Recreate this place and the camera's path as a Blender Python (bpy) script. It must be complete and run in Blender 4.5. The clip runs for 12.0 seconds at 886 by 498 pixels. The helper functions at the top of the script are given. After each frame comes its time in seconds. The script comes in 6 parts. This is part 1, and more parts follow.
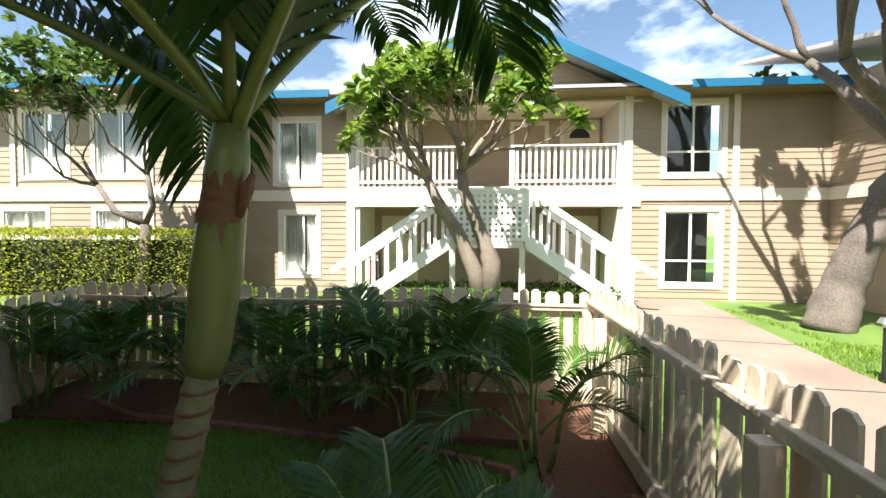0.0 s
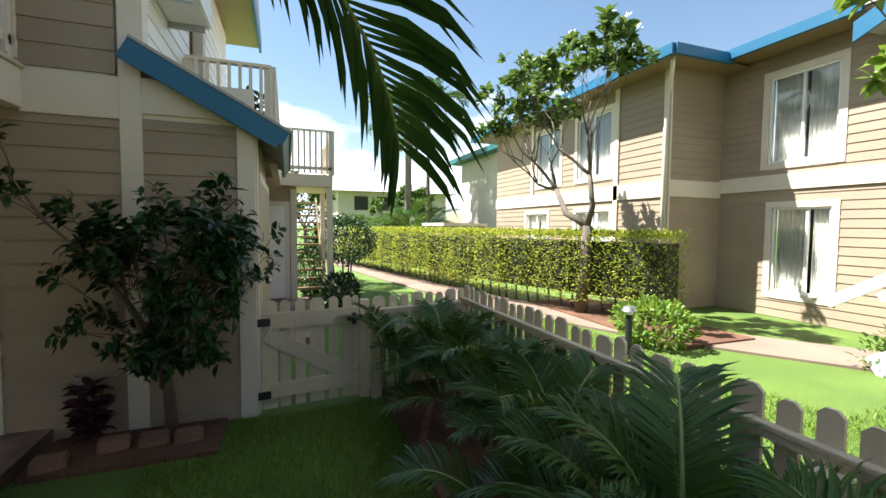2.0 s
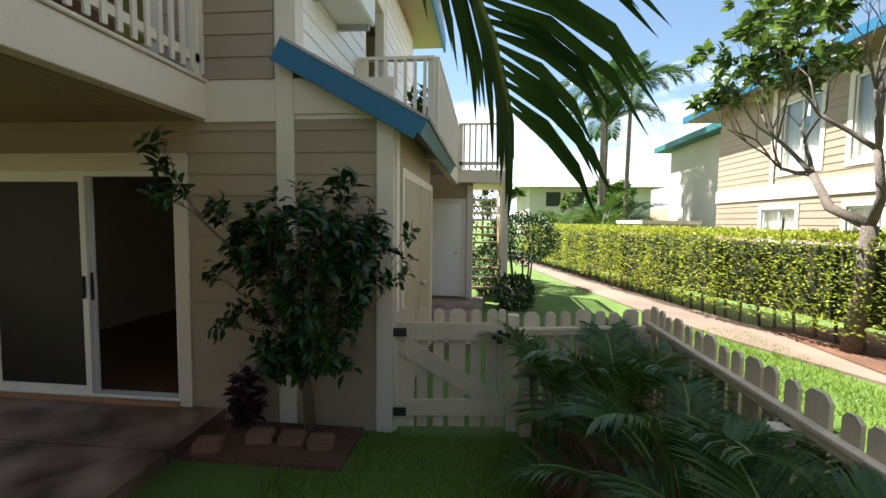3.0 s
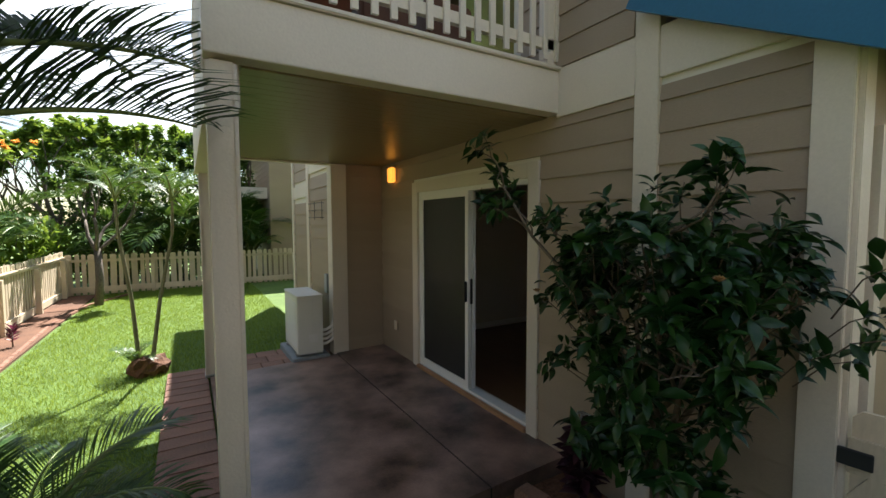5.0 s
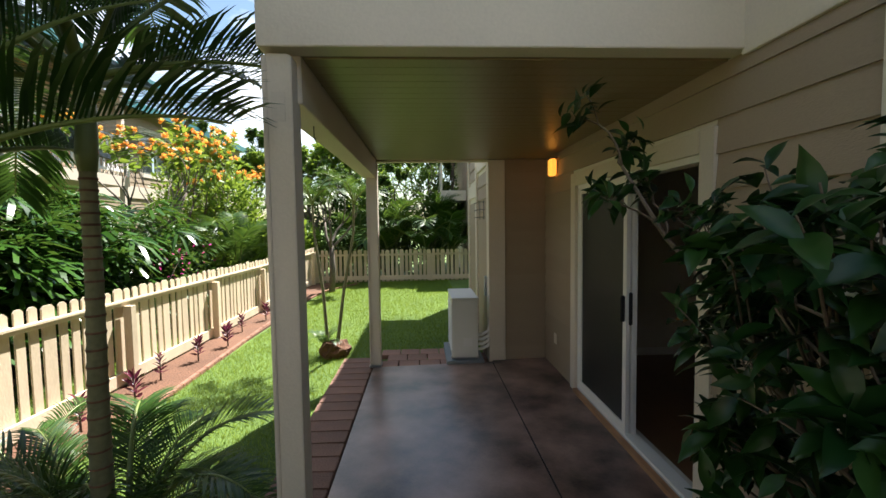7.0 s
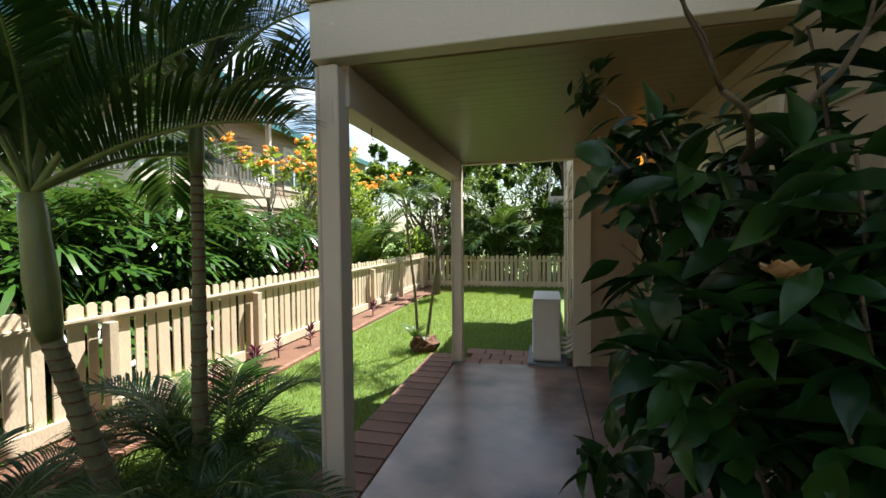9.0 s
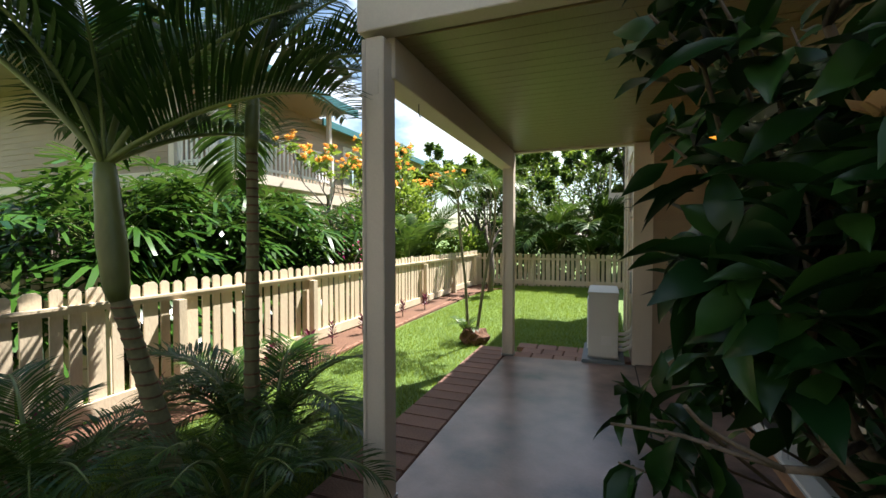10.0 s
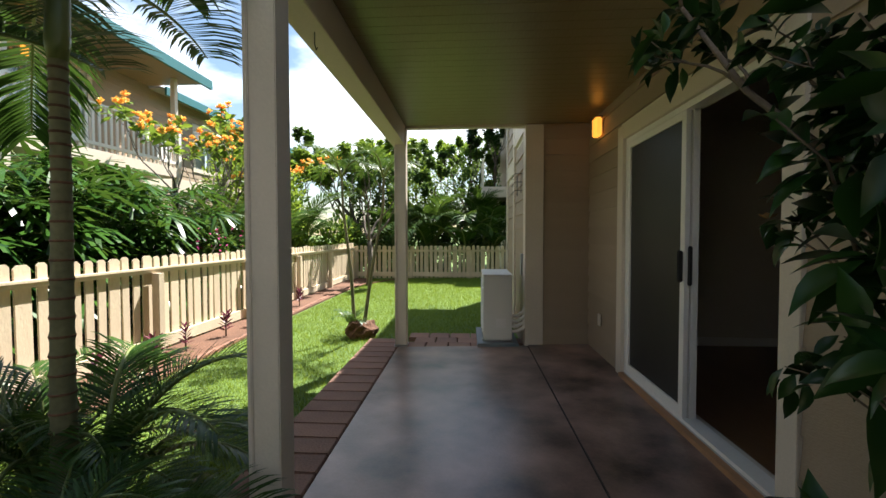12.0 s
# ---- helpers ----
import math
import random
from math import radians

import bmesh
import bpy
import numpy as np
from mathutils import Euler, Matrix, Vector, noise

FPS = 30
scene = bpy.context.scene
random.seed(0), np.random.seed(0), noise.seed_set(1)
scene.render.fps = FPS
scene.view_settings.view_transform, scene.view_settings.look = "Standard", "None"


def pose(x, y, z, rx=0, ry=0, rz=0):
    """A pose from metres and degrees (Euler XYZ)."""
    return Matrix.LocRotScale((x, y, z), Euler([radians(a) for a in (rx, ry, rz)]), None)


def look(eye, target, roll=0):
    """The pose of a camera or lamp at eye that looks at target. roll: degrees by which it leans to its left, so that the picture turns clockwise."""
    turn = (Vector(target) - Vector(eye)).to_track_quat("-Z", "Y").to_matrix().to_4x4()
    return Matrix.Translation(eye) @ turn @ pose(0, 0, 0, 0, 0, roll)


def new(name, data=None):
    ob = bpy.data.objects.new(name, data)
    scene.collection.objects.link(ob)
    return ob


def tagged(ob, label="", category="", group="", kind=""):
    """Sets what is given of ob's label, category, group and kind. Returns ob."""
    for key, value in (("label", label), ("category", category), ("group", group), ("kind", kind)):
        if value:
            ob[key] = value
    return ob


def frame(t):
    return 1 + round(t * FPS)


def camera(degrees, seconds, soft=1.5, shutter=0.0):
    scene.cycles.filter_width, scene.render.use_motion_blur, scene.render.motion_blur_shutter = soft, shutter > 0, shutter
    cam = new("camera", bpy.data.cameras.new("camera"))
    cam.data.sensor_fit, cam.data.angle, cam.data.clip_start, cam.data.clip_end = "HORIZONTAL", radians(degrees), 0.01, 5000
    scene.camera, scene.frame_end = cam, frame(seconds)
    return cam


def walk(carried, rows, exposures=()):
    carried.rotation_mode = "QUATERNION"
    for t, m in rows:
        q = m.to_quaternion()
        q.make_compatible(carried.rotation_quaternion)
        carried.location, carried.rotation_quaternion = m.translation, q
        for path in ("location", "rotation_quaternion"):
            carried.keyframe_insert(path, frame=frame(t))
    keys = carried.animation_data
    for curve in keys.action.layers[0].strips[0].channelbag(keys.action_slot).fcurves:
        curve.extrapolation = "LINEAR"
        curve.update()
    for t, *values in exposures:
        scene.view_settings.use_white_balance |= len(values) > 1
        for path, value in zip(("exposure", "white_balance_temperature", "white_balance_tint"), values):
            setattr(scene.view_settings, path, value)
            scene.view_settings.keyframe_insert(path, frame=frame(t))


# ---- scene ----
cam = camera(92.2, 12.0)
PATH = [
    (0, (-3.986, 0.496, 1.477), (-3.794, -1.494, 1.41), 0.3),
    (0.5, (-4.01, -0.088, 1.551), (-3.312, -1.96, 1.464), 0.5),
    (1, (-4.355, -0.807, 1.529), (-3.024, -2.297, 1.433), -0.2),
    (1.5, (-4.329, -1.389, 1.578), (-2.633, -2.443, 1.467), 0.4),
    (2, (-4.132, -1.872, 1.611), (-2.255, -2.555, 1.505), 0.5),
    (2.5, (-3.776, -2.239, 1.65), (-1.792, -2.465, 1.526), 0.9),
    (4.3, (-2.66, -2.415, 1.635), (-1.097, -1.172, 1.521), -0.1),
    (4.5, (-2.571, -2.391, 1.666), (-1.16, -0.978, 1.546), -0.0),
    (5, (-2.316, -2.239, 1.697), (-1.29, -0.527, 1.572), -0.2),
    (5.5, (-2.092, -2.129, 1.703), (-1.358, -0.273, 1.577), -0.1),
    (6, (-1.885, -2.058, 1.7), (-1.363, -0.131, 1.575), -0.4),
    (6.5, (-1.686, -1.994, 1.705), (-1.399, -0.018, 1.579), -0.7),
    (7, (-1.514, -1.957, 1.677), (-1.423, 0.038, 1.563), -0.8),
    (7.2, (-1.45, -1.928, 1.677), (-1.419, 0.068, 1.567), -0.5),
    (9, (-1.052, -2.04, 1.546), (-1.513, -0.095, 1.486), -0.6),
    (9.5, (-0.999, -2.073, 1.472), (-1.601, -0.166, 1.422), -0.7),
    (10, (-1.012, -1.963, 1.394), (-1.721, -0.093, 1.344), 0.0),
    (10.5, (-1.058, -1.818, 1.322), (-1.802, 0.037, 1.253), -0.0),
    (11, (-1.096, -1.786, 1.234), (-1.745, 0.105, 1.185), 0.0),
    (11.5, (-1.266, -1.721, 1.232), (-1.668, 0.237, 1.172), -0.0),
    (12, (-1.351, -1.603, 1.218), (-1.47, 0.393, 1.155), -0.1),
]
walk(cam, [(t, look(e, g, r)) for t, e, g, r in PATH],
     exposures=[(0.0, 1.9, 6200, 8), (12.0, 1.85, 6300, 9)])

# ---------------- world, sun ----------------
SUN_TO = Vector((0.3, 0.55, 1.0)).normalized()      # towards the sun
world = bpy.data.worlds.new("sky")
scene.world = world
world.use_nodes = True
_wn = world.node_tree
_sky = _wn.nodes.new("ShaderNodeTexSky")
_sky.sky_type = "NISHITA"
_sky.sun_disc = False
_sky.sun_elevation = math.asin(SUN_TO.z)
_sky.sun_rotation = math.atan2(SUN_TO.x, SUN_TO.y)
_sky.air_density, _sky.dust_density, _sky.ozone_density = 1.3, 0.4, 0.6
_tcw = _wn.nodes.new("ShaderNodeTexCoord")
_mpw = _wn.nodes.new("ShaderNodeMapping")
_mpw.inputs["Scale"].default_value = (1.0, 1.0, 2.2)
_cl = _wn.nodes.new("ShaderNodeTexNoise")
_cl.inputs["Scale"].default_value, _cl.inputs["Detail"].default_value, _cl.inputs["Roughness"].default_value = 1.7, 7, 0.55
_clr = _wn.nodes.new("ShaderNodeValToRGB")
_clr.color_ramp.elements[0].position, _clr.color_ramp.elements[1].position = 0.52, 0.61
_cmx = _wn.nodes.new("ShaderNodeMix")
_cmx.data_type = "RGBA"
_cmx.inputs["B"].default_value = (10.5, 10.9, 11.5, 1)
_wn.links.new(_tcw.outputs["Generated"], _mpw.inputs[0])
_wn.links.new(_mpw.outputs[0], _cl.inputs["Vector"])
_wn.links.new(_cl.outputs[0], _clr.inputs[0])
_wn.links.new(_clr.outputs[0], _cmx.inputs["Factor"])
_wn.links.new(_sky.outputs[0], _cmx.inputs["A"])
_wn.links.new(_cmx.outputs["Result"], _wn.nodes["Background"].inputs[0])
_wn.nodes["Background"].inputs[1].default_value = 0.05
sun_data = bpy.data.lights.new("sun", "SUN")
sun_data.energy, sun_data.angle, sun_data.color = 5.0, radians(0.53), (1.0, 0.95, 0.87)
sun = new("sun", sun_data)
sun.matrix_world = look((0, 0, 30), Vector((0, 0, 30)) - SUN_TO)


# ---------------- materials ----------------
def node_mat(name, color, rough=0.6, scale=8.0, vary=0.12, bump=0.1, fine=120.0, metal=0.0, stain=0.15,
             spec=0.5, rnd=0.0, stretch=(1, 1, 1), trans=0.0):
    """Painted, mineral or organic surface: two scales of tone, fine relief, per-object variation."""
    m = bpy.data.materials.new(name)
    m.use_nodes = True
    nt = m.node_tree
    b = nt.nodes["Principled BSDF"]
    geo = nt.nodes.new("ShaderNodeTexCoord")
    mp = nt.nodes.new("ShaderNodeMapping")
    mp.inputs["Scale"].default_value = stretch
    nt.links.new(geo.outputs["Object"], mp.inputs[0])
    big = nt.nodes.new("ShaderNodeTexNoise")
    big.inputs["Scale"].default_value = scale * 0.25
    big.inputs["Detail"].default_value = 5
    small = nt.nodes.new("ShaderNodeTexNoise")
    small.inputs["Scale"].default_value = fine
    small.inputs["Detail"].default_value = 3
    for n in (big, small):
        nt.links.new(mp.outputs[0], n.inputs["Vector"])
    hsv = nt.nodes.new("ShaderNodeHueSaturation")
    hsv.inputs["Color"].default_value = (*color, 1)
    info = nt.nodes.new("ShaderNodeObjectInfo")

    def math_node(op, a, b_):
        n = nt.nodes.new("ShaderNodeMath")
        n.operation = op
        for i, v in enumerate((a, b_)):
            if isinstance(v, (int, float)):
                n.inputs[i].default_value = v
            else:
                nt.links.new(v, n.inputs[i])
        return n.outputs[0]

    v = math_node("MULTIPLY", math_node("SUBTRACT", big.outputs[0], 0.5), 3.5 * stain)
    w = math_node("MULTIPLY", math_node("SUBTRACT", small.outputs[0], 0.5), 3 * vary)
    r = math_node("MULTIPLY", math_node("SUBTRACT", info.outputs["Random"], 0.5), 2 * rnd)
    total = math_node("ADD", math_node("ADD", math_node("ADD", v, w), r), 1.0)
    nt.links.new(total, hsv.inputs["Value"])
    nt.links.new(hsv.outputs[0], b.inputs["Base Color"])
    b.inputs["Roughness"].default_value = rough
    b.inputs["Metallic"].default_value = metal
    b.inputs["Specular IOR Level"].default_value = spec
    if bump:
        bp = nt.nodes.new("ShaderNodeBump")
        bp.inputs["Strength"].default_value = bump
        bp.inputs["Distance"].default_value = 0.01
        nt.links.new(small.outputs[0], bp.inputs["Height"])
        nt.links.new(bp.outputs[0], b.inputs["Normal"])
    return m


def leaf_mat(name, color, color2, rough=0.4, trans=0.35):
    """Leaf: two greens by island, some light through the blade."""
    m = bpy.data.materials.new(name)
    m.use_nodes = True
    nt = m.node_tree
    b = nt.nodes["Principled BSDF"]
    g = nt.nodes.new("ShaderNodeNewGeometry")
    mix = nt.nodes.new("ShaderNodeMix")
    mix.data_type = "RGBA"
    mix.inputs["A"].default_value = (*color, 1)
    mix.inputs["B"].default_value = (*color2, 1)
    nt.links.new(g.outputs["Random Per Island"], mix.inputs["Factor"])
    nt.links.new(mix.outputs["Result"], b.inputs["Base Color"])
    b.inputs["Roughness"].default_value = rough
    b.inputs["Specular IOR Level"].default_value = 0.3
    t = nt.nodes.new("ShaderNodeBsdfTranslucent")
    bright = nt.nodes.new("ShaderNodeHueSaturation")
    bright.inputs["Value"].default_value = 1.6
    bright.inputs["Hue"].default_value = 0.47
    nt.links.new(mix.outputs["Result"], bright.inputs["Color"])
    nt.links.new(bright.outputs[0], t.inputs["Color"])
    ms = nt.nodes.new("ShaderNodeMixShader")
    ms.inputs[0].default_value = trans
    nt.links.new(b.outputs[0], ms.inputs[1])
    nt.links.new(t.outputs[0], ms.inputs[2])
    nt.links.new(ms.outputs[0], nt.nodes["Material Output"].inputs["Surface"])
    return m


M_SIDING = node_mat("taupe_siding", (0.335, 0.255, 0.18), 0.6, 3, 0.08, 0.25, 60, stain=0.12, rnd=0.06, stretch=(1, .25, 3))
M_TRIM = node_mat("cream_trim", (0.675, 0.588, 0.485), 0.5, 3, 0.05, 0.15, 70, stain=0.1, rnd=0.03)
M_FENCE = node_mat("cream_fence", (0.6, 0.49, 0.35), 0.65, 6, 0.1, 0.3, 60, stain=0.25, rnd=0.1, stretch=(1, 1, .3))
M_WHITE = node_mat("white_paint", (0.8, 0.77, 0.73), 0.45, 3, 0.04, 0.1, 60, stain=0.06, rnd=0.03)
M_BLUE = node_mat("blue_fascia", (0.012, 0.11, 0.21), 0.4, 3, 0.08, 0.1, 60, stain=0.15)
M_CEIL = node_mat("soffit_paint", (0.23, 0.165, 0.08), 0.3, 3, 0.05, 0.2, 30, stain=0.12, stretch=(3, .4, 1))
M_ROOF = node_mat("roof_shingle", (0.36, 0.34, 0.33), 0.9, 4, 0.3, 0.6, 40, stain=0.2)
# near-black for joints, cases and panes, and for the shade of unlit rooms
M_DARK = node_mat("dark_joint_and_room_shade", (0.03, 0.028, 0.026), 0.8, 4, 0.1, 0.1)
M_PLAST = node_mat("interior_wall", (0.7, 0.64, 0.55), 0.7, 2, 0.02, 0.05)
M_WOODFL = node_mat("wood_floor", (0.2, 0.1, 0.05), 0.35, 5, 0.15, 0.1, 30, stain=0.2, stretch=(6, .5, 1))
M_METAL = node_mat("grey_metal", (0.5, 0.5, 0.5), 0.35, 5, 0.05, 0.05, metal=0.9)
M_BLACK = node_mat("black_iron", (0.02, 0.02, 0.022), 0.45, 5, 0.1, 0.1)
M_SOIL = node_mat("soil_mulch", (0.12, 0.055, 0.03), 0.95, 6, 0.5, 1.0, 45, stain=0.4)
M_BARK = node_mat("grey_bark", (0.12, 0.095, 0.075), 0.9, 10, 0.5, 1.0, 50, stain=0.45, stretch=(1, 1, .5))
M_BARKP = node_mat("pale_bark", (0.21, 0.165, 0.125), 0.8, 10, 0.3, 0.5, 40, stain=0.3)
M_BRICK = node_mat("red_edging", (0.23, 0.11, 0.07), 0.85, 8, 0.3, 0.5, 60, stain=0.25, rnd=0.15)
M_PAVER = node_mat("brown_paver", (0.24, 0.125, 0.085), 0.8, 8, 0.25, 0.4, 70, stain=0.3, rnd=0.15)
M_ACBODY = node_mat("ac_enamel", (0.72, 0.7, 0.64), 0.4, 3, 0.03, 0.05)
M_RED = node_mat("red_enamel", (0.5, 0.02, 0.02), 0.35)


# ---------------- geometry helpers ----------------
def box(bm, x0, x1, y0, y1, z0, z1, m=None, bevel=0.0):
    """A box between the given limits, optionally moved by m."""
    r = bmesh.ops.create_cube(bm, size=1.0)
    vs = r["verts"]
    s = Matrix.Diagonal((abs(x1 - x0), abs(y1 - y0), abs(z1 - z0), 1))
    t = Matrix.Translation(((x0 + x1) / 2, (y0 + y1) / 2, (z0 + z1) / 2))
    bmesh.ops.transform(bm, matrix=(m or Matrix()) @ t @ s, verts=vs)
    if bevel:
        es = list({e for v in vs for e in v.link_edges})
        bmesh.ops.bevel(bm, geom=es, offset=bevel, segments=2, affect="EDGES", clamp_overlap=True)


def tube(bm, pts, radii, seg=8, cap=True):
    """A round tube along pts."""
    rings = []
    for i, p in enumerate(pts):
        a = Vector(pts[max(i - 1, 0)])
        b = Vector(pts[min(i + 1, len(pts) - 1)])
        d = (b - a).normalized() if (b - a).length > 1e-6 else Vector((0, 0, 1))
        side = d.cross(Vector((0.3, 0.9, 0.1))).normalized()
        up = d.cross(side)
        r = radii[i] if hasattr(radii, "__len__") else radii
        rings.append([bm.verts.new(Vector(p) + side * math.cos(2 * math.pi * k / seg) * r
                                   + up * math.sin(2 * math.pi * k / seg) * r) for k in range(seg)])
    for a, b in zip(rings, rings[1:]):
        for k in range(seg):
            f = bm.faces.new((a[k], a[(k + 1) % seg], b[(k + 1) % seg], b[k]))
            f.smooth = True
    if cap:
        bm.faces.new(rings[0][::-1])
        bm.faces.new(rings[-1])


def mesh_of(bm, name, mat):
    me = bpy.data.meshes.new(name)
    bmesh.ops.recalc_face_normals(bm, faces=bm.faces[:])
    bm.to_mesh(me)
    bm.free()
    for mm in (mat if isinstance(mat, (list, tuple)) else [mat]):
        me.materials.append(mm)
    return me


def part(name, bm, mat, parent=None, label=""):
    ob = new(name, mesh_of(bm, name, mat))
    if parent is not None:
        ob.parent = parent
    if label:
        tagged(ob, label)
    return ob


def boxes(name, limits, mat, parent=None, label="", bevel=0.0):
    """One mesh from a few boxes."""
    bm = bmesh.new()
    for l in limits:
        box(bm, *l, bevel=bevel)
    return part(name, bm, mat, parent, label)


def thing(name, m, label, category, group="", kind=""):
    e = new(name)
    e.matrix_basis = m
    e.empty_display_size = 0.1
    return tagged(e, label, category, group, kind)


def structure(ob, label, category="wall"):
    return tagged(ob, label, category, "", "structure")


def grid_cells(outer, holes):
    """Splits a rectangle (a0, a1, z0, z1) with rectangular holes into solid cells."""
    xs = sorted({outer[0], outer[1], *[h[0] for h in holes], *[h[1] for h in holes]})
    zs = sorted({outer[2], outer[3], *[h[2] for h in holes], *[h[3] for h in holes]})
    for xa, xb in zip(xs, xs[1:]):
        for za, zb in zip(zs, zs[1:]):
            cx, cz = (xa + xb) / 2, (za + zb) / 2
            if not any(h[0] < cx < h[1] and h[2] < cz < h[3] for h in holes):
                yield xa, xb, za, zb


def wall_core(name, m, outer, holes, thick, mat, label):
    """A wall in the local xz plane, its face at y=0 and its body behind it (y<0)."""
    bm = bmesh.new()
    for xa, xb, za, zb in grid_cells(outer, holes):
        box(bm, xa, xb, -thick, 0, za, zb)
    bmesh.ops.remove_doubles(bm, verts=bm.verts[:], dist=1e-4)
    ob = part(name, bm, mat)
    ob.matrix_basis = m
    return structure(ob, label)


def siding(wall, outer, holes, pitch=0.19, singly=True, mat=None):
    """Lap siding boards on a wall made by wall_core: each one leans out at its foot."""
    x0, x1, z0, z1 = outer
    mat = mat or M_SIDING
    z = z0
    joined = bmesh.new()
    cache = {}
    while z < z1 - 0.02:
        zt = min(z + pitch, z1)
        spans = [(x0, x1)]
        for h in holes:
            if h[2] < zt - 0.01 and h[3] > z + 0.01:
                spans = [s for a, b in spans for s in ((a, min(b, h[0])), (max(a, h[1]), b)) if s[1] - s[0] > 0.01]
        for a, b in spans:
            key = (round(b - a, 3), round(zt - z, 3))
            bm = bmesh.new() if singly and key not in cache else joined
            if singly and key in cache:
                me = cache[key]
            else:
                ox, oz = (0, 0) if singly else (a, z)
                w, h = b - a, zt - z
                v = [bm.verts.new(p) for p in ((ox, 0.001, oz), (ox + w, 0.001, oz), (ox + w, 0.019, oz), (ox, 0.019, oz),
                                               (ox, 0.001, oz + h), (ox + w, 0.001, oz + h), (ox + w, 0.006, oz + h), (ox, 0.006, oz + h))]
                for q in ((0, 1, 2, 3), (4, 7, 6, 5), (3, 2, 6, 7), (0, 4, 5, 1), (0, 3, 7, 4), (1, 5, 6, 2)):
                    bm.faces.new([v[i] for i in q])
                if singly:
                    me = mesh_of(bm, "siding_board", mat)
                    cache[key] = me
            if singly:
                ob = new("siding_board", me)
                ob.parent = wall
                ob.location = (a, 0, z)
        z += pitch
    if singly:
        joined.free()
    else:
        tagged(part("siding_boards", joined, mat, wall), kind="stuff")


def facing(x, y, z, yaw):
    """Pose of a wall whose outer face looks along local +y; yaw in degrees."""
    return pose(x, y, z, 0, 0, yaw)


# ---------------- own building ----------------
M_OWN = facing(0, 0, 0, 90)            # local x runs along world y, outward is -x
GROUND = -0.12
DOOR_HOLE = (0.29, 2.16, 0.03, 2.04)
own = wall_core("wall_east", M_OWN, (-1.59, 3.45, GROUND - 0.3, 2.72), [DOOR_HOLE], 0.16, M_PLAST, "taupe lap siding wall beside the patio")
siding(own, (-1.59, 3.25, GROUND, 2.46), [(0.18, 2.28, -1, 2.15)], 0.178)
own_up = wall_core("wall_east_upper", M_OWN, (-0.68, 9.0, 2.72, 5.6), [(0.5, 2.3, 2.86, 4.9)], 0.16, M_PLAST, "taupe lap siding wall of the upper storey")
siding(own_up, (-0.6, 3.0, 2.79, 5.55), [(0.4, 2.4, 2.8, 5.0)], 0.178)
own_front = wall_core("wall_south_upper", facing(0, -0.68, 0, 180), (-6.0, 0.0, 2.72, 5.6), [(-3.4, -2.4, 3.0, 4.9)], 0.14, M_PLAST, "white painted upper side wall over the closet roof")
siding(own_front, (-6.0, -0.06, 2.8, 5.55), [(-3.5, -2.3, 2.8, 5.0)], 0.178, mat=M_WHITE)
wall_core("wall_closet", facing(0, -1.59, 0, 180), (-2.3, 0, GROUND - 0.3, 2.55), [], 0.1, M_SIDING, "tan closet wall with trim, under the small roof")
wall_core("wall_back", facing(6.0, -0.6, 0, -90), (-9.6, 0.0, -0.4, 5.6), [], 0.15, M_PLAST, "plain wall closing the building")

# trims
structure(boxes("trim_column", [(-0.035, 0.02, -0.775, -0.625, GROUND - 0.02, 5.5), (-0.03, 0.13, -0.795, -0.775, 3.0, 5.5)], M_TRIM, bevel=0.004), "cream corner board with a seam above head height", "trim")
structure(boxes("trim_corner", [(-0.035, 0.0, -1.605, -1.465, GROUND, 2.5), (0.0, 0.12, -1.625, -1.592, GROUND, 2.5)], M_TRIM, bevel=0.004), "cream corner board beside the gate", "trim")
structure(boxes("trim_band", [(-0.028, 0.0, -1.605, -0.775, 2.5, 2.78), (-0.028, 0.0, -0.625, 0.0, 2.44, 2.77)], M_TRIM, bevel=0.003), "cream band board between the storeys", "trim")
structure(boxes("trim_door", [(-0.03, 0.0, 0.17, 0.29, -0.02, 2.16), (-0.03, 0.0, 2.16, 2.285, -0.02, 2.16), (-0.03, 0.0, 0.29, 2.16, 2.04, 2.16)], M_TRIM, bevel=0.003), "cream casing round the sliding door", "trim")
structure(boxes("door_sill", [(-0.05, 0.1, 0.29, 2.16, -0.03, 0.03)], node_mat("worn_sill", (0.38, 0.2, 0.1), 0.6, stain=0.4), bevel=0.004), "worn brown wooden door sill", "trim")

# end wall of the patio and the wall beyond
end_wall = wall_core("wall_patio_end", facing(0, 3.25, 0, 180), (0.0, 0.70, GROUND - 0.3, 2.72), [], 0.12, M_SIDING, "taupe siding end wall of the patio")
siding(end_wall, (0.0, 0.52, -0.02, 2.45), [], 0.178)
structure(boxes("trim_pillar", [(-0.715, -0.515, 3.22, 3.42, -0.04, 2.45)], M_TRIM, bevel=0.006), "cream corner pillar at the patio end", "trim")
M_BEY = facing(-0.68, 0, 0, 90)
beyond = wall_core("wall_beyond", M_BEY, (3.42, 5.6, GROUND - 0.3, 5.6), [], 0.14, M_PLAST, "taupe siding wall behind the air conditioner")
siding(beyond, (3.42, 5.5, GROUND, 5.5), [(4.42, 4.57, -1, 9), (3.42, 4.42, 2.43, 2.8), (4.57, 5.5, 2.1, 2.3)], 0.178)
structure(boxes("trim_beyond", [(-0.71, -0.68, 3.42, 4.42, 2.43, 2.8), (-0.715, -0.68, 4.42, 4.57, -0.1, 5.5), (-0.71, -0.68, 4.57, 5.5, 2.1, 2.3), (-0.715, -0.68, 5.5, 5.62, -0.1, 5.5)], M_TRIM), "cream band and corner boards", "trim")
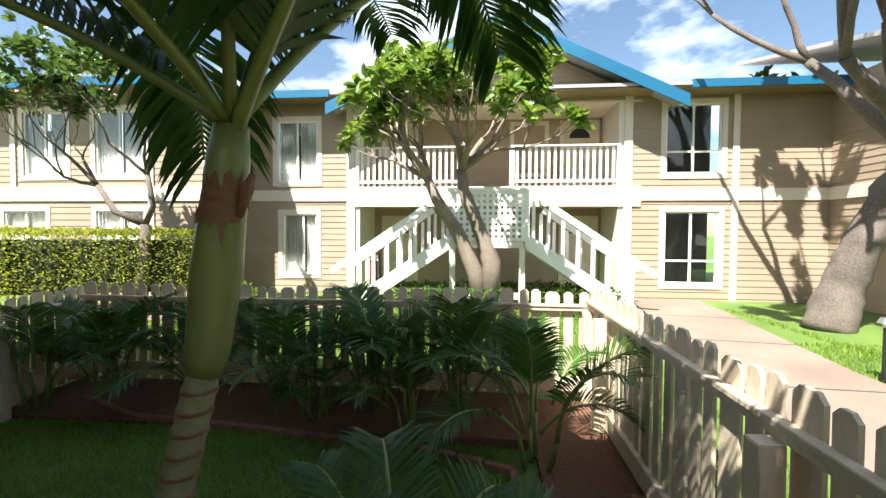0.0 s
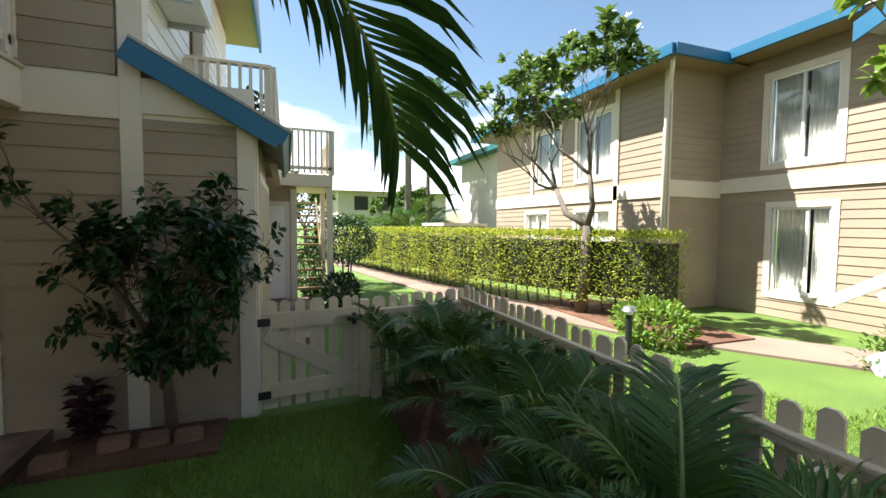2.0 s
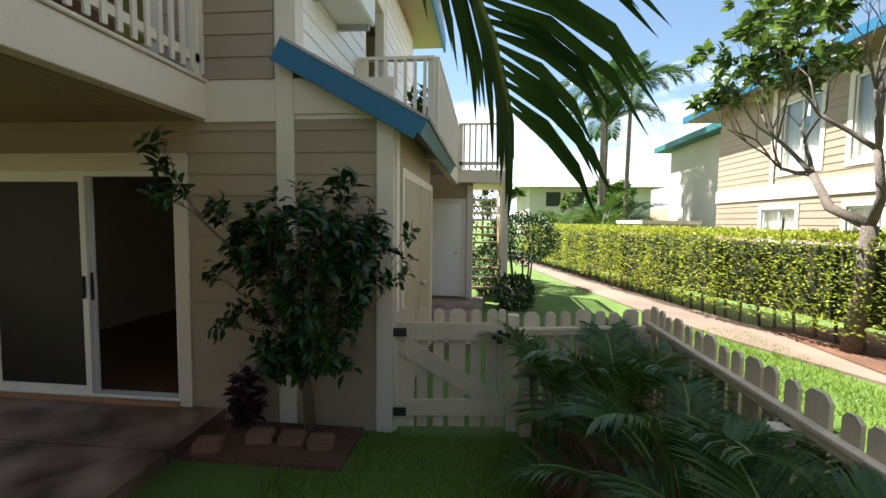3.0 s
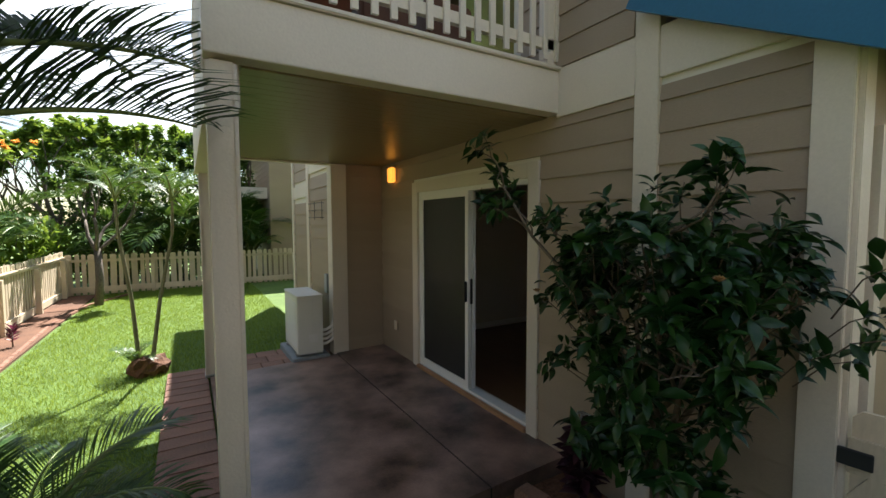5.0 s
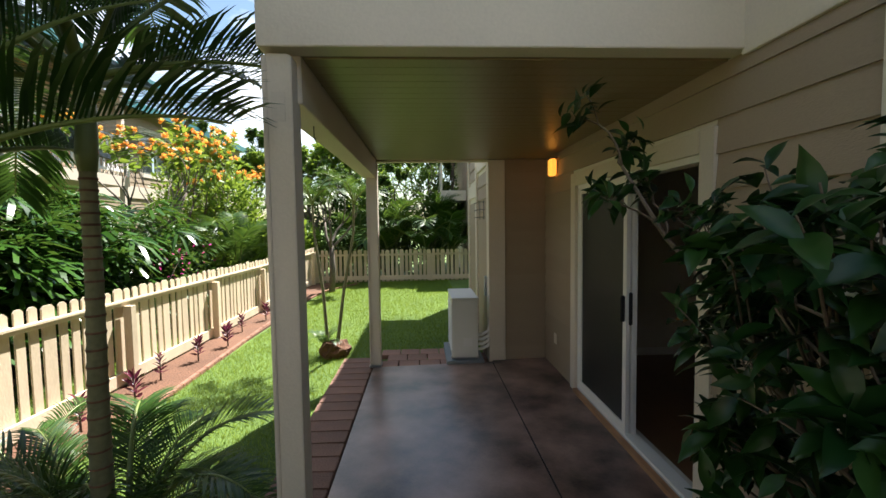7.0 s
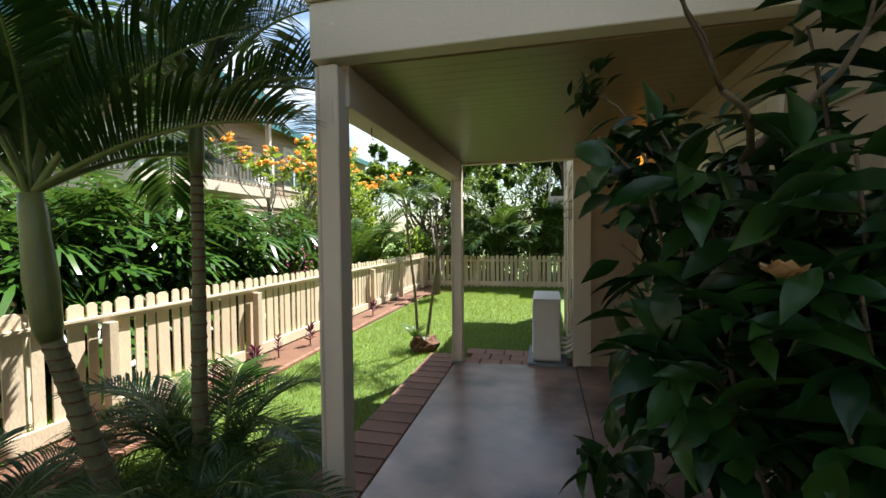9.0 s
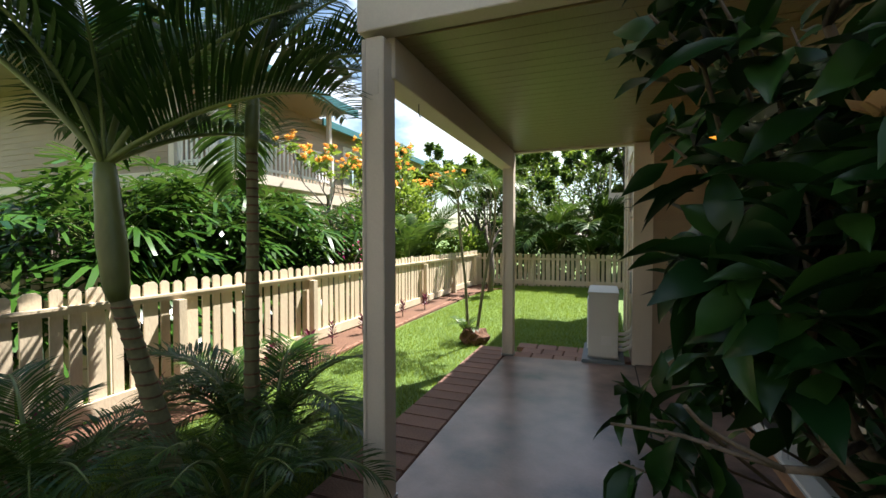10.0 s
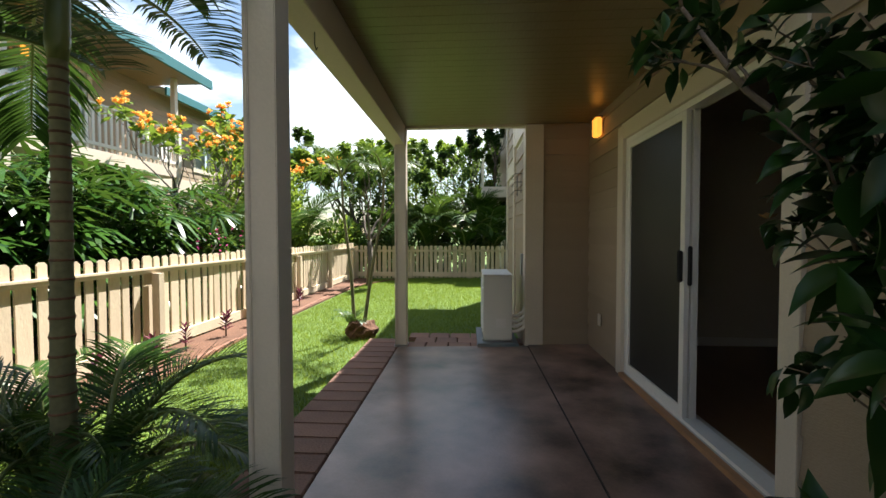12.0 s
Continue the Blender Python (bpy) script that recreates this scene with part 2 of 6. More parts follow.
M_GLASS = bpy.data.materials.new("window_glass")
M_GLASS.use_nodes = True
_b = M_GLASS.node_tree.nodes["Principled BSDF"]
_b.inputs["Base Color"].default_value = (0.9, 0.95, 0.95, 1)
_b.inputs["Roughness"].default_value = 0.02
_b.inputs["Transmission Weight"].default_value = 1.0
_b.inputs["IOR"].default_value = 1.45


def pane(name, limits, parent=None):
    ob = boxes(name, [limits], M_GLASS, parent)
    ob.visible_shadow = False
    return ob


def window_unit(name, m, x0, x1, z0, z1, split=0.45, label="white framed window with two sashes", curtain=True, trim=0.12, transom=0.0):
    """A framed window set in a wall face (local xz plane, outward +y) with casing, frame, mullion, panes and a curtain."""
    e = structure(thing(name, m, label, "window"), label, "window")
    boxes("casing", [(x0 - trim, x0, 0.002, 0.03, z0 - trim, z1 + trim), (x1, x1 + trim, 0.002, 0.03, z0 - trim, z1 + trim),
                     (x0, x1, 0.002, 0.03, z1, z1 + trim), (x0, x1, 0.002, 0.035, z0 - trim, z0)], M_TRIM, e)
    f = 0.045
    xm = x0 + (x1 - x0) * split
    fr = boxes("window_frame", [(x0, x0 + f, -0.07, -0.01, z0, z1), (x1 - f, x1, -0.07, -0.01, z0, z1), (x0 + f, x1 - f, -0.07, -0.01, z1 - f, z1),
                                (x0 + f, x1 - f, -0.07, -0.01, z0, z0 + f), (xm - f / 2, xm + f / 2, -0.07, -0.015, z0 + f, z1 - f)], M_WHITE, e)
    if transom:
        zt = z0 + (z1 - z0) * transom
        boxes("transom", [(x0 + f, xm - f / 2, -0.068, -0.016, zt - f / 2, zt + f / 2), (xm + f / 2, x1 - f, -0.068, -0.016, zt - f / 2, zt + f / 2)], M_WHITE, e)
    pane("pane", (x0 + f, xm - f / 2, -0.045, -0.039, z0 + f, z1 - f), e)
    pane("pane", (xm + f / 2, x1 - f, -0.045, -0.039, z0 + f, z1 - f), e)
    if curtain:
        bm = bmesh.new()
        n = 24
        for side in (0, 1):
            a, b = (x0 + 0.04, xm - 0.04) if side else (xm + 0.06, x1 - 0.02)
            prev = None
            for i in range(n + 1):
                x = a + (b - a) * i / n
                y = -0.14 + 0.02 * math.sin(i * 1.7)
                cur = (bm.verts.new((x, y, z0)), bm.verts.new((x, y, z1)))
                if prev:
                    bm.faces.new((prev[0], cur[0], cur[1], prev[1]))
                prev = cur
        part("curtain", bm, M_CURTAIN, e, "pale drawn curtain")
    # near-black sheet behind the panes; the room's darkness is put into its colour
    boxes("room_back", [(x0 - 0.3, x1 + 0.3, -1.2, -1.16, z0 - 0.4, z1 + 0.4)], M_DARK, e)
    return e


M_CURTAIN = node_mat("curtain_cloth", (0.6, 0.56, 0.5), 0.9, 4, 0.05, 0.1)

# dim room behind the sliding door
structure(boxes("room_floor", [(0.16, 5.0, -0.4, 3.2, -0.1, 0.01)], M_WOODFL), "dark brown wooden floor of the room", "floor")
room = structure(boxes("room_walls", [(5.0, 5.1, -0.5, 3.3, 0, 2.5), (0.16, 5.0, -0.5, -0.4, 0, 2.5), (0.16, 5.0, 3.2, 3.3, 0, 2.5)], M_PLAST), "beige walls of the empty room", "wall")
structure(boxes("room_ceiling", [(0.16, 5.1, -0.5, 3.3, 2.45, 2.55)], M_PLAST), "room ceiling", "ceiling")
structure(boxes("room_baseboard", [(0.17, 5.0, 3.18, 3.2, 0.01, 0.1), (4.98, 5.0, -0.4, 3.18, 0.01, 0.1)], M_WHITE), "white baseboard in the room", "baseboard")

# sliding door: fixed screen side and open side
M_SCREEN = node_mat("insect_screen", (0.02, 0.02, 0.02), 0.35, 30, 0.1, 0.05, 400, spec=0.3)
sd = structure(thing("door_1", pose(0, 0, 0), "white aluminium sliding door, half open, with dark screen", "sliding door"), "white aluminium sliding door, half open, with dark screen", "sliding door")
boxes("door_frame", [(0.0, 0.1, 0.29, 0.32, 0.03, 2.04), (0.0, 0.1, 2.13, 2.16, 0.03, 2.04), (0.0, 0.1, 0.32, 2.13, 2.0, 2.04), (0.0, 0.1, 0.32, 2.13, 0.03, 0.055)], M_WHITE, sd)
scr = boxes("screen_frame", [(0.005, 0.035, 1.16, 1.215, 0.055, 2.0), (0.005, 0.035, 2.08, 2.13, 0.055, 2.0), (0.005, 0.035, 1.215, 2.08, 1.95, 2.0), (0.005, 0.035, 1.215, 2.08, 0.055, 0.12)], M_WHITE, sd)
boxes("screen_mesh", [(0.018, 0.022, 1.215, 2.08, 0.12, 1.95)], M_SCREEN, scr, "dark insect screen")
boxes("glass_frame", [(0.045, 0.085, 1.15, 1.2, 0.055, 2.0), (0.045, 0.085, 2.08, 2.13, 0.055, 2.0)], M_WHITE, sd)
pane("glass", (0.06, 0.066, 1.16, 2.08, 0.06, 1.99), sd)
boxes("door_handle", [(-0.03, 0.006, 1.175, 1.2, 0.92, 1.12)], M_BLACK, sd, "black pull handle", bevel=0.006)
boxes("door_handle", [(0.02, 0.045, 1.135, 1.155, 0.9, 1.15)], M_BLACK, sd, "black pull handle", bevel=0.006)
boxes("track", [(-0.01, 0.1, 0.32, 2.13, 0.022, 0.034), (0.03, 0.04, 0.32, 2.13, 0.034, 0.05), (0.07, 0.08, 0.32, 2.13, 0.034, 0.05)], M_METAL, sd, "aluminium floor track")

# ---------------- patio slab, deck above ----------------
M_CONC = node_mat("stained_concrete", (0.2, 0.125, 0.1), 0.3, 9, 0.14, 0.1, 50, stain=1.3, spec=0.55)
bm = bmesh.new()
SLAB_X = -2.15


def slab_piece(bm, xa, xb, ya, yb, drop=0.022):
    v = [bm.verts.new((x, y, z)) for z, rows in (("t", 0), ("b", 1)) for x, y in ((xa, ya), (xb, ya), (xb, yb), (xa, yb))
         for z in ([drop * x if not rows else -0.3])]
    for q in ((0, 1, 2, 3), (7, 6, 5, 4), (0, 4, 5, 1), (1, 5, 6, 2), (2, 6, 7, 3), (3, 7, 4, 0)):
        bm.faces.new([v[i] for i in q])


slab_piece(bm, SLAB_X, -0.694, -0.12, 3.18)
slab_piece(bm, -0.68, 0.0, -0.12, 3.25)
patio = structure(part("patio_floor", bm, M_CONC), "brown stained concrete patio slab with a long joint", "floor")

structure(boxes("slab_joint", [(-0.694, -0.68, -0.12, 3.2, -0.2, -0.022)], M_DARK), "dark filled joint in the patio slab", "floor")
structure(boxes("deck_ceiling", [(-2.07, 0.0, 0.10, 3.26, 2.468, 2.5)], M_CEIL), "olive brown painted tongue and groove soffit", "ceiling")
bm = bmesh.new()
for i in range(30):                      # soffit boards across the patio
    y = 0.11 + i * 0.104
    box(bm, -2.06, -0.01, y, y + 0.1, 2.458, 2.469)
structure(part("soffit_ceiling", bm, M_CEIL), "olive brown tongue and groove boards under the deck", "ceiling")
deck = structure(thing("balcony_deck", pose(0, 0, 0), "cream painted balcony deck carried on two posts", "balcony"), "cream painted balcony deck carried on two posts", "balcony")
boxes("front_beam", [(-2.23, 0.0, -0.018, 0.1, 2.466, 2.755)], M_TRIM, deck, bevel=0.004)
boxes("front_cap", [(-2.25, 0.0, -0.043, 0.1, 2.757, 2.785)], M_TRIM, deck, bevel=0.006)
boxes("side_beam", [(-2.225, -2.07, 0.1, 3.36, 2.25, 2.755)], M_TRIM, deck, bevel=0.004)
boxes("end_beam", [(-2.07, -0.5, 3.26, 3.36, 2.44, 2.755)], M_TRIM, deck, bevel=0.004)
boxes("deck_floor", [(-2.22, 0.0, 0.1, 3.36, 2.757, 2.81)], M_CEIL, deck)


def porch_post(x0, y0):
    p = structure(thing("post", pose(x0, y0, -0.05), "cream painted wooden porch post with grooved edges", "post"), "cream painted wooden porch post with grooved edges", "post")
    boxes("shaft", [(-0.052, 0.052, -0.055, 0.055, 0, 2.5)], M_TRIM, p, bevel=0.004)
    boxes("edge_board", [(-0.066, -0.046, -0.066, 0.066, 0, 2.49)], M_TRIM, p, bevel=0.004)
    boxes("edge_board", [(0.046, 0.066, -0.066, 0.066, 0, 2.49)], M_TRIM, p, bevel=0.004)
    boxes("bracket_plate", [(-0.03, 0.032, -0.058, -0.055, 2.2, 2.33)], M_TRIM, p, "painted over bracket plate", bevel=0.001)
    boxes("base_shoe", [(-0.072, 0.072, -0.072, 0.072, -0.01, 0.02)], M_METAL, p)
    return p


porch_post(-2.155, 0.075)
porch_post(-2.125, 3.28)


def rail_run(name, m, length, height=0.95, gap=0.11, label="cream painted wooden balustrade", w=0.04, mat=None, hang=0.08):
    """A balustrade along local x: top rail, bottom rail, square balusters that hang below the bottom rail, end posts."""
    mat = mat or M_TRIM
    e = thing(name, m, label, "railing")
    boxes("top_rail", [(0, length, -0.045, 0.045, height - 0.04, height)], mat, e, bevel=0.004)
    boxes("bottom_rail", [(0, length, -0.02, 0.02, 0.1, 0.17)], mat, e)
    me = None
    n = max(2, int(length / gap))
    for i in range(n + 1):
        x = i * length / n
        if me is None:
            b = boxes("baluster", [(-w / 2, w / 2, -0.04, -0.02, hang - 0.06, height - 0.04)], mat, e)
            me = b.data
        else:
            b = new("baluster", me)
            b.parent = e
        b.location.x = x
    for x in (0.04, length - 0.04):
        boxes("rail_post", [(x - 0.045, x + 0.045, -0.02, 0.06, 0.0, height - 0.04)], mat, e)
    return e


rail_run("railing", pose(-2.2, 0.04, 2.81), 2.18, label="cream wooden balustrade along the balcony front")
rail_run("railing", pose(-2.16, 3.3, 2.81, 0, 0, -90), 3.2, label="cream wooden balustrade along the balcony side")

# roof over own building
bm = bmesh.new()
box(bm, -0.75, 6.6, -1.3, 9.2, 5.6, 5.75)
# added stretch over the balcony, out of view, to shade the front garden
box(bm, -2.9, -0.752, -1.3, 3.4, 5.6, 5.75)
structure(part("roof_eaves", bm, M_CEIL), "dark boarded eaves of the building, with an added unseen stretch shading the garden", "roof")
structure(boxes("roof_fascia", [(-0.8, -0.752, 3.45, 9.2, 5.5, 5.78), (-2.95, -2.902, -1.35, 3.45, 5.5, 5.78), (-2.9, -0.752, 3.402, 3.45, 5.5, 5.78), (-2.9, 6.6, -1.35, -1.302, 5.5, 5.78)], M_BLUE), "blue painted fascia board, also round the added stretch of eaves", "roof")
bm = bmesh.new()
v = [bm.verts.new(p) for p in ((-0.8, -1.35, 5.78), (6.65, -1.35, 5.78), (6.65, 9.2, 5.78), (-0.8, 9.2, 5.78), (2.9, -1.35, 7.2), (2.9, 9.2, 7.2))]
for q in ((0, 1, 4), (3, 5, 2), (0, 4, 5, 3), (1, 2, 5, 4)):
    bm.faces.new([v[i] for i in q])
structure(part("roof", bm, M_ROOF), "grey shingle roof", "roof")

# closet lean-to roof with blue rake board
bm = bmesh.new()
LEAN = Matrix.Translation((0, -0.72, 3.02)) @ Matrix.Rotation(math.atan2(0.56, 1.03), 4, "X")
box(bm, -0.175, 2.62, -1.34, 0.0, 0.022, 0.045, m=LEAN)
box(bm, -0.12, 2.6, -1.28, 0.0, -0.03, 0.02, m=LEAN)
structure(part("closet_roof", bm, M_ROOF), "dark shingled lean-to roof over the closet", "roof")
bm = bmesh.new()
box(bm, -0.165, -0.122, -1.29, 0.0, -0.15, 0.02, m=LEAN)
box(bm, -0.165, 2.6, -1.325, -1.29, -0.1, 0.02, m=LEAN)
structure(part("closet_fascia", bm, M_BLUE), "blue painted rake board of the lean-to roof", "roof")

# closet doors, upstairs landing and stairs to the south
tan_door = node_mat("tan_door_paint", (0.38, 0.29, 0.2), 0.5, 3, 0.06, 0.1)
cd = structure(thing("door_2", pose(0, -1.6, 0), "tan double closet door with cream frame", "door"), "tan double closet door with cream frame", "door")
boxes("leaf", [(0.28, 1.2, -0.03, 0.0, 0.0, 2.02)], tan_door, cd)
boxes("leaf", [(1.21, 2.13, -0.03, 0.0, 0.0, 2.02)], tan_door, cd)
boxes("frame", [(0.2, 0.28, -0.035, 0.0, 0, 2.1), (2.13, 2.22, -0.035, 0.0, 0, 2.1), (0.28, 2.13, -0.035, 0.0, 2.02, 2.1)], M_TRIM, cd)
bm = bmesh.new()
bmesh.ops.create_icosphere(bm, subdivisions=2, radius=0.03, matrix=Matrix.Translation((1.3, -0.06, 0.95)))
part("knob", bm, M_METAL, cd, "steel door knob")
boxes("number_plate", [(0.62, 0.78, -0.034, -0.03, 1.44, 1.53)], M_BLUE, cd, "small blue plate")
wall_core("wall_entry", facing(2.3, -0.85, 0, 180), (-3.5, 0, -0.4, 2.75), [], 0.12, M_SIDING, "tan wall of the entry recess")
wall_core("wall_entry_end", facing(5.8, 0, 0, 90), (-2.05, -0.85, -0.4, 2.75), [], 0.12, M_SIDING, "tan end wall of the entry recess")
structure(boxes("entry_trim", [(5.74, 5.79, -2.06, -1.93, -0.3, 2.4)], M_TRIM), "cream corner board of the entry", "trim")
structure(boxes("entry_floor", [(2.3, 6.0, -2.3, -0.85, -0.3, -0.02)], M_CONC), "brown concrete entry floor", "floor")
ed = structure(thing("door_3", pose(5.78, -0.86, 0, 0, 0, -90), "white entry door in a cream frame", "door"), "white entry door in a cream frame", "door")
boxes("leaf", [(0.1, 0.95, -0.03, 0.0, 0.02, 2.02)], M_WHITE, ed)
boxes("frame", [(0.0, 0.1, -0.04, 0.0, 0, 2.12), (0.95, 1.05, -0.04, 0.0, 0, 2.12), (0.1, 0.95, -0.04, 0.0, 2.02, 2.12)], M_TRIM, ed)
bm = bmesh.new()
bmesh.ops.create_icosphere(bm, subdivisions=2, radius=0.03, matrix=Matrix.Translation((0.85, -0.06, 0.95)))
part("door_knob", bm, M_METAL, ed)
land = structure(thing("landing", pose(1.85, -1.75, 2.4), "cream painted upstairs landing", "balcony"), "cream painted upstairs landing", "balcony")
boxes("landing_beam", [(0, 3.7, 0, 0.1, 0, 0.3), (0, 0.1, 0.1, 1.0, 0, 0.3)], M_TRIM, land)
boxes("landing_floor", [(0.1, 3.7, 0.1, 1.06, 0.2, 0.3)], M_CEIL, land)
rail_run("railing", pose(1.9, -1.7, 2.7), 3.5, label="cream wooden balustrade on the landing front")
rail_run("railing", pose(1.9, -0.72, 2.7, 0, 0, -90), 0.97, label="cream wooden balustrade on the landing side")
rail_run("railing", pose(5.5, -2.8, 2.7), 2.2, label="cream wooden balustrade by the outer stair")
rail_run("railing", pose(5.5, -1.75, 2.7, 0, 0, -90), 1.05, label="cream wooden balustrade by the outer stair")
st = structure(thing("stair", pose(4.6, -2.75, 0), "dark open-tread wooden stair under the landing", "stair"), "dark open-tread wooden stair under the landing", "stair")
for i in range(12):
    boxes("tread", [(1.4 + 0.26 * i, 1.4 + 0.26 * i + 0.28, 0.12, 0.86, 0.19 * (i + 1) - 0.05, 0.19 * (i + 1))], M_CEIL, st)
bm = bmesh.new()
for y in (0.08, 0.86):
    box(bm, 0.0, 3.9, y, y + 0.04, -0.14, 0.1, m=Matrix.Translation((1.4, 0, 0.05)) @ Matrix.Rotation(-math.atan2(0.19, 0.26), 4, "Y"))
part("stringer", bm, M_CEIL, st)
boxes("stair_landing", [(0.9, 3.1, -0.05, 1.05, 2.45, 2.7)], M_TRIM, st)
boxes("stair_post", [(0.95, 1.07, -0.05, 0.07, -0.2, 2.45)], M_TRIM, st)
boxes("stair_post", [(2.95, 3.07, -0.05, 0.07, -0.2, 2.45)], M_TRIM, st)


# ---------------- ground ----------------
def ground_z(x, y):
    """Gently falling lawn: level with the patio near it, lower along the long fence."""
    z = GROUND - 0.05 * min(max((-2.2 - x) / 2.5, 0), 1)
    return z


M_GRASS = bpy.data.materials.new("lawn_grass")
M_GRASS.use_nodes = True
_nt = M_GRASS.node_tree
_b = _nt.nodes["Principled BSDF"]
_tc = _nt.nodes.new("ShaderNodeTexCoord")
_n1 = _nt.nodes.new("ShaderNodeTexNoise")
_n1.inputs["Scale"].default_value = 1.3
_n2 = _nt.nodes.new("ShaderNodeTexNoise")
_n2.inputs["Scale"].default_value = 90
_n2.inputs["Detail"].default_value = 4
_cr = _nt.nodes.new("ShaderNodeValToRGB")
_cr.color_ramp.elements[0].position, _cr.color_ramp.elements[0].color = 0.3, (0.05, 0.1, 0.012, 1)
_cr.color_ramp.elements[1].position, _cr.color_ramp.elements[1].color = 0.75, (0.15, 0.24, 0.03, 1)
_ad = _nt.nodes.new("ShaderNodeMath")
_ad.operation = "MULTIPLY_ADD"
_ad.inputs[1].default_value = 0.45
for _n in (_n1, _n2):
    _nt.links.new(_tc.outputs["Object"], _n.inputs["Vector"])
_nt.links.new(_n1.outputs[0], _ad.inputs[0])
_h = _nt.nodes.new("ShaderNodeMath")
_h.operation = "MULTIPLY"
_h.inputs[1].default_value = 0.6
_nt.links.new(_n2.outputs[0], _h.inputs[0])
_nt.links.new(_h.outputs[0], _ad.inputs[2])
_nt.links.new(_ad.outputs[0], _cr.inputs[0])
_nt.links.new(_cr.outputs[0], _b.inputs["Base Color"])
_b.inputs["Roughness"].default_value = 0.8
_bp = _nt.nodes.new("ShaderNodeBump")
_bp.inputs["Strength"].default_value = 0.9
_bp.inputs["Distance"].default_value = 0.03
_nt.links.new(_n2.outputs[0], _bp.inputs["Height"])
_nt.links.new(_bp.outputs[0], _b.inputs["Normal"])

bm = bmesh.new()
xs = [-3000, -300, -60, -20, -9, -5, -4.6, -4.2, -3.8, -3.4, -3, -2.6, -2.2, -1, 0, 3, 8, 20, 60, 300, 3000]
ys = [-3000, -300, -60, -20, -9, -4, 0, 4, 9, 20, 60, 300, 3000]
vv = [[bm.verts.new((x, y, ground_z(x, y))) for y in ys] for x in xs]
for i in range(len(xs) - 1):
    for j in range(len(ys) - 1):
        bm.faces.new((vv[i][j], vv[i + 1][j], vv[i + 1][j + 1], vv[i][j + 1]))
structure(part("ground", bm, M_GRASS), "mown green lawn reaching into the distance", "ground")


def strip(name, pts, width, z, mat, label, category):
    """A flat path along pts with a little thickness."""
    bm = bmesh.new()
    prev = None
    for i, p in enumerate(pts):
        a, b = Vector(pts[max(i - 1, 0)]), Vector(pts[min(i + 1, len(pts) - 1)])
        d = (b - a).normalized()
        n = Vector((-d.y, d.x)) * width / 2
        q = Vector(p)
        cur = [bm.verts.new((*(q + n), z)), bm.verts.new((*(q - n), z)), bm.verts.new((*(q - n), z - 0.12)), bm.verts.new((*(q + n), z - 0.12))]
        if prev:
            for k in range(4):
                bm.faces.new((prev[k], prev[(k + 1) % 4], cur[(k + 1) % 4], cur[k]))
        else:
            bm.faces.new(cur)
        prev = cur
    bm.faces.new(prev[::-1])
    return structure(part(name, bm, mat), label, category)


M_WALK = node_mat("walk_concrete", (0.2, 0.14, 0.105), 0.85, 3, 0.15, 0.3, 60, stain=0.3)
strip("pavement_east", [(20, -3.6), (13, -4.6), (9, -5.3), (6, -5.9), (3.5, -6.6), (1.2, -7.6), (-0.6, -8.9), (-1.6, -9.6)], 1.15, GROUND + 0.035, M_WALK, "worn concrete footpath through the lawn", "footpath")
strip("pavement_west", [(-7.2, 4.0), (-7.3, -2.0), (-7.5, -5.0), (-8.1, -8.5), (-8.4, -10.4)], 1.6, GROUND + 0.03, M_WALK, "worn concrete footpath along the fence", "footpath")

# joints across the west footpath
for i, (x, y, a) in enumerate(((-7.3, -0.6, 0), (-7.32, -2.4, 0), (-7.42, -4.2, 4), (-7.72, -6.2, 9), (-8.08, -8.2, 9))):
    structure(boxes("path_joint", [(-0.8, 0.8, -0.012, 0.012, -0.05, 0.033)], M_DARK), "dark joint across the footpath", "footpath").matrix_basis = pose(x, y, GROUND, 0, 0, -a)

# mulch beds
structure(boxes("bed_fence", [(-4.98, -4.38, -3.7, 11.7, -0.4, -0.13)], M_SOIL), "brown mulch bed along the fence", "ground")
structure(boxes("bed_back", [(-4.4, 0.3, -3.72, -2.75, -0.4, -0.085)], M_SOIL), "dark mulch bed by the back fence", "ground")
structure(boxes("bed_wall", [(-0.62, -0.04, -1.36, -0.16, -0.4, -0.085)], M_SOIL), "brown mulch bed at the wall", "ground")
structure(boxes("bed_court", [(0.3, 4.2, -8.6, -7.0, -0.4, -0.06)], M_SOIL), "red brown mulch bed in the courtyard", "ground")


# ---------------- fences ----------------
def picket_mesh(w, h, mat):
    bm = bmesh.new()
    e = min(0.03, w * 0.28)
    prof = [(-w / 2, 0), (w / 2, 0), (w / 2, h - e), (w / 2 - e, h), (-w / 2 + e, h), (-w / 2, h - e)]
    f = [bm.verts.new((x, -0.009, z)) for x, z in prof]
    b = [bm.verts.new((x, 0.009, z)) for x, z in prof]
    bm.faces.new(f)
    bm.faces.new(b[::-1])
    for i in range(6):
        j = (i + 1) % 6
        bm.faces.new((f[i], b[i], b[j], f[j]))
    return mesh_of(bm, "picket", mat)


PICKETS = {}


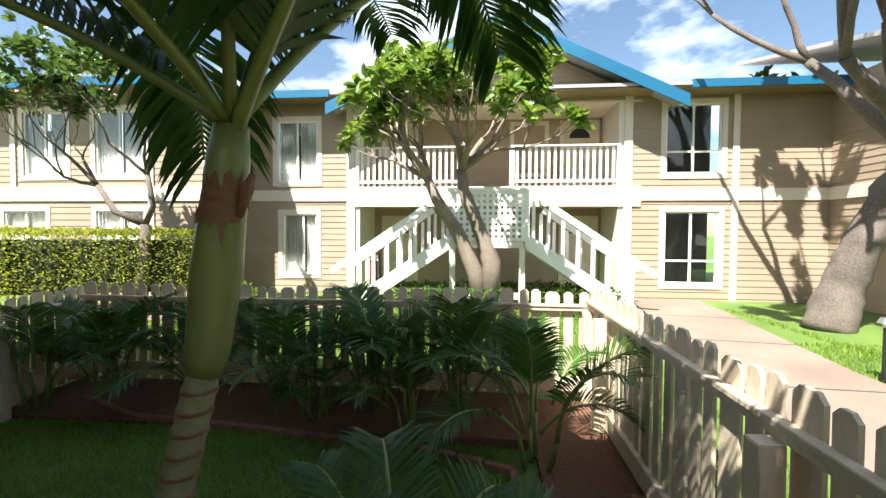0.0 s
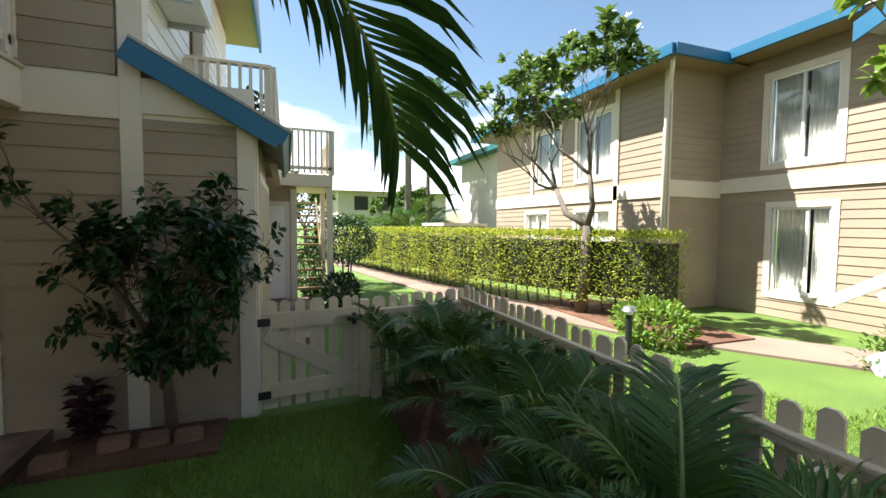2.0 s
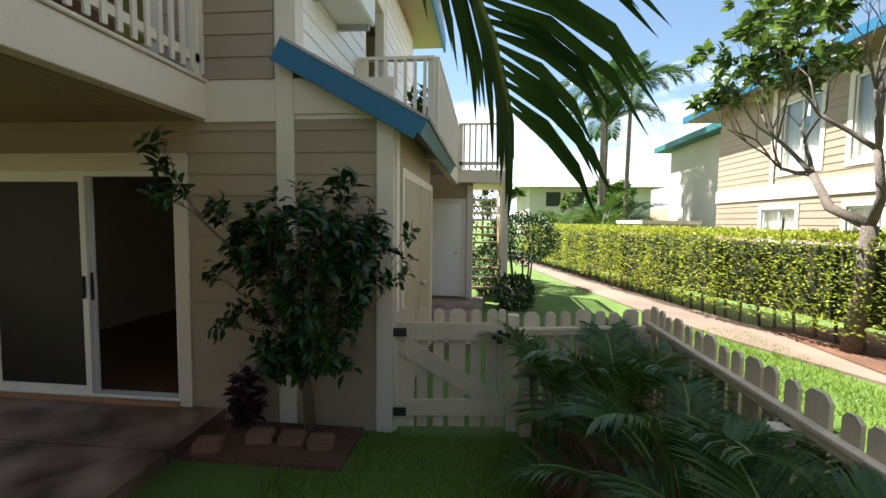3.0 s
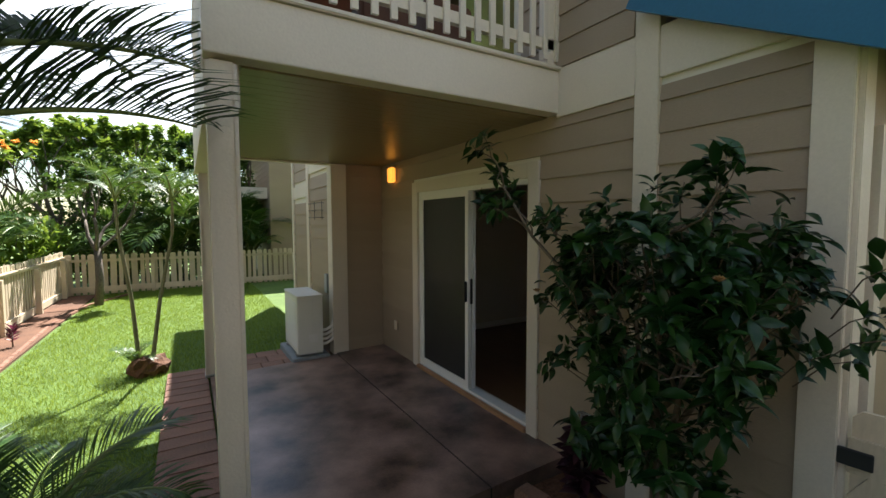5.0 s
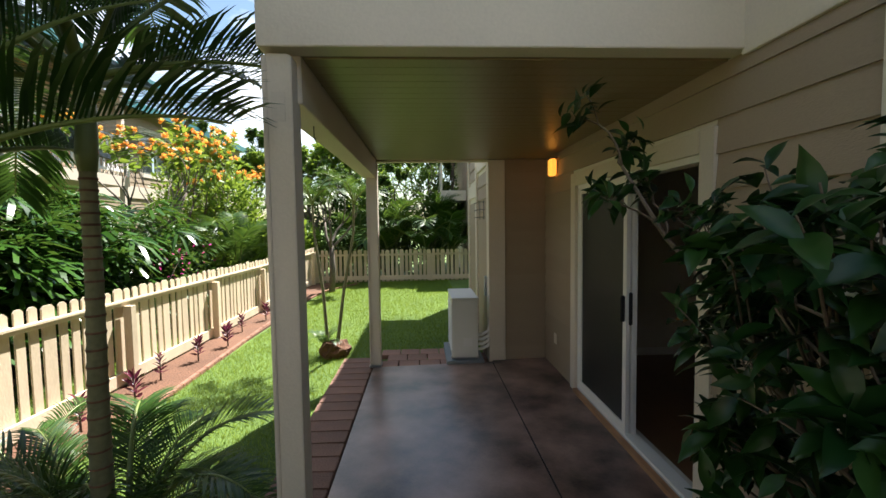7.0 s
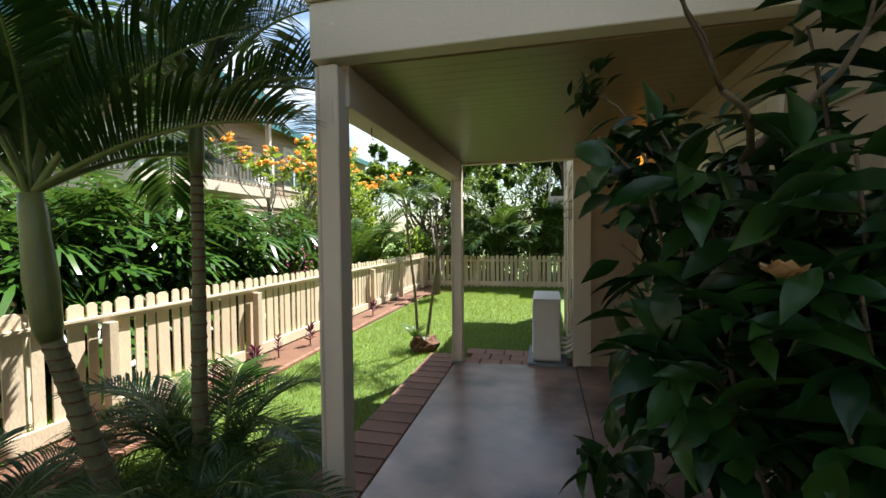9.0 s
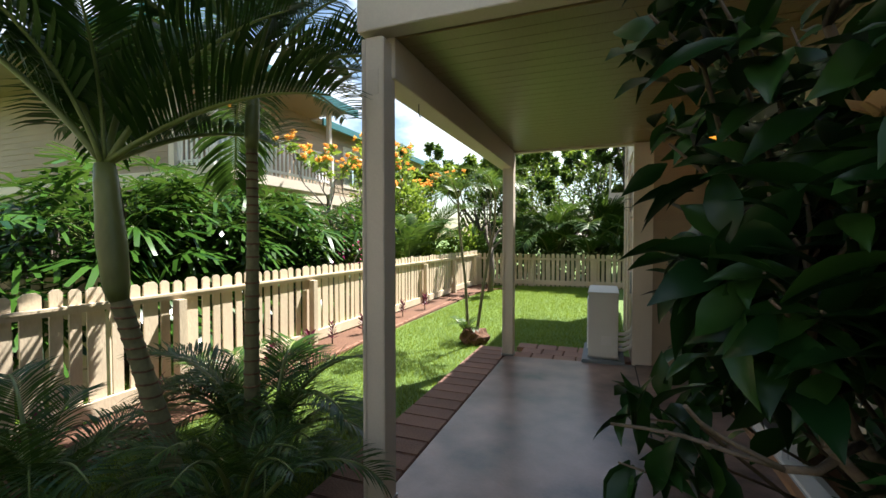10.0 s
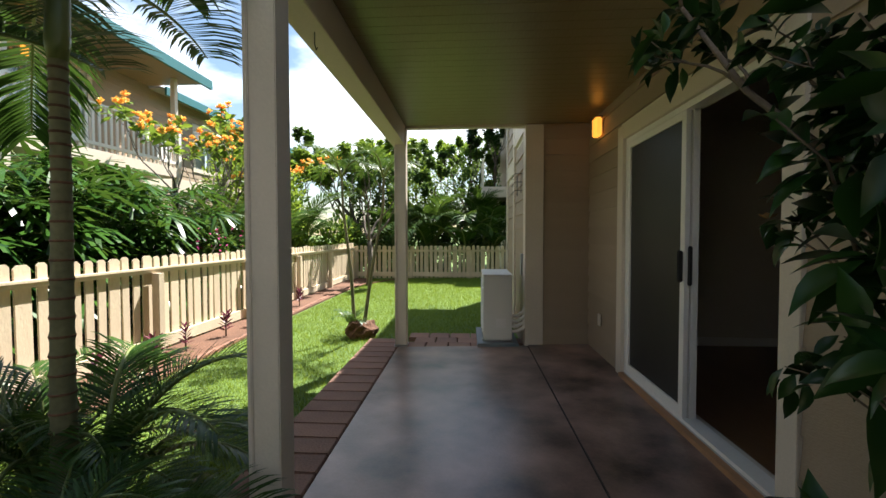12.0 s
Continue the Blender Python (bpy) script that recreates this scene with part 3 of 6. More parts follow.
def fence(name, p0, p1, base, top, label, mat=None, post_gap=1.8, post_from=0.0):
    """A picket fence from p0 to p1. Rails and posts stand on the local -y side (towards the garden), pickets behind."""
    mat = mat or M_FENCE
    d = Vector((p1[0] - p0[0], p1[1] - p0[1]))
    L = d.length
    m = pose(p0[0], p0[1], base, 0, 0, math.degrees(math.atan2(d.y, d.x)))
    e = structure(thing(name, m, label, "fence"), label, "fence")
    h = top - base
    rnd = random.Random(len(name) + int(L * 10))
    boxes("top_rail", [(0, L, -0.05, -0.011, h - 0.19, h - 0.15)], mat, e, bevel=0.003)
    boxes("cap_rail", [(0, L, -0.062, -0.011, h - 0.15, h - 0.125)], mat, e, bevel=0.003)
    boxes("bottom_rail", [(0, L, -0.05, -0.011, 0.09, 0.23)], mat, e, bevel=0.003)
    x = 0.05
    k = 0
    while x < L:
        w = 0.135 if k % 3 == 0 else 0.088
        hh = h + rnd.choice((0, 0.012, -0.012))
        key = (w, round(hh, 3), mat.name)
        if key not in PICKETS:
            PICKETS[key] = picket_mesh(w, hh - 0.03, mat)
        ob = new("picket", PICKETS[key])
        ob.parent = e
        ob.matrix_basis = pose(x + w / 2, 0, 0.03, 0, rnd.uniform(-0.6, 0.6), rnd.uniform(-1, 1))
        x += w + 0.045 + rnd.uniform(-0.008, 0.01)
        k += 1
    n = max(1, round(L / post_gap))
    for i in range(n + 1):
        px = min(max(post_from + i * (post_gap if post_from else L / n), 0.05), L - 0.05)
        boxes("post", [(px - 0.045, px + 0.045, -0.14, -0.051, -0.2, h - 0.19)], mat, e, bevel=0.004)
    return e


FENCE_X = -5.03
CORNER = (FENCE_X, -3.78)
SE = (0.42, -3.78)
fence("fence_west", CORNER, (FENCE_X, 11.8), -0.2, 0.98, "cream painted wooden picket fence along the lawn", post_gap=2.065, post_from=0.695)
fence("fence_south", SE, CORNER, -0.14, 0.93, "cream painted wooden picket fence behind the palms")
fence("fence_east", (0.165, -2.63), SE, -0.12, 0.89, "cream painted picket fence beside the gate")
fence("fence_north", (FENCE_X, 11.8), (0.6, 11.8), -0.16, 0.9, "cream painted picket fence at the lawn's end")
fence("fence_neighbour", (-12.5, -2.0), (-5.6, 0.9), -0.15, 1.0, "cream picket fence of the neighbouring garden")

# gate with diagonal brace, hinged on the corner board
gate = thing("gate", pose(0.02, -1.63, -0.1, 0, 0, -83.3), "cream painted picket gate with diagonal brace, closed", "gate")
gw, gh = 0.9, 1.0
for i, (x, w) in enumerate(((0.075, 0.135), (0.21, 0.088), (0.345, 0.088), (0.5, 0.135), (0.655, 0.088), (0.79, 0.088), (0.87, 0.06))):
    key = (w, gh, "g")
    if key not in PICKETS:
        PICKETS[key] = picket_mesh(w, gh, M_FENCE)
    ob = new("picket", PICKETS[key])
    ob.parent = gate
    ob.location = (x, 0.0, 0.02)
boxes("top_board", [(0, gw, -0.032, -0.011, 0.76, 0.91)], M_FENCE, gate, bevel=0.003)
boxes("bottom_board", [(0, gw, -0.032, -0.011, 0.12, 0.26)], M_FENCE, gate, bevel=0.003)
bm = bmesh.new()
ang = math.atan2(-0.5, 0.82)
box(bm, 0, 0.95, -0.03, -0.0115, -0.07, 0.07, m=Matrix.Translation((0.04, 0, 0.72)) @ Matrix.Rotation(-ang, 4, "Y"))
part("brace", bm, M_FENCE, gate, "diagonal brace board")
for z in (0.83, 0.16):
    boxes("hinge", [(-0.03, 0.08, -0.05, -0.033, z - 0.035, z + 0.035)], M_BLACK, gate, "black iron strap hinge", bevel=0.003)
boxes("latch", [(0.78, 0.93, -0.06, -0.033, 0.78, 0.83), (0.82, 0.86, -0.08, -0.06, 0.75, 0.86)], M_BLACK, gate, "black iron latch", bevel=0.003)
structure(boxes("gate_post", [(0.115, 0.205, -2.635, -2.545, -0.3, 0.87)], M_FENCE, bevel=0.005), "cream gate post", "post")

# ---------------- pavers, edging ----------------
pav = structure(thing("pavement_pavers", pose(0, 0, 0), "rows of brown concrete pavers round the slab", "paving"), "rows of brown concrete pavers round the slab", "paving")
PM = {}


def paver(x, y, w, l, z):
    key = (round(w, 2), round(l, 2))
    if key not in PM:
        bm = bmesh.new()
        box(bm, -w / 2, w / 2, -l / 2, l / 2, -0.08, 0, bevel=0.006)
        PM[key] = mesh_of(bm, "paver", M_PAVER)
    ob = new("paver", PM[key])
    ob.parent = pav
    ob.matrix_basis = pose(x, y, z, random.uniform(-.4, .4), random.uniform(-.4, .4), random.uniform(-.8, .8))


y = -0.9
while y < 3.7:
    paver(-2.37, y, 0.4, 0.19, -0.055)
    y += 0.2
for j in range(3):
    for i in range(5):
        paver(-1.98 + i * 0.262 + (0.1 if j % 2 else 0), 3.32 + j * 0.262, 0.25, 0.25, -0.055 - 0.005 * j)
edge = structure(thing("edging", pose(0, 0, 0), "low red brick edging of the mulch bed", "edging"), "low red brick edging of the mulch bed", "edging")
bm = bmesh.new()
box(bm, -0.03, 0.03, -0.098, 0.098, -0.1, 0.045, bevel=0.006)
me_brick = mesh_of(bm, "brick", M_BRICK)


def edge_line(pts):
    for a, b in zip(pts, pts[1:]):
        a, b = Vector(a), Vector(b)
        n = max(1, int((b - a).length / 0.2))
        for i in range(n):
            p = a.lerp(b, (i + 0.5) / n)
            ob = new("brick", me_brick)
            ob.parent = edge
            ob.matrix_basis = pose(p.x, p.y, ground_z(p.x, p.y), random.uniform(-2, 2), random.uniform(-3, 3),
                                   math.degrees(math.atan2((b - a).y, (b - a).x)) - 90 + random.uniform(-2, 2))


edge_line([(-4.2, -2.4), (-4.3, 0), (-4.3, 2), (-4.38, 4.2), (-4.45, 6), (-4.5, 8), (-4.3, 10), (-3.6, 11.4)])
edge_line([(-4.2, -2.4), (-3.6, -2.6), (-2.4, -2.72), (-1.0, -2.85), (-0.2, -3.2), (0.1, -3.7)])

# ---------------- air conditioner ----------------
ac = thing("air_conditioner", pose(-1.02, 3.58, -0.02), "cream outdoor air conditioner unit on a grey plinth", "air conditioner")
boxes("body", [(-0.16, 0.16, -0.39, 0.39, 0.06, 0.78)], M_ACBODY, ac, bevel=0.012)
boxes("lid", [(-0.168, 0.168, -0.398, 0.398, 0.775, 0.8)], M_ACBODY, ac, bevel=0.008)
boxes("plinth", [(-0.23, 0.23, -0.44, 0.44, -0.06, 0.03)], node_mat("grey_plinth", (0.22, 0.24, 0.25), 0.8), ac, "grey concrete plinth", bevel=0.008)
for y in (-0.3, 0.3):
    boxes("foot", [(-0.17, 0.17, y - 0.03, y + 0.03, 0.03, 0.06)], M_METAL, ac)
for i in range(16):
    boxes("slat", [(-0.176, -0.16, -0.34, 0.2, 0.14 + i * 0.037, 0.148 + i * 0.037)], M_ACBODY, ac)
boxes("label_plate", [(-0.02, 0.09, -0.394, -0.39, 0.2, 0.3)], M_WHITE, ac, "pale rating plate")
boxes("service_panel", [(0.02, 0.14, -0.398, -0.39, 0.36, 0.74)], M_ACBODY, ac)
for i in range(4):
    bm = bmesh.new()
    z = 0.14 + i * 0.06
    tube(bm, [(0.15, -0.3, z), (0.22, -0.33, z + 0.01), (0.29, -0.33, z + 0.05), (0.32, -0.3, z + 0.12), (0.33, -0.28, z + 0.3)], 0.02, 8)
    part("hose", bm, M_WHITE, ac, "white insulated hose")
boxes("conduit_box", [(-0.73, -0.66, 3.46, 3.58, 0.75, 1.0)], node_mat("box_grey", (0.35, 0.37, 0.36), 0.5)).name = "meter_box"
tagged(bpy.data.objects["meter_box"], "grey electrical box on the siding wall", "electrical box")

# ---------------- wall lamp on the patio ----------------
M_LAMP = bpy.data.materials.new("amber_glass")
M_LAMP.use_nodes = True
_b = M_LAMP.node_tree.nodes["Principled BSDF"]
_b.inputs["Base Color"].default_value = (0.9, 0.5, 0.15, 1)
_b.inputs["Emission Color"].default_value = (1.0, 0.36, 0.04, 1)
_b.inputs["Emission Strength"].default_value = 0.42


def wall_lamp(m):
    e = thing("wall_lamp", m, "small amber glass wall lamp, lit", "lamp")
    bm = bmesh.new()
    box(bm, -0.06, 0.06, 0.012, 0.08, -0.095, 0.09, bevel=0.012)
    part("shade", bm, M_LAMP, e, "glowing amber glass shade")
    boxes("back_plate", [(-0.05, 0.05, 0.0, 0.014, -0.07, 0.07)], M_TRIM, e)
    boxes("cap", [(-0.064, 0.064, 0.008, 0.085, 0.09, 0.1)], M_BLACK, e)
    return e


wall_lamp(facing(-0.018, 2.79, 2.3, 90))

# ---------------- building across the court ----------------
YAW = 0
O = (-0.45, -10.9, 0)
MO = facing(O[0], O[1], GROUND + 0.05, YAW)


def at(x, y=0.0, z=0.0, yaw=0):
    """A pose in the frame of the building across the court."""
    return MO @ pose(x, y, z, 0, 0, yaw)


def sided(name, m, outer, holes, label, single=False, skip=()):
    w = wall_core(name, m, outer, holes, 0.15, M_PLAST, label)
    siding(w, outer, list(holes) + list(skip), 0.16, singly=single)
    return w


LAB = "taupe lap siding wall of the building across the court"
sided("wall_court_a", at(0), (0.0, 3.6, -0.2, 5.3), [(1.06, 2.05, 0.45, 2.1), (1.03, 2.19, 2.98, 4.65)], LAB)
sided("wall_court_b", at(0), (-12.0, -7.1, -0.2, 5.3), [(-9.42, -8.1, 0.32, 2.17), (-9.45, -8.1, 3.12, 4.88)], LAB)
window_unit("window_2", at(0), 1.06, 2.05, 0.45, 2.1, 0.4)
window_unit("window_3", at(0), 1.03, 2.19, 2.98, 4.65, 0.5)
window_unit("window_4", at(0), -9.42, -8.1, 0.32, 2.17, 0.5, curtain=False, transom=0.32)
window_unit("window_5", at(0), -9.45, -8.1, 3.12, 4.88, 0.5, curtain=False, transom=0.32)
# recessed porch walls
PD = -1.6
sided("wall_court_c", at(0, PD), (-7.1, 0.0, -0.2, 5.3), [], LAB)
sided("wall_court_d", at(0, 0, 0, -90), (0.0, 1.6, -0.2, 5.3), [], LAB)
sided("wall_court_e", at(-7.1, 0, 0, 90), (-1.6, 0.0, -0.2, 5.3), [], LAB)
structure(boxes("porch_floor", [(-7.1, 0, PD, 0.0, 2.35, 2.8)], M_TRIM), "cream gallery floor edge", "balcony").matrix_basis = MO
structure(boxes("porch_ceiling", [(-7.1, 0, PD, 0.0, 5.0, 5.3)], M_TRIM), "cream gallery ceiling", "ceiling").matrix_basis = MO
structure(boxes("trim_court", [(-7.5, 0.2, 0.002, 0.05, 2.3, 2.83), (0.2, 3.55, 0.02, 0.05, 2.45, 2.75), (-12, -7.5, 0.02, 0.05, 2.45, 2.75),
                               (-0.02, 0.2, 0.002, 0.06, -0.2, 2.3), (-0.02, 0.2, 0.002, 0.06, 2.83, 5.2), (-7.28, -7.08, 0.002, 0.06, -0.2, 2.3), (-7.28, -7.08, 0.002, 0.06, 2.83, 5.2),
                               (-9.85, -9.7, 0.02, 0.05, -0.2, 2.45), (-9.85, -9.7, 0.02, 0.05, 2.75, 5.2), (-7.5, 0.2, 0.002, 0.04, 4.95, 5.2)], M_TRIM), "cream band boards and corner boards", "trim").matrix_basis = MO
for x, z0 in ((-0.95, 0.0), (-6.3, 0.0), (-0.95, 2.8), (-6.3, 2.8)):
    dd = structure(thing("door_4", at(x, PD + 0.01, z0), "cream panelled front door with fanlight", "door"), "cream panelled front door with fanlight", "door")
    boxes("frame", [(-0.56, -0.46, 0, 0.05, 0, 2.12), (0.46, 0.56, 0, 0.05, 0, 2.12), (-0.46, 0.46, 0, 0.05, 2.04, 2.12)], M_TRIM, dd)
    boxes("leaf", [(-0.46, 0.46, 0, 0.03, 0, 2.04)], node_mat("door_cream", (0.62, 0.53, 0.4), 0.5), dd)
    for px in (-0.22, 0.22):
        for pz in (0.25, 0.95):
            boxes("panel", [(px - 0.15, px + 0.15, 0.03, 0.04, pz, pz + 0.5)], M_TRIM, dd, bevel=0.004)
    bm = bmesh.new()
    c = [bm.verts.new((0.3 * math.cos(a * math.pi / 8), 0.036, 1.6 + 0.3 * math.sin(a * math.pi / 8))) for a in range(9)]
    bm.faces.new(c)
    part("fanlight", bm, M_DARK, dd, "dark half-round fanlight")
window_unit("window_6", at(0, PD), -5.3, -4.4, 3.4, 4.8, 0.5)
for xa, L in ((-7.0, 2.78), (-3.0, 2.95)):
    r = rail_run("railing", at(xa, 0.0, 2.83), L, 1.07, 0.16, "white painted gallery balustrade", 0.07, M_WHITE)
# gable, roof
bm = bmesh.new()
pk, e0, e1, ez, pz = -3.9, -0.1, -7.7, 5.0, 6.79
v = [bm.verts.new(p) for p in ((e0, 0.03, ez), (e1, 0.03, ez), (pk, 0.03, pz), (e0, -0.15, ez), (e1, -0.15, ez), (pk, -0.15, pz))]
for q in ((0, 2, 1), (3, 4, 5), (0, 1, 4, 3), (1, 2, 5, 4), (2, 0, 3, 5)):
    bm.faces.new([v[i] for i in q])
gable = structure(part("wall_gable", bm, M_SIDING), "taupe siding gable end", "wall")
gable.matrix_basis = MO
bm = bmesh.new()
z = ez
while z < pz - 0.1:
    f0, f1 = (z - ez) / (pz - ez), (min(z + 0.16, pz - 0.03) - ez) / (pz - ez)
    xa0, xb0, xa1, xb1 = e1 + (pk - e1) * f0, e0 + (pk - e0) * f0, e1 + (pk - e1) * f1, e0 + (pk - e0) * f1
    z2 = min(z + 0.16, pz - 0.03)
    v = [bm.verts.new(p) for p in ((xa0, 0.032, z), (xb0, 0.032, z), (xb0, 0.055, z), (xa0, 0.055, z), (xa1, 0.032, z2), (xb1, 0.032, z2), (xb1, 0.04, z2), (xa1, 0.04, z2))]
    for q in ((0, 1, 2, 3), (4, 7, 6, 5), (3, 2, 6, 7), (0, 3, 7, 4), (1, 5, 6, 2)):
        bm.faces.new([v[i] for i in q])
    z += 0.16
tagged(part("siding_boards", bm, M_SIDING, gable), kind="stuff")
bm = bmesh.new()
bmesh.ops.create_cone(bm, cap_ends=True, segments=24, radius1=0.32, radius2=0.32, depth=0.06, matrix=pose(pk, 0.08, 6.1, 90))
vent = part("gable_vent", bm, M_BLUE, gable, "round dark blue gable vent")


def roof_slab(name, quad, thick, mat, label):
    bm = bmesh.new()
    a = [bm.verts.new(p) for p in quad]
    b = [bm.verts.new((p[0], p[1], p[2] - thick)) for p in quad]
    bm.faces.new(a)
    bm.faces.new(b[::-1])
    for i in range(4):
        bm.faces.new((a[i], b[i], b[(i + 1) % 4], a[(i + 1) % 4]))
    ob = structure(part(name, bm, mat), label, "roof")
    ob.matrix_basis = MO
    return ob


RL = "pale grey shingle roof"
oh = 0.75
sl = (pz - ez) / (e0 - pk)
sr = (pz - ez) / (pk - e1)
roof_slab("roof_gable", [(pk, oh, pz + 0.15), (e0 + .6, oh, ez + 0.15 - sl * .6), (e0 + .6, -7, ez + 0.15 - sl * .6), (pk, -7, pz + 0.15)], 0.08, M_ROOF, RL)
roof_slab("roof_gable", [(e1 - .6, oh, ez + 0.15 - sr * .6), (pk, oh, pz + 0.15), (pk, -7, pz + 0.15), (e1 - .6, -7, ez + 0.15 - sr * .6)], 0.08, M_ROOF, RL)
roof_slab("roof_rake", [(pk, oh + .03, pz + 0.18), (e0 + .62, oh + .03, ez + 0.18 - sl * .62), (e0 + .62, oh - .01, ez + 0.18 - sl * .62), (pk, oh - .01, pz + 0.18)], 0.3, M_BLUE, "blue painted rake board")
roof_slab("roof_rake", [(e1 - .62, oh + .03, ez + 0.18 - sr * .62), (pk, oh + .03, pz + 0.18), (pk, oh - .01, pz + 0.18), (e1 - .62, oh - .01, ez + 0.18 - sr * .62)], 0.3, M_BLUE, "blue painted rake board")
roof_slab("roof_main", [(12.0, 0.7, 5.2), (-14.0, 0.7, 5.2), (-14.0, -5.0, 7.0), (12.0, -5.0, 7.0)], 0.08, M_ROOF, RL)
structure(boxes("roof_fascia", [(0.45, 3.4, 0.66, 0.74, 5.05, 5.24), (-14.0, -8.4, 0.66, 0.74, 5.05, 5.24)], M_BLUE), "blue fascia and gutter", "roof").matrix_basis = MO
structure(boxes("roof_soffit", [(-14.0, 12.0, 0.0, 0.66, 5.08, 5.11)], M_CEIL), "shaded boarded soffit", "roof").matrix_basis = MO
# left wing standing forward
WX, WY = 3.17, 1.5
sided("wall_court_f", at(0, WY), (WX, 11.0, -0.2, 5.2), [(4.9, 6.2, 3.0, 4.6), (7.0, 8.2, 3.0, 4.6), (4.9, 6.2, 0.5, 2.1), (7.6, 8.8, 0.5, 2.1)], LAB)
sided("wall_court_g", at(WX, WY, 0, 90), (-1.5, 0.0, -0.2, 5.2), [], LAB)
for i, (a, b, c, d) in enumerate(((4.9, 6.2, 3.0, 4.6), (7.0, 8.2, 3.0, 4.6), (4.9, 6.2, 0.5, 2.1), (7.6, 8.8, 0.5, 2.1))):
    window_unit("window_7", at(0, WY), a, b, c, d, 0.5)
structure(boxes("trim_wing", [(WX, 11.0, WY + 0.02, WY + 0.05, 2.35, 2.7), (WX - 0.05, WX + 0.14, WY + 0.02, WY + 0.06, -0.2, 5.1), (WX - 0.05, WX - 0.02, 0.05, WY + 0.02, 2.35, 2.7),
                              (4.62, 4.76, WY + 0.02, WY + 0.05, -0.2, 5.1), (8.4, 8.54, WY + 0.02, WY + 0.05, 2.7, 5.1)], M_TRIM), "cream band and corner boards", "trim").matrix_basis = MO
roof_slab("roof_wing", [(12.0, WY + 0.65, 5.15), (WX - 0.6, WY + 0.65, 5.15), (WX + 2.6, -3.0, 6.7), (12.0, -3.0, 6.7)], 0.08, M_ROOF, RL)
roof_slab("roof_wing", [(WX - 0.6, WY + 0.65, 5.15), (WX - 0.6, 0.6, 5.15), (WX + 2.6, -3.0, 6.7), (WX + 2.6, -2.9, 6.7)], 0.08, M_ROOF, RL)
structure(boxes("roof_wing_fascia", [(WX - 0.6, 12.0, WY + 0.62, WY + 0.7, 4.98, 5.18), (WX - 0.65, WX - 0.57, 0.6, WY + 0.62, 4.98, 5.18)], M_BLUE), "blue fascia and gutter", "roof").matrix_basis = MO
structure(boxes("roof_wing_soffit", [(WX - 0.57, 12.0, 0.0, WY + 0.62, 5.0, 5.03)], M_CEIL), "shaded boarded soffit", "roof").matrix_basis = MO
bm = bmesh.new()
tube(bm, [(WX - 0.45, WY + 0.5, 5.0), (WX - 0.4, WY + 0.45, 4.85), (WX - 0.02, WY + 0.1, 4.55), (WX + 0.02, WY + 0.1, 4.4), (WX + 0.02, WY + 0.1, 0.0)], 0.045, 8)
dp = tagged(part("downpipe", bm, M_TRIM), "cream painted metal downpipe on the wing corner", "downpipe")
dp.matrix_basis = MO
# right return wing
sided("wall_court_h", at(-12.0, 0, 0, -90), (-3.0, 0.0, -0.2, 5.3), [], LAB)
sided("wall_court_i", at(0, 3.0), (-20.0, -12.0, -0.2, 5.3), [], LAB)
structure(boxes("trim_return", [(-12.1, -11.92, 2.95, 3.06, -0.2, 5.2), (-12.02 + 0.04, -11.94, 0.05, 2.95, 2.45, 2.75)], M_TRIM), "cream corner board", "trim").matrix_basis = MO
roof_slab("roof_return", [(-11.4, 3.6, 5.25), (-20, 3.6, 5.25), (-20, -3, 7.0), (-11.4, -3, 7.0)], 0.1, M_ROOF, RL)


# outside stair of the building across the court
def stair_run(m, n, going, rise, width, label):
    e = structure(thing("stair_court", m, label, "stair"), label, "stair")
    for i in range(n):
        boxes("tread", [(i * going, i * going + going + 0.03, 0, width, rise * (i + 1) - 0.05, rise * (i + 1))], M_TRIM, e)
    L = n * going
    ang = math.atan2(n * rise, L)
    for yy in (-0.05, width):
        bm = bmesh.new()
        box(bm, 0, math.hypot(L, n * rise), yy, yy + 0.05, -0.12, 0.16, m=Matrix.Rotation(-ang, 4, "Y"))
        part("stringer", bm, M_WHITE, e)
        bm = bmesh.new()
        box(bm, 0, math.hypot(L, n * rise), yy - 0.02, yy + 0.07, 0.82, 0.95, m=Matrix.Rotation(-ang, 4, "Y"))
        part("handrail", bm, M_WHITE, e)
        for i in range(n):
            x = (i + 0.5) * going
            z = x * math.tan(ang)
            boxes("baluster", [(x - 0.035, x + 0.035, yy + 0.01, yy + 0.04, z + 0.1, z + 0.95)], M_WHITE, e)
    for x in (0.0, L):
        z = x * math.tan(ang)
        boxes("newel", [(x - 0.05, x + 0.05, width, width + 0.1, z - 0.1, z + 1.1)], M_WHITE, e)
    return e


FL = 2.8
stair_run(at(-6.5, 1.3, 0), 7, 0.3, FL * 0.5 / 7, 1.1, "white painted wooden outside stair")
stair_run(at(-0.72, 2.4, 0, 180), 7, 0.3, FL * 0.5 / 7, 1.1, "white painted wooden outside stair")
mid = structure(thing("stair_landing", at(-2.87, 1.2, FL * 0.5), "white stair landing with lattice screen", "landing"), "white stair landing with lattice screen", "landing")
boxes("landing_floor", [(-1.5, 0.05, 0, 1.3, -0.12, 0.02)], M_TRIM, mid)
for i in range(9):
    boxes("lattice_slat", [(-1.5, 0.05, 1.27, 1.285, 0.03 + i * 0.12, 0.09 + i * 0.12)], M_WHITE, mid)
for i in range(13):
    boxes("lattice_slat", [(-1.48 + i * 0.12, -1.42 + i * 0.12, 1.285, 1.3, 0.0, 1.05)], M_WHITE, mid)
boxes("lattice_cap", [(-1.55, 0.1, 1.25, 1.32, 1.05, 1.12)], M_WHITE, mid)
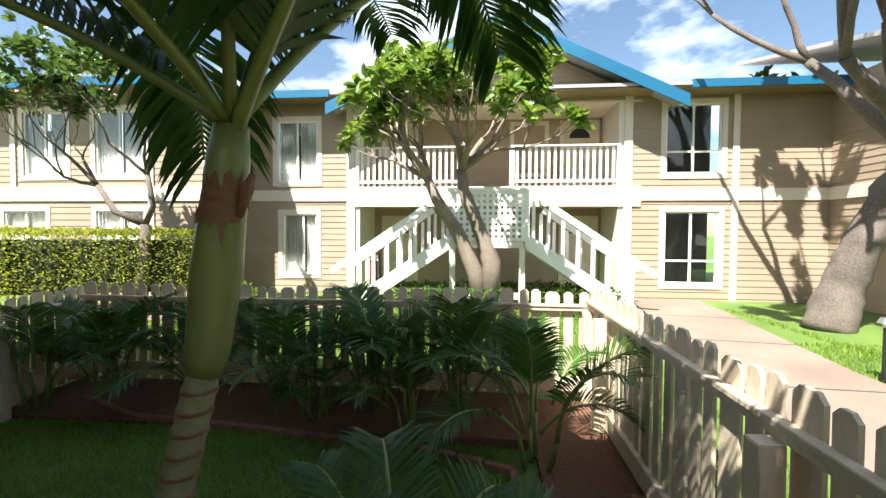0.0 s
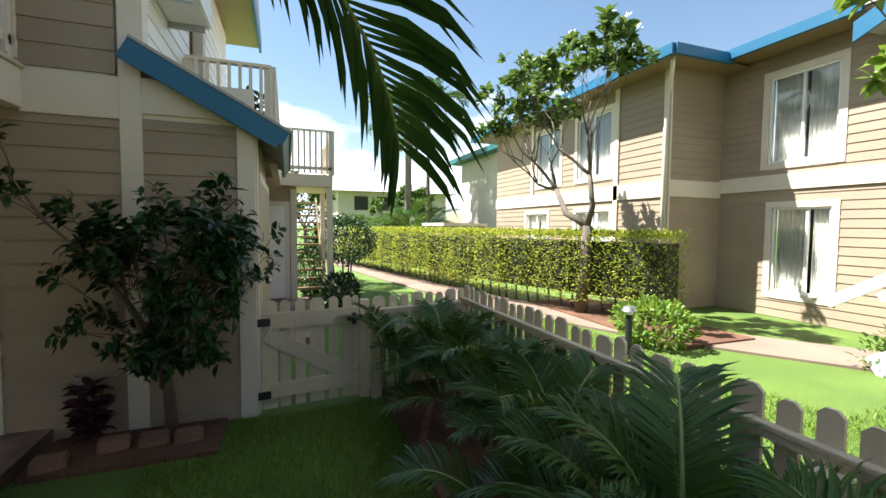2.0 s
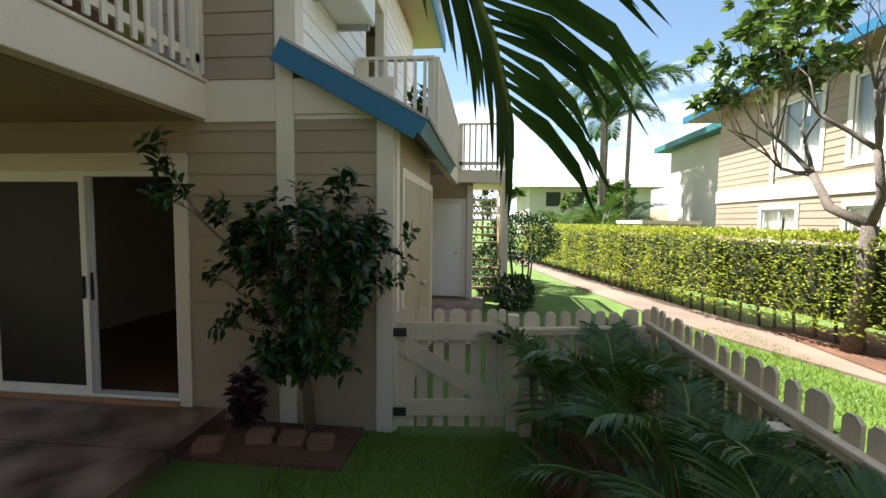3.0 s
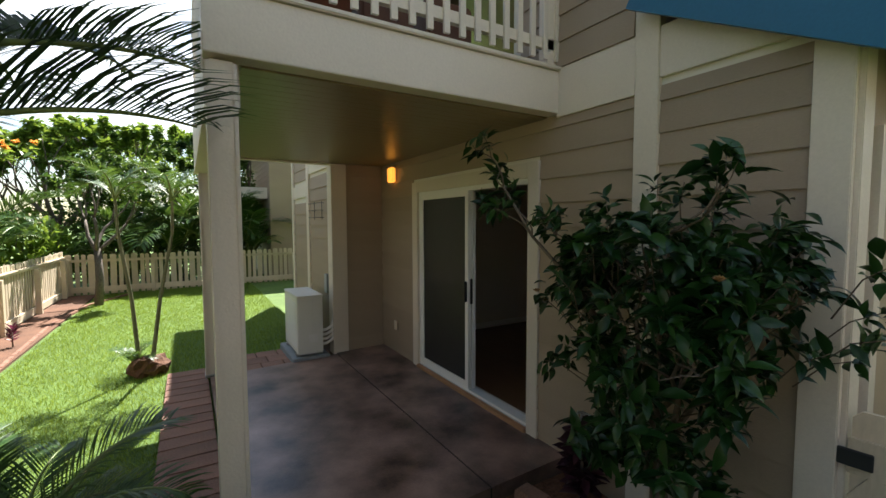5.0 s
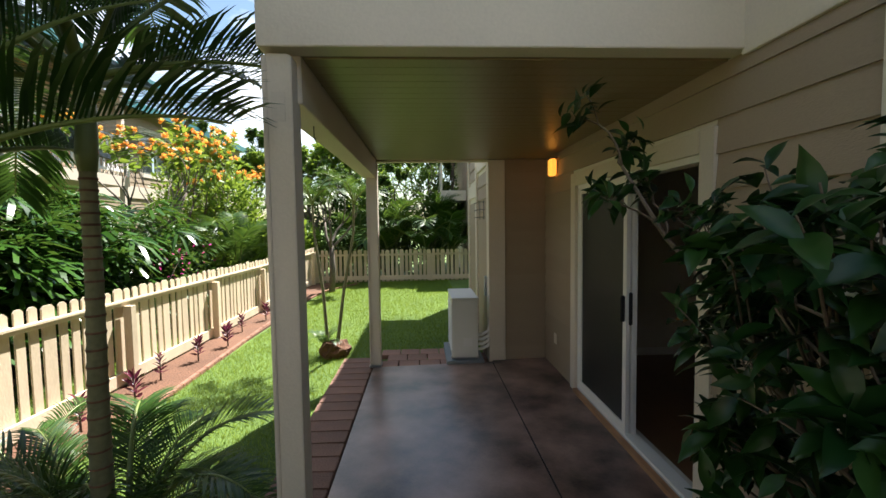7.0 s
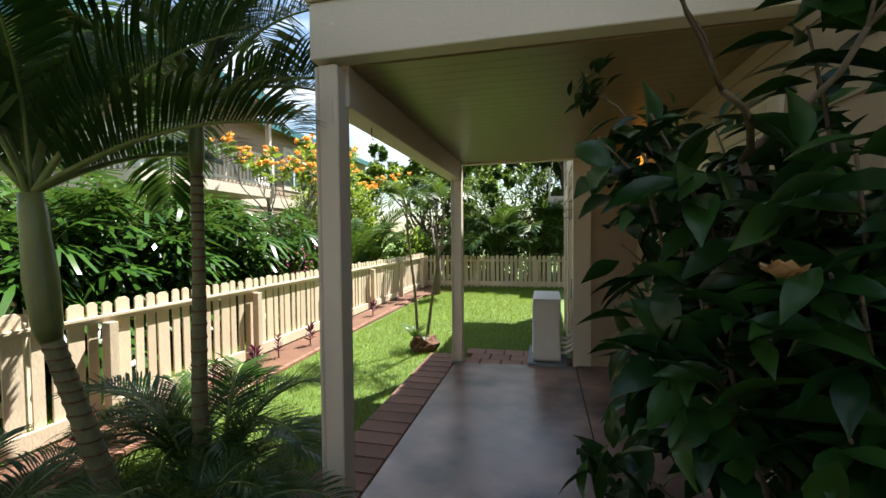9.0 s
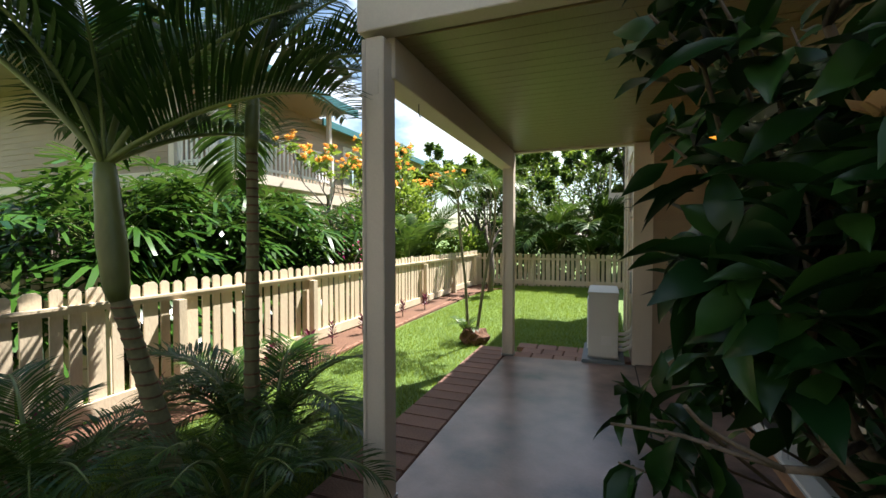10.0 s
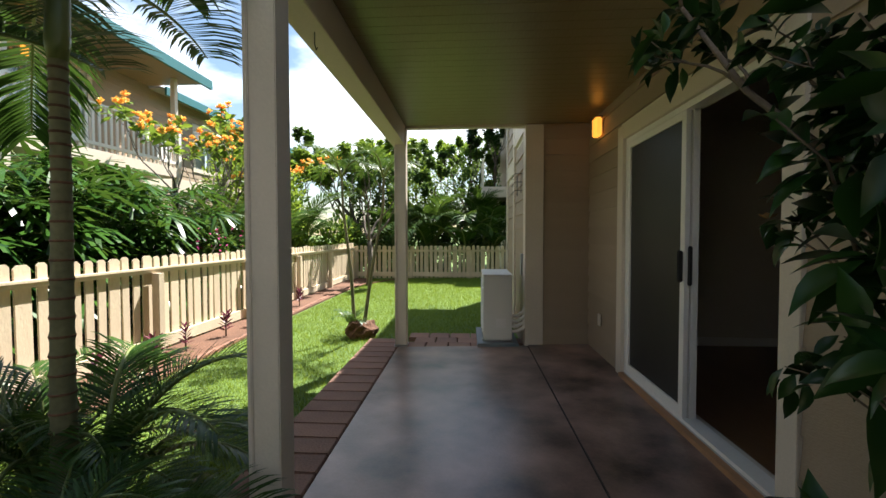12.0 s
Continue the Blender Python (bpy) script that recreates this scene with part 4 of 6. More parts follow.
for x in (-1.45, 0.0):
    boxes("landing_post", [(x - 0.06, x + 0.06, 1.16, 1.28, -1.4, 0.0)], M_TRIM, mid)
boxes("cross_board", [(-1.45, 0.0, 1.2, 1.24, -1.2, -1.06)], M_TRIM, mid)
for i in range(7):
    boxes("upper_tread", [(-1.25, -0.2, -0.17 * (i + 1), -0.17 * i + 0.02, 0.19 * (i + 1) - 0.05, 0.19 * (i + 1))], M_TRIM, mid)
# fire extinguisher box by the stair foot
fe = thing("fire_extinguisher", at(-0.85, 1.2, 0.45), "red fire extinguisher in a dark wall case", "fire extinguisher")
boxes("case", [(-0.14, 0.14, -0.1, 0.02, 0.0, 0.62)], M_DARK, fe)
bm = bmesh.new()
bmesh.ops.create_cone(bm, cap_ends=True, segments=16, radius1=0.075, radius2=0.07, depth=0.36, matrix=Matrix.Translation((0, 0.06, 0.22)))
part("cylinder", bm, M_RED, fe, "red steel cylinder")
boxes("sign", [(-0.12, 0.12, 0.022, 0.026, 0.46, 0.6)], M_TRIM, fe)


# ---------------- plants ----------------
G_PALM = leaf_mat("palm_green", (0.02, 0.055, 0.01), (0.04, 0.1, 0.015), 0.35, 0.22)
G_ARECA = leaf_mat("areca_green", (0.02, 0.06, 0.01), (0.06, 0.12, 0.016), 0.4, 0.28)
G_GLOSS = leaf_mat("glossy_dark_green", (0.007, 0.028, 0.007), (0.026, 0.068, 0.012), 0.3, 0.1)
G_LIGHT = leaf_mat("light_green", (0.07, 0.14, 0.018), (0.16, 0.26, 0.03), 0.45, 0.35)
G_MID = leaf_mat("mid_green", (0.03, 0.08, 0.015), (0.09, 0.16, 0.025), 0.42, 0.3)
G_HEDGE = leaf_mat("hedge_green", (0.13, 0.18, 0.02), (0.36, 0.42, 0.06), 0.45, 0.35)
G_RED = leaf_mat("red_leaf", (0.05, 0.01, 0.016), (0.14, 0.025, 0.04), 0.4, 0.2)
G_ORANGE = leaf_mat("orange_bloom", (0.75, 0.4, 0.05), (0.88, 0.62, 0.13), 0.6, 0.3)
G_WHITE = leaf_mat("white_bloom", (0.8, 0.78, 0.66), (0.85, 0.82, 0.72), 0.6, 0.3)
G_BROWN = leaf_mat("withered_bloom", (0.35, 0.2, 0.08), (0.5, 0.33, 0.15), 0.8, 0.15)
M_TWIG = node_mat("twig_bark", (0.13, 0.095, 0.065), 0.85, 10, 0.3, 0.6, 60, stain=0.3)
M_STALK = node_mat("green_stalk", (0.16, 0.2, 0.05), 0.4, 8, 0.12, 0.1, 40, stain=0.25, stretch=(1, 1, .3))
M_SHAFT = node_mat("crownshaft", (0.14, 0.16, 0.05), 0.4, 10, 0.15, 0.15, 30, stain=0.5, stretch=(1, 1, .4))
M_RING = node_mat("ringed_trunk", (0.17, 0.16, 0.08), 0.75, 10, 0.2, 0.5, 40, stain=0.3)
M_SCAR = node_mat("brown_sheath", (0.15, 0.075, 0.04), 0.85, 14, 0.4, 0.6, 40, stain=0.6)

LEAF = np.array([(0, 0, 0), (-0.23, 0.35, 0.05), (0, 0.36, -0.02), (0.23, 0.35, 0.05), (-0.17, 0.72, 0.02), (0, 0.73, -0.05), (0.17, 0.72, 0.02), (0, 1.0, -0.12)])
LEAF_OVAL = np.array([(s * w, y, z + abs(s) * w * 0.35) for y, w, z in ((0, 0.015, 0), (0.14, 0.09, 0.015), (0.3, 0.175, 0.02), (0.5, 0.2, 0), (0.7, 0.15, -0.05), (0.86, 0.07, -0.11), (1.0, 0.004, -0.19)) for s in (-1, 0, 1)])
LEAF_OVAL_F = [(3 * i + j, 3 * i + j + 1, 3 * i + j + 4, 3 * i + j + 3) for i in range(6) for j in (0, 1)]
LEAF_F = [(0, 2, 1), (0, 3, 2), (1, 2, 5, 4), (2, 3, 6, 5), (4, 5, 7), (5, 6, 7)]


def leaves(name, pos, way, size, mat, parent=None, label="", rng=None, shape=LEAF, faces=LEAF_F, kind="", width=1.0):
    """One mesh of many leaves: each grows from pos along way."""
    rng = rng or np.random.default_rng(1)
    pos, way = np.asarray(pos, float), np.asarray(way, float)
    n = len(pos)
    way = way / np.maximum(np.linalg.norm(way, axis=1, keepdims=True), 1e-6)
    up = np.tile((0.0, 0.0, 1.0), (n, 1)) + rng.normal(0, 0.45, (n, 3))
    side = np.cross(way, up)
    side /= np.maximum(np.linalg.norm(side, axis=1, keepdims=True), 1e-6)
    nrm = np.cross(side, way)
    s = np.broadcast_to(np.asarray(size, float), (n,))[:, None, None]
    v = (shape[None, :, 0:1] * side[:, None, :] * width + shape[None, :, 1:2] * way[:, None, :] + shape[None, :, 2:3] * nrm[:, None, :]) * s + pos[:, None, :]
    k = len(shape)
    fs = [tuple(i + j * k for i in f) for j in range(n) for f in faces]
    me = bpy.data.meshes.new(name)
    me.from_pydata(v.reshape(-1, 3).tolist(), [], fs)
    me.materials.append(mat)
    for p in me.polygons:
        p.use_smooth = True
    ob = new(name, me)
    if parent is not None:
        ob.parent = parent
    return tagged(ob, label, kind=kind)


def frond_mesh(name, length, pairs, leaflet, droop, seed, width=0.035, lift=0.9, mat=None, stalk=0.18, stiff=0.35, vee=0.35):
    """A feather palm frond from the origin along +x, rising then drooping; leaflets folded along the midrib."""
    rng = np.random.default_rng(seed)
    bm = bmesh.new()
    n = 14
    pts = []
    x = z = 0.0
    a = lift
    for i in range(n + 1):
        pts.append(Vector((x, 0, z)))
        a -= droop / n * (0.5 + i / n)
        x += math.cos(a) * length / n
        z += math.sin(a) * length / n
    tube(bm, pts, [0.016 * (1 - 0.85 * i / n) + 0.002 for i in range(n + 1)], 6)
    nst = len(bm.faces)
    for k in range(pairs):
        f = stalk + (1 - stalk) * (k + 0.5) / pairs
        i = min(int(f * n), n - 1)
        p = pts[i].lerp(pts[i + 1], f * n - i)
        t = (pts[i + 1] - pts[i]).normalized()
        upv = Vector((-t.z, 0, t.x))
        ll = leaflet * (0.45 + 0.55 * math.sin(math.pi * min(1, 0.15 + 0.85 * (1 - f) * 1.1))) * (1 if f < 0.9 else 0.8)
        for sgn in (-1, 1):
            fw = 0.55 + 0.5 * f + rng.normal(0, 0.06)
            d = (Vector((0, sgn, 0)) + t * fw + upv * (vee + rng.normal(0, 0.08))).normalized()
            side = d.cross(upv).normalized() * width * 0.5
            L = ll * rng.uniform(0.9, 1.08)
            q0 = p
            q1 = p + d * L * 0.4
            d2 = (d + Vector((0, 0, -stiff))).normalized()
            q2 = q1 + d2 * L * 0.35
            d3 = (d2 + Vector((0, 0, -stiff * 1.6))).normalized()
            q3 = q2 + d3 * L * 0.28
            va, vb = bm.verts.new(q0 - side * 0.35), bm.verts.new(q0 + side * 0.35)
            v1, v2 = bm.verts.new(q1 - side), bm.verts.new(q1 + side)
            v3, v4 = bm.verts.new(q2 - side * 0.8), bm.verts.new(q2 + side * 0.8)
            v5 = bm.verts.new(q3)
            for q in ((va, vb, v2, v1), (v1, v2, v4, v3), (v3, v4, v5)):
                fc = bm.faces.new(q)
                fc.material_index = 1
                fc.smooth = True
    me = bpy.data.meshes.new(name)
    bm.to_mesh(me)
    bm.free()
    me.materials.append(M_STALK)
    me.materials.append(mat or G_PALM)
    return me


FRONDS = [frond_mesh("frond", 2.2, 70, 0.54, 1.75 + 0.25 * i, 11 + i, 0.031, 1.0, None, 0.2, 0.3) for i in range(3)]
FRONDS.append(frond_mesh("frond", 1.15, 58, 0.44, 0.75, 17, 0.02, 0.42, None, 0.16, 0.22, 0.75))
ARECA = [frond_mesh("frond", 0.95, 36, 0.36, 1.3 + 0.3 * i, 31 + i, 0.018, 1.25, G_ARECA, 0.3, 0.25) for i in range(3)]
FINE = [frond_mesh("frond", 0.9, 38, 0.28, 1.5 + 0.3 * i, 51 + i, 0.013, 1.15, G_ARECA, 0.2, 0.2) for i in range(3)]


def add_frond(parent, meshes, k, m, s=1.0):
    ob = new("frond", meshes[k % len(meshes)])
    ob.parent = parent
    ob.matrix_basis = m @ Matrix.Scale(s, 4)
    return ob


def ring_trunk(bm, pts, radii, rings):
    """Trunk with raised leaf-scar rings."""
    P, R = [], []
    n = rings * 4
    for i in range(n + 1):
        f = i / n * (len(pts) - 1)
        j = min(int(f), len(pts) - 2)
        P.append(Vector(pts[j]).lerp(Vector(pts[j + 1]), f - j))
        r = radii[j] + (radii[j + 1] - radii[j]) * (f - j)
        R.append(r * (1.07 if i % 4 == 0 else 0.98))
    tube(bm, P, R, 14)


def feather_palm(base, pts, radii, shaft, fronds, label, meshes=None, scale=1.0, seed=0, rings=18, tilt=(0.0, 0.5)):
    """A palm: ringed trunk, smooth crownshaft, fronds given as (azimuth, lift) in degrees."""
    e = thing("palm_tree", pose(*base), label, "palm")
    bm = bmesh.new()
    ring_trunk(bm, pts, radii, rings)
    part("trunk", bm, M_RING, e, "grey brown ringed trunk")
    bm = bmesh.new()
    for i in range(1, rings):
        f = i / rings * (len(pts) - 1)
        j = min(int(f), len(pts) - 2)
        p, r = Vector(pts[j]).lerp(Vector(pts[j + 1]), f - j), radii[j] + (radii[j + 1] - radii[j]) * (f - j)
        tube(bm, [p - Vector((0, 0, 0.006)), p, p + Vector((0, 0, 0.005))], [r * 1.05, r * 1.1, r * 1.05], 14)
    tagged(part("leaf_scar", bm, M_SCAR, e, "reddish brown leaf scar rings"), kind="stuff")
    bm = bmesh.new()
    tube(bm, [p for p, r in shaft], [r for p, r in shaft], 14)
    part("crownshaft", bm, M_SHAFT, e, "smooth yellow green crownshaft")
    top = Vector(shaft[-1][0])
    for k, (az, lift, *more) in enumerate(fronds):
        add_frond(e, meshes or FRONDS, more[0] if more else k, Matrix.Translation(top + Vector((0, 0, -0.02 * (k % 3)))) @ pose(0, 0, 0, 0, -lift, az), more[1] if more else scale)
    return e, top


# the two palms of the front garden
near, top1 = feather_palm((-3.02, -0.4, -0.18), [(0, 0, 0), (-0.1, -0.05, 0.58), (-0.17, -0.12, 0.98), (-0.215, -0.18, 1.29)], [0.058, 0.05, 0.044, 0.042],
                          [((-0.213, -0.178, 1.27), 0.042), ((-0.22, -0.185, 1.33), 0.056), ((-0.25, -0.185, 1.55), 0.066), ((-0.28, -0.18, 1.76), 0.056), ((-0.29, -0.18, 1.85), 0.054), ((-0.3, -0.18, 1.94), 0.044)],
                          [(20, 11, 3, 1.04), (312, 35, 0, 0.6), (196, 20, 0, 1.05), (85, 10), (118, 18), (262, 20, 0, 0.75), (215, 32, 3, 1.2), (35, 40, 3, 1.1), (150, 30, 3, 1.2)], "young palm with a swollen green crownshaft and torn brown sheath", seed=3)
bm = bmesh.new()
rows = []
for i in range(7):                       # ragged half sheath
    zz = 1.66 + 0.024 * i
    rows.append([bm.verts.new((-0.266 - 0.02 * i / 6 + (0.067 - 0.0015 * i) * math.cos(radians(a)), -0.183 + (0.067 - 0.0015 * i) * math.sin(radians(a)),
                               zz + (0.09 * noise.noise(Vector((a * 0.11, i, 1.0))) if i in (0, 6) else 0.0) + (0.09 * abs(a - 120) / 90 if i == 0 else 0))) for a in range(50, 163, 8)])
for ra, rb in zip(rows, rows[1:]):
    for j in range(len(ra) - 1):
        bm.faces.new((ra[j], ra[j + 1], rb[j + 1], rb[j]))
part("old_sheath", bm, M_SCAR, near, "torn brown leaf sheath")
bm = bmesh.new()
tube(bm, [(-0.33, -0.16, 1.7), (-0.355, -0.155, 1.77), (-0.375, -0.15, 1.81)], [0.01, 0.017, 0.007], 8)
part("old_stub", bm, M_SCAR, near, "broken brown frond stub")
slim, top2 = feather_palm((-3.06, 0.08, -0.16), [(0, 0, 0), (0.0, 0.0, 0.8), (0.02, 0.0, 1.6), (0.02, 0, 2.12)], [0.055, 0.045, 0.036, 0.034],
                          [((0.02, 0, 2.1), 0.036), ((0.02, 0, 2.18), 0.045), ((0.03, 0.0, 2.36), 0.04), ((0.03, 0.0, 2.52), 0.03)],
                          [(24, 0, 3, 0.95), (62, 8, 3, 0.95), (95, 0, 3, 1.05), (45, 38, 3, 0.95), (345, 42, 3, 0.8), (140, -20), (172, -8), (205, -20), (238, -14), (110, 16), (200, 18), (293, -9, 2, 1.55), (150, 8), (250, 14, 0, 0.8)], "slender ringed garden palm beside the patio post", seed=5, rings=30)


def clump(kind, base, n, label, meshes, scale, seed, spread=0.25, height=0.5, lift=(-30, 25), canes=True):
    """A clump of canes with fronds (areca, young palms)."""
    rng = random.Random(seed)
    e = thing(kind, pose(*base), label, "palm")
    for k in range(n):
        az = 360 * k / n + rng.uniform(-25, 25)
        r = rng.uniform(0.02, spread)
        h = rng.uniform(0.35, 1.0) * height
        p = Vector((r * math.cos(radians(az)), r * math.sin(radians(az)), h))
        if canes and k % 2 == 0:
            bm = bmesh.new()
            tube(bm, [(p.x * 0.6, p.y * 0.6, -0.05), (p.x * 0.85, p.y * 0.85, h * 0.6), tuple(p)], [0.018, 0.015, 0.01], 6)
            part("cane", bm, M_STALK, e)
        add_frond(e, meshes, k, Matrix.Translation(p) @ pose(0, 0, 0, 0, rng.uniform(*lift), az), scale * rng.uniform(0.75, 1.1))
    return e


LABA = "bushy areca palm with arching feather fronds"
for i, (x, y, sc, n) in enumerate(((-0.35, -3.35, 0.85, 14), (-1.25, -3.4, 0.8, 14), (-2.1, -3.35, 0.85, 14), (-3.0, -3.25, 0.9, 14), (-3.8, -3.2, 0.85, 14), (-4.35, -2.5, 0.85, 12), (-0.1, -2.9, 0.6, 9), (-2.6, -2.95, 0.62, 10), (-3.4, -2.85, 0.55, 9))):
    tagged(clump("areca_palm", (x, y, -0.1), n, LABA, ARECA, sc * 1.04, 40 + i, 0.22, 0.45), group="palms along the back fence")
for i, (x, y, sc, n) in enumerate(((-3.1, 0.25, 0.8, 14), (-3.5, 0.45, 0.7, 12), (-2.75, -0.35, 0.6, 12), (-3.75, -0.7, 0.75, 12), (-4.1, 0.9, 0.5, 8))):
    clump("young_palm", (x, y, -0.16), n + 4, "young palm clump with fine feather fronds", FINE, sc * 1.2, 70 + i, 0.2, 0.3, (-20, 30))

# twin palm on the lawn with a woody root clump
tw = thing("twin_palm", pose(-2.8, 3.95, -0.13), "pair of thin leaning palms on a dark root clump", "palm")
for sx, hx in ((-1, -0.22), (1, 0.34)):
    bm = bmesh.new()
    ring_trunk(bm, [(sx * 0.06, 0, 0.1), (hx * 0.5, 0.02, 0.9), (hx * 0.95, 0.02, 1.7), (hx, 0.0, 2.15)], [0.026, 0.021, 0.017, 0.014], 16)
    part("trunk", bm, M_RING, tw)
    for k in range(6):
        add_frond(tw, FINE, k, Matrix.Translation((hx, 0, 2.1)) @ pose(0, 0, 0, 0, -12 + 10 * (k % 3), k * 60 + 20), 0.75)
bm = bmesh.new()
bmesh.ops.create_icosphere(bm, subdivisions=3, radius=0.17, matrix=Matrix.Translation((0.03, 0, 0.08)) @ Matrix.Diagonal((1.25, 1, 0.8, 1)))
for v in bm.verts:
    v.co += v.normal * 0.07 * noise.noise(v.co * 14)
part("root_clump", bm, M_SOIL, tw, "dark woody root clump")
for k in range(8):
    add_frond(tw, FINE, k, Matrix.Translation((-0.12, 0.05, 0.1)) @ pose(0, 0, 0, 0, -25 + 8 * (k % 4), k * 45), 0.42)


def branch_tree(e, start, way, length, radius, depth, rng, tips, bm, spread=0.6, bend=0.25, ratio=0.72, up=0.15):
    """Recursive limbs into bm; tips collects (place, direction)."""
    p, d = Vector(start), Vector(way).normalized()
    pts, rad = [p.copy()], [radius]
    for i in range(4):
        d = (d + Vector((rng.uniform(-bend, bend), rng.uniform(-bend, bend), rng.uniform(-bend, bend) + up * 0.3))).normalized()
        p = p + d * length / 4
        pts.append(p.copy())
        rad.append(radius * (1 - 0.35 * (i + 1) / 4))
    tube(bm, pts, rad, 8 if radius > 0.03 else 5)
    if depth == 0:
        tips.append((p, d))
        return
    for k in range(2 if rng.random() < 0.55 else 3):
        nd = (d + Vector((rng.uniform(-spread, spread), rng.uniform(-spread, spread), rng.uniform(-0.2, spread) + up))).normalized()
        branch_tree(e, p, nd, length * ratio * rng.uniform(0.8, 1.2), rad[-1] * 0.75, depth - 1, rng, tips, bm, spread, bend, ratio, up)


def whorl(tips, per, rng, length=0.16, out=0.9):
    """Leaf positions in whorls at branch tips."""
    pos, way = [], []
    for p, d in tips:
        for k in range(per):
            a = rng.uniform(0, 2 * math.pi)
            s = d.orthogonal().normalized()
            t = d.cross(s)
            w = (s * math.cos(a) + t * math.sin(a)) * out + d * rng.uniform(-0.1, 0.8)
            pos.append(p - d * rng.uniform(0, length))
            way.append(w)
    return pos, way


def plumeria(base, trunks, label, leaf, per, size, seed, depth=3, bark=None, flowers=True, spread=0.75, first=0.9, ratio=0.72):
    rng = random.Random(seed)
    e = thing("plumeria_tree", pose(*base), label, "tree")
    tips = []
    bm = bmesh.new()
    for pts, r0, r1, ways in trunks:
        n = len(pts)
        tube(bm, pts, [r0 + (r1 - r0) * i / (n - 1) for i in range(n)], 12)
        for w in ways:
            branch_tree(e, pts[-1], w, first, r1 * 0.8, depth, rng, tips, bm, spread, 0.22, ratio)
    part("trunk", bm, bark or M_BARKP, e, "forked pale grey trunk and limbs")
    pos, way = whorl(tips, per, rng)
    leaves("crown", pos, way, np.random.default_rng(seed).uniform(0.7, 1.15, len(pos)) * size, leaf, e, "long green leaves in whorls", np.random.default_rng(seed))
    if flowers:
        fp = [(p + d * 0.05 + Vector((rng.uniform(-.06, .06), rng.uniform(-.06, .06), rng.uniform(0, .06))), Vector((rng.uniform(-1, 1), rng.uniform(-1, 1), 1))) for p, d in tips[::4] for _ in range(7)]
        leaves("blossom", [p for p, _ in fp], [w for _, w in fp], 0.055, G_WHITE, e, "small white blossoms", np.random.default_rng(seed + 1))
    return e


plumeria((-4.1, -8.5, -0.1), [([(0.15, 0, 0), (0.3, 0.05, 0.8), (0.65, 0.1, 1.6), (1.1, 0.15, 2.3), (1.3, 0.2, 2.75)], 0.2, 0.09, ((0.9, 0.3, 0.7), (0.2, -0.5, 0.9), (1.0, -0.4, 0.3), (0.3, 0.8, 0.6))),
                              ([(0.0, 0, 0), (-0.05, 0.0, 1.0), (0.3, 0.0, 1.9), (0.55, 0.05, 2.5), (0.6, 0.05, 2.95)], 0.24, 0.1, ((-0.9, 0.3, 0.5), (-0.3, -0.6, 0.8), (-0.8, -0.4, 0.9), (0.1, 0.6, 1.0), (-1.0, 0.5, 0.25), (-0.4, 0.9, 0.5)))],
         "spreading plumeria tree with a twin trunk in the courtyard", G_LIGHT, 11, 0.27, 21, 4, spread=0.85, first=0.8, ratio=0.76)
plumeria((2.6, -7.3, -0.1), [([(0.2, 0, 0), (0.1, 0, 0.9), (0.05, 0, 1.75)], 0.12, 0.09, ()),
                             ([(0.05, 0, 1.75), (0.6, 0.1, 2.0), (0.95, 0.1, 2.5)], 0.075, 0.05, ((1.0, 0.2, 0.5), (0.4, 0.3, 0.9), (0.9, -0.5, 0.6))),
                             ([(0.05, 0, 1.75), (-0.2, 0.1, 2.1), (-0.1, 0.1, 2.7)], 0.06, 0.045, ((-0.5, 0.2, 0.8), (0.3, -0.2, 1.0), (0.6, 0.4, 0.9)))],
         "open plumeria tree with crooked limbs behind the hedge", G_MID, 10, 0.22, 22, 4, bark=M_BARK, spread=0.85, first=0.8, ratio=0.78)

# big old trunk by the west path
bt = thing("shade_tree", pose(-10.3, -7.7, -0.12), "old grey tree trunk leaning over the path", "tree")
rng = random.Random(5)
bm = bmesh.new()
tp = [Vector((0.2 * (1 - f) ** 3 - 0.9 * f ** 1.7, 0.3 * f * f, -0.1 + 3.1 * f)) for f in [i / 24 for i in range(25)]]
tube(bm, tp, [(0.27 + 0.12 * (1 - i / 24) ** 3) * rng.uniform(0.92, 1.09) for i in range(25)], 18)
for v in bm.verts:
    v.co += Vector((v.co.x + 0.4, v.co.y, 0)).normalized() * 0.07 * noise.noise(v.co * 3.5)
tips = []
for w in ((0.3, 0.5, 1.0), (0.8, 0.2, 1.0), (-0.4, 0.3, 1.0), (0.5, 0.8, 0.9), (0.7, -0.3, 1.0), (1.0, 0.6, 0.8)):
    branch_tree(bt, (-0.9, 0.3, 2.9), w, 2.5, 0.14, 3, rng, tips, bm, 0.7, 0.2, 0.75)
part("trunk", bm, M_BARK, bt, "thick grey trunk and limbs")
pos, way = whorl(tips, 46, rng, 0.9)
leaves("crown", pos, way, 0.24, G_MID, bt, "dense green crown", np.random.default_rng(6))


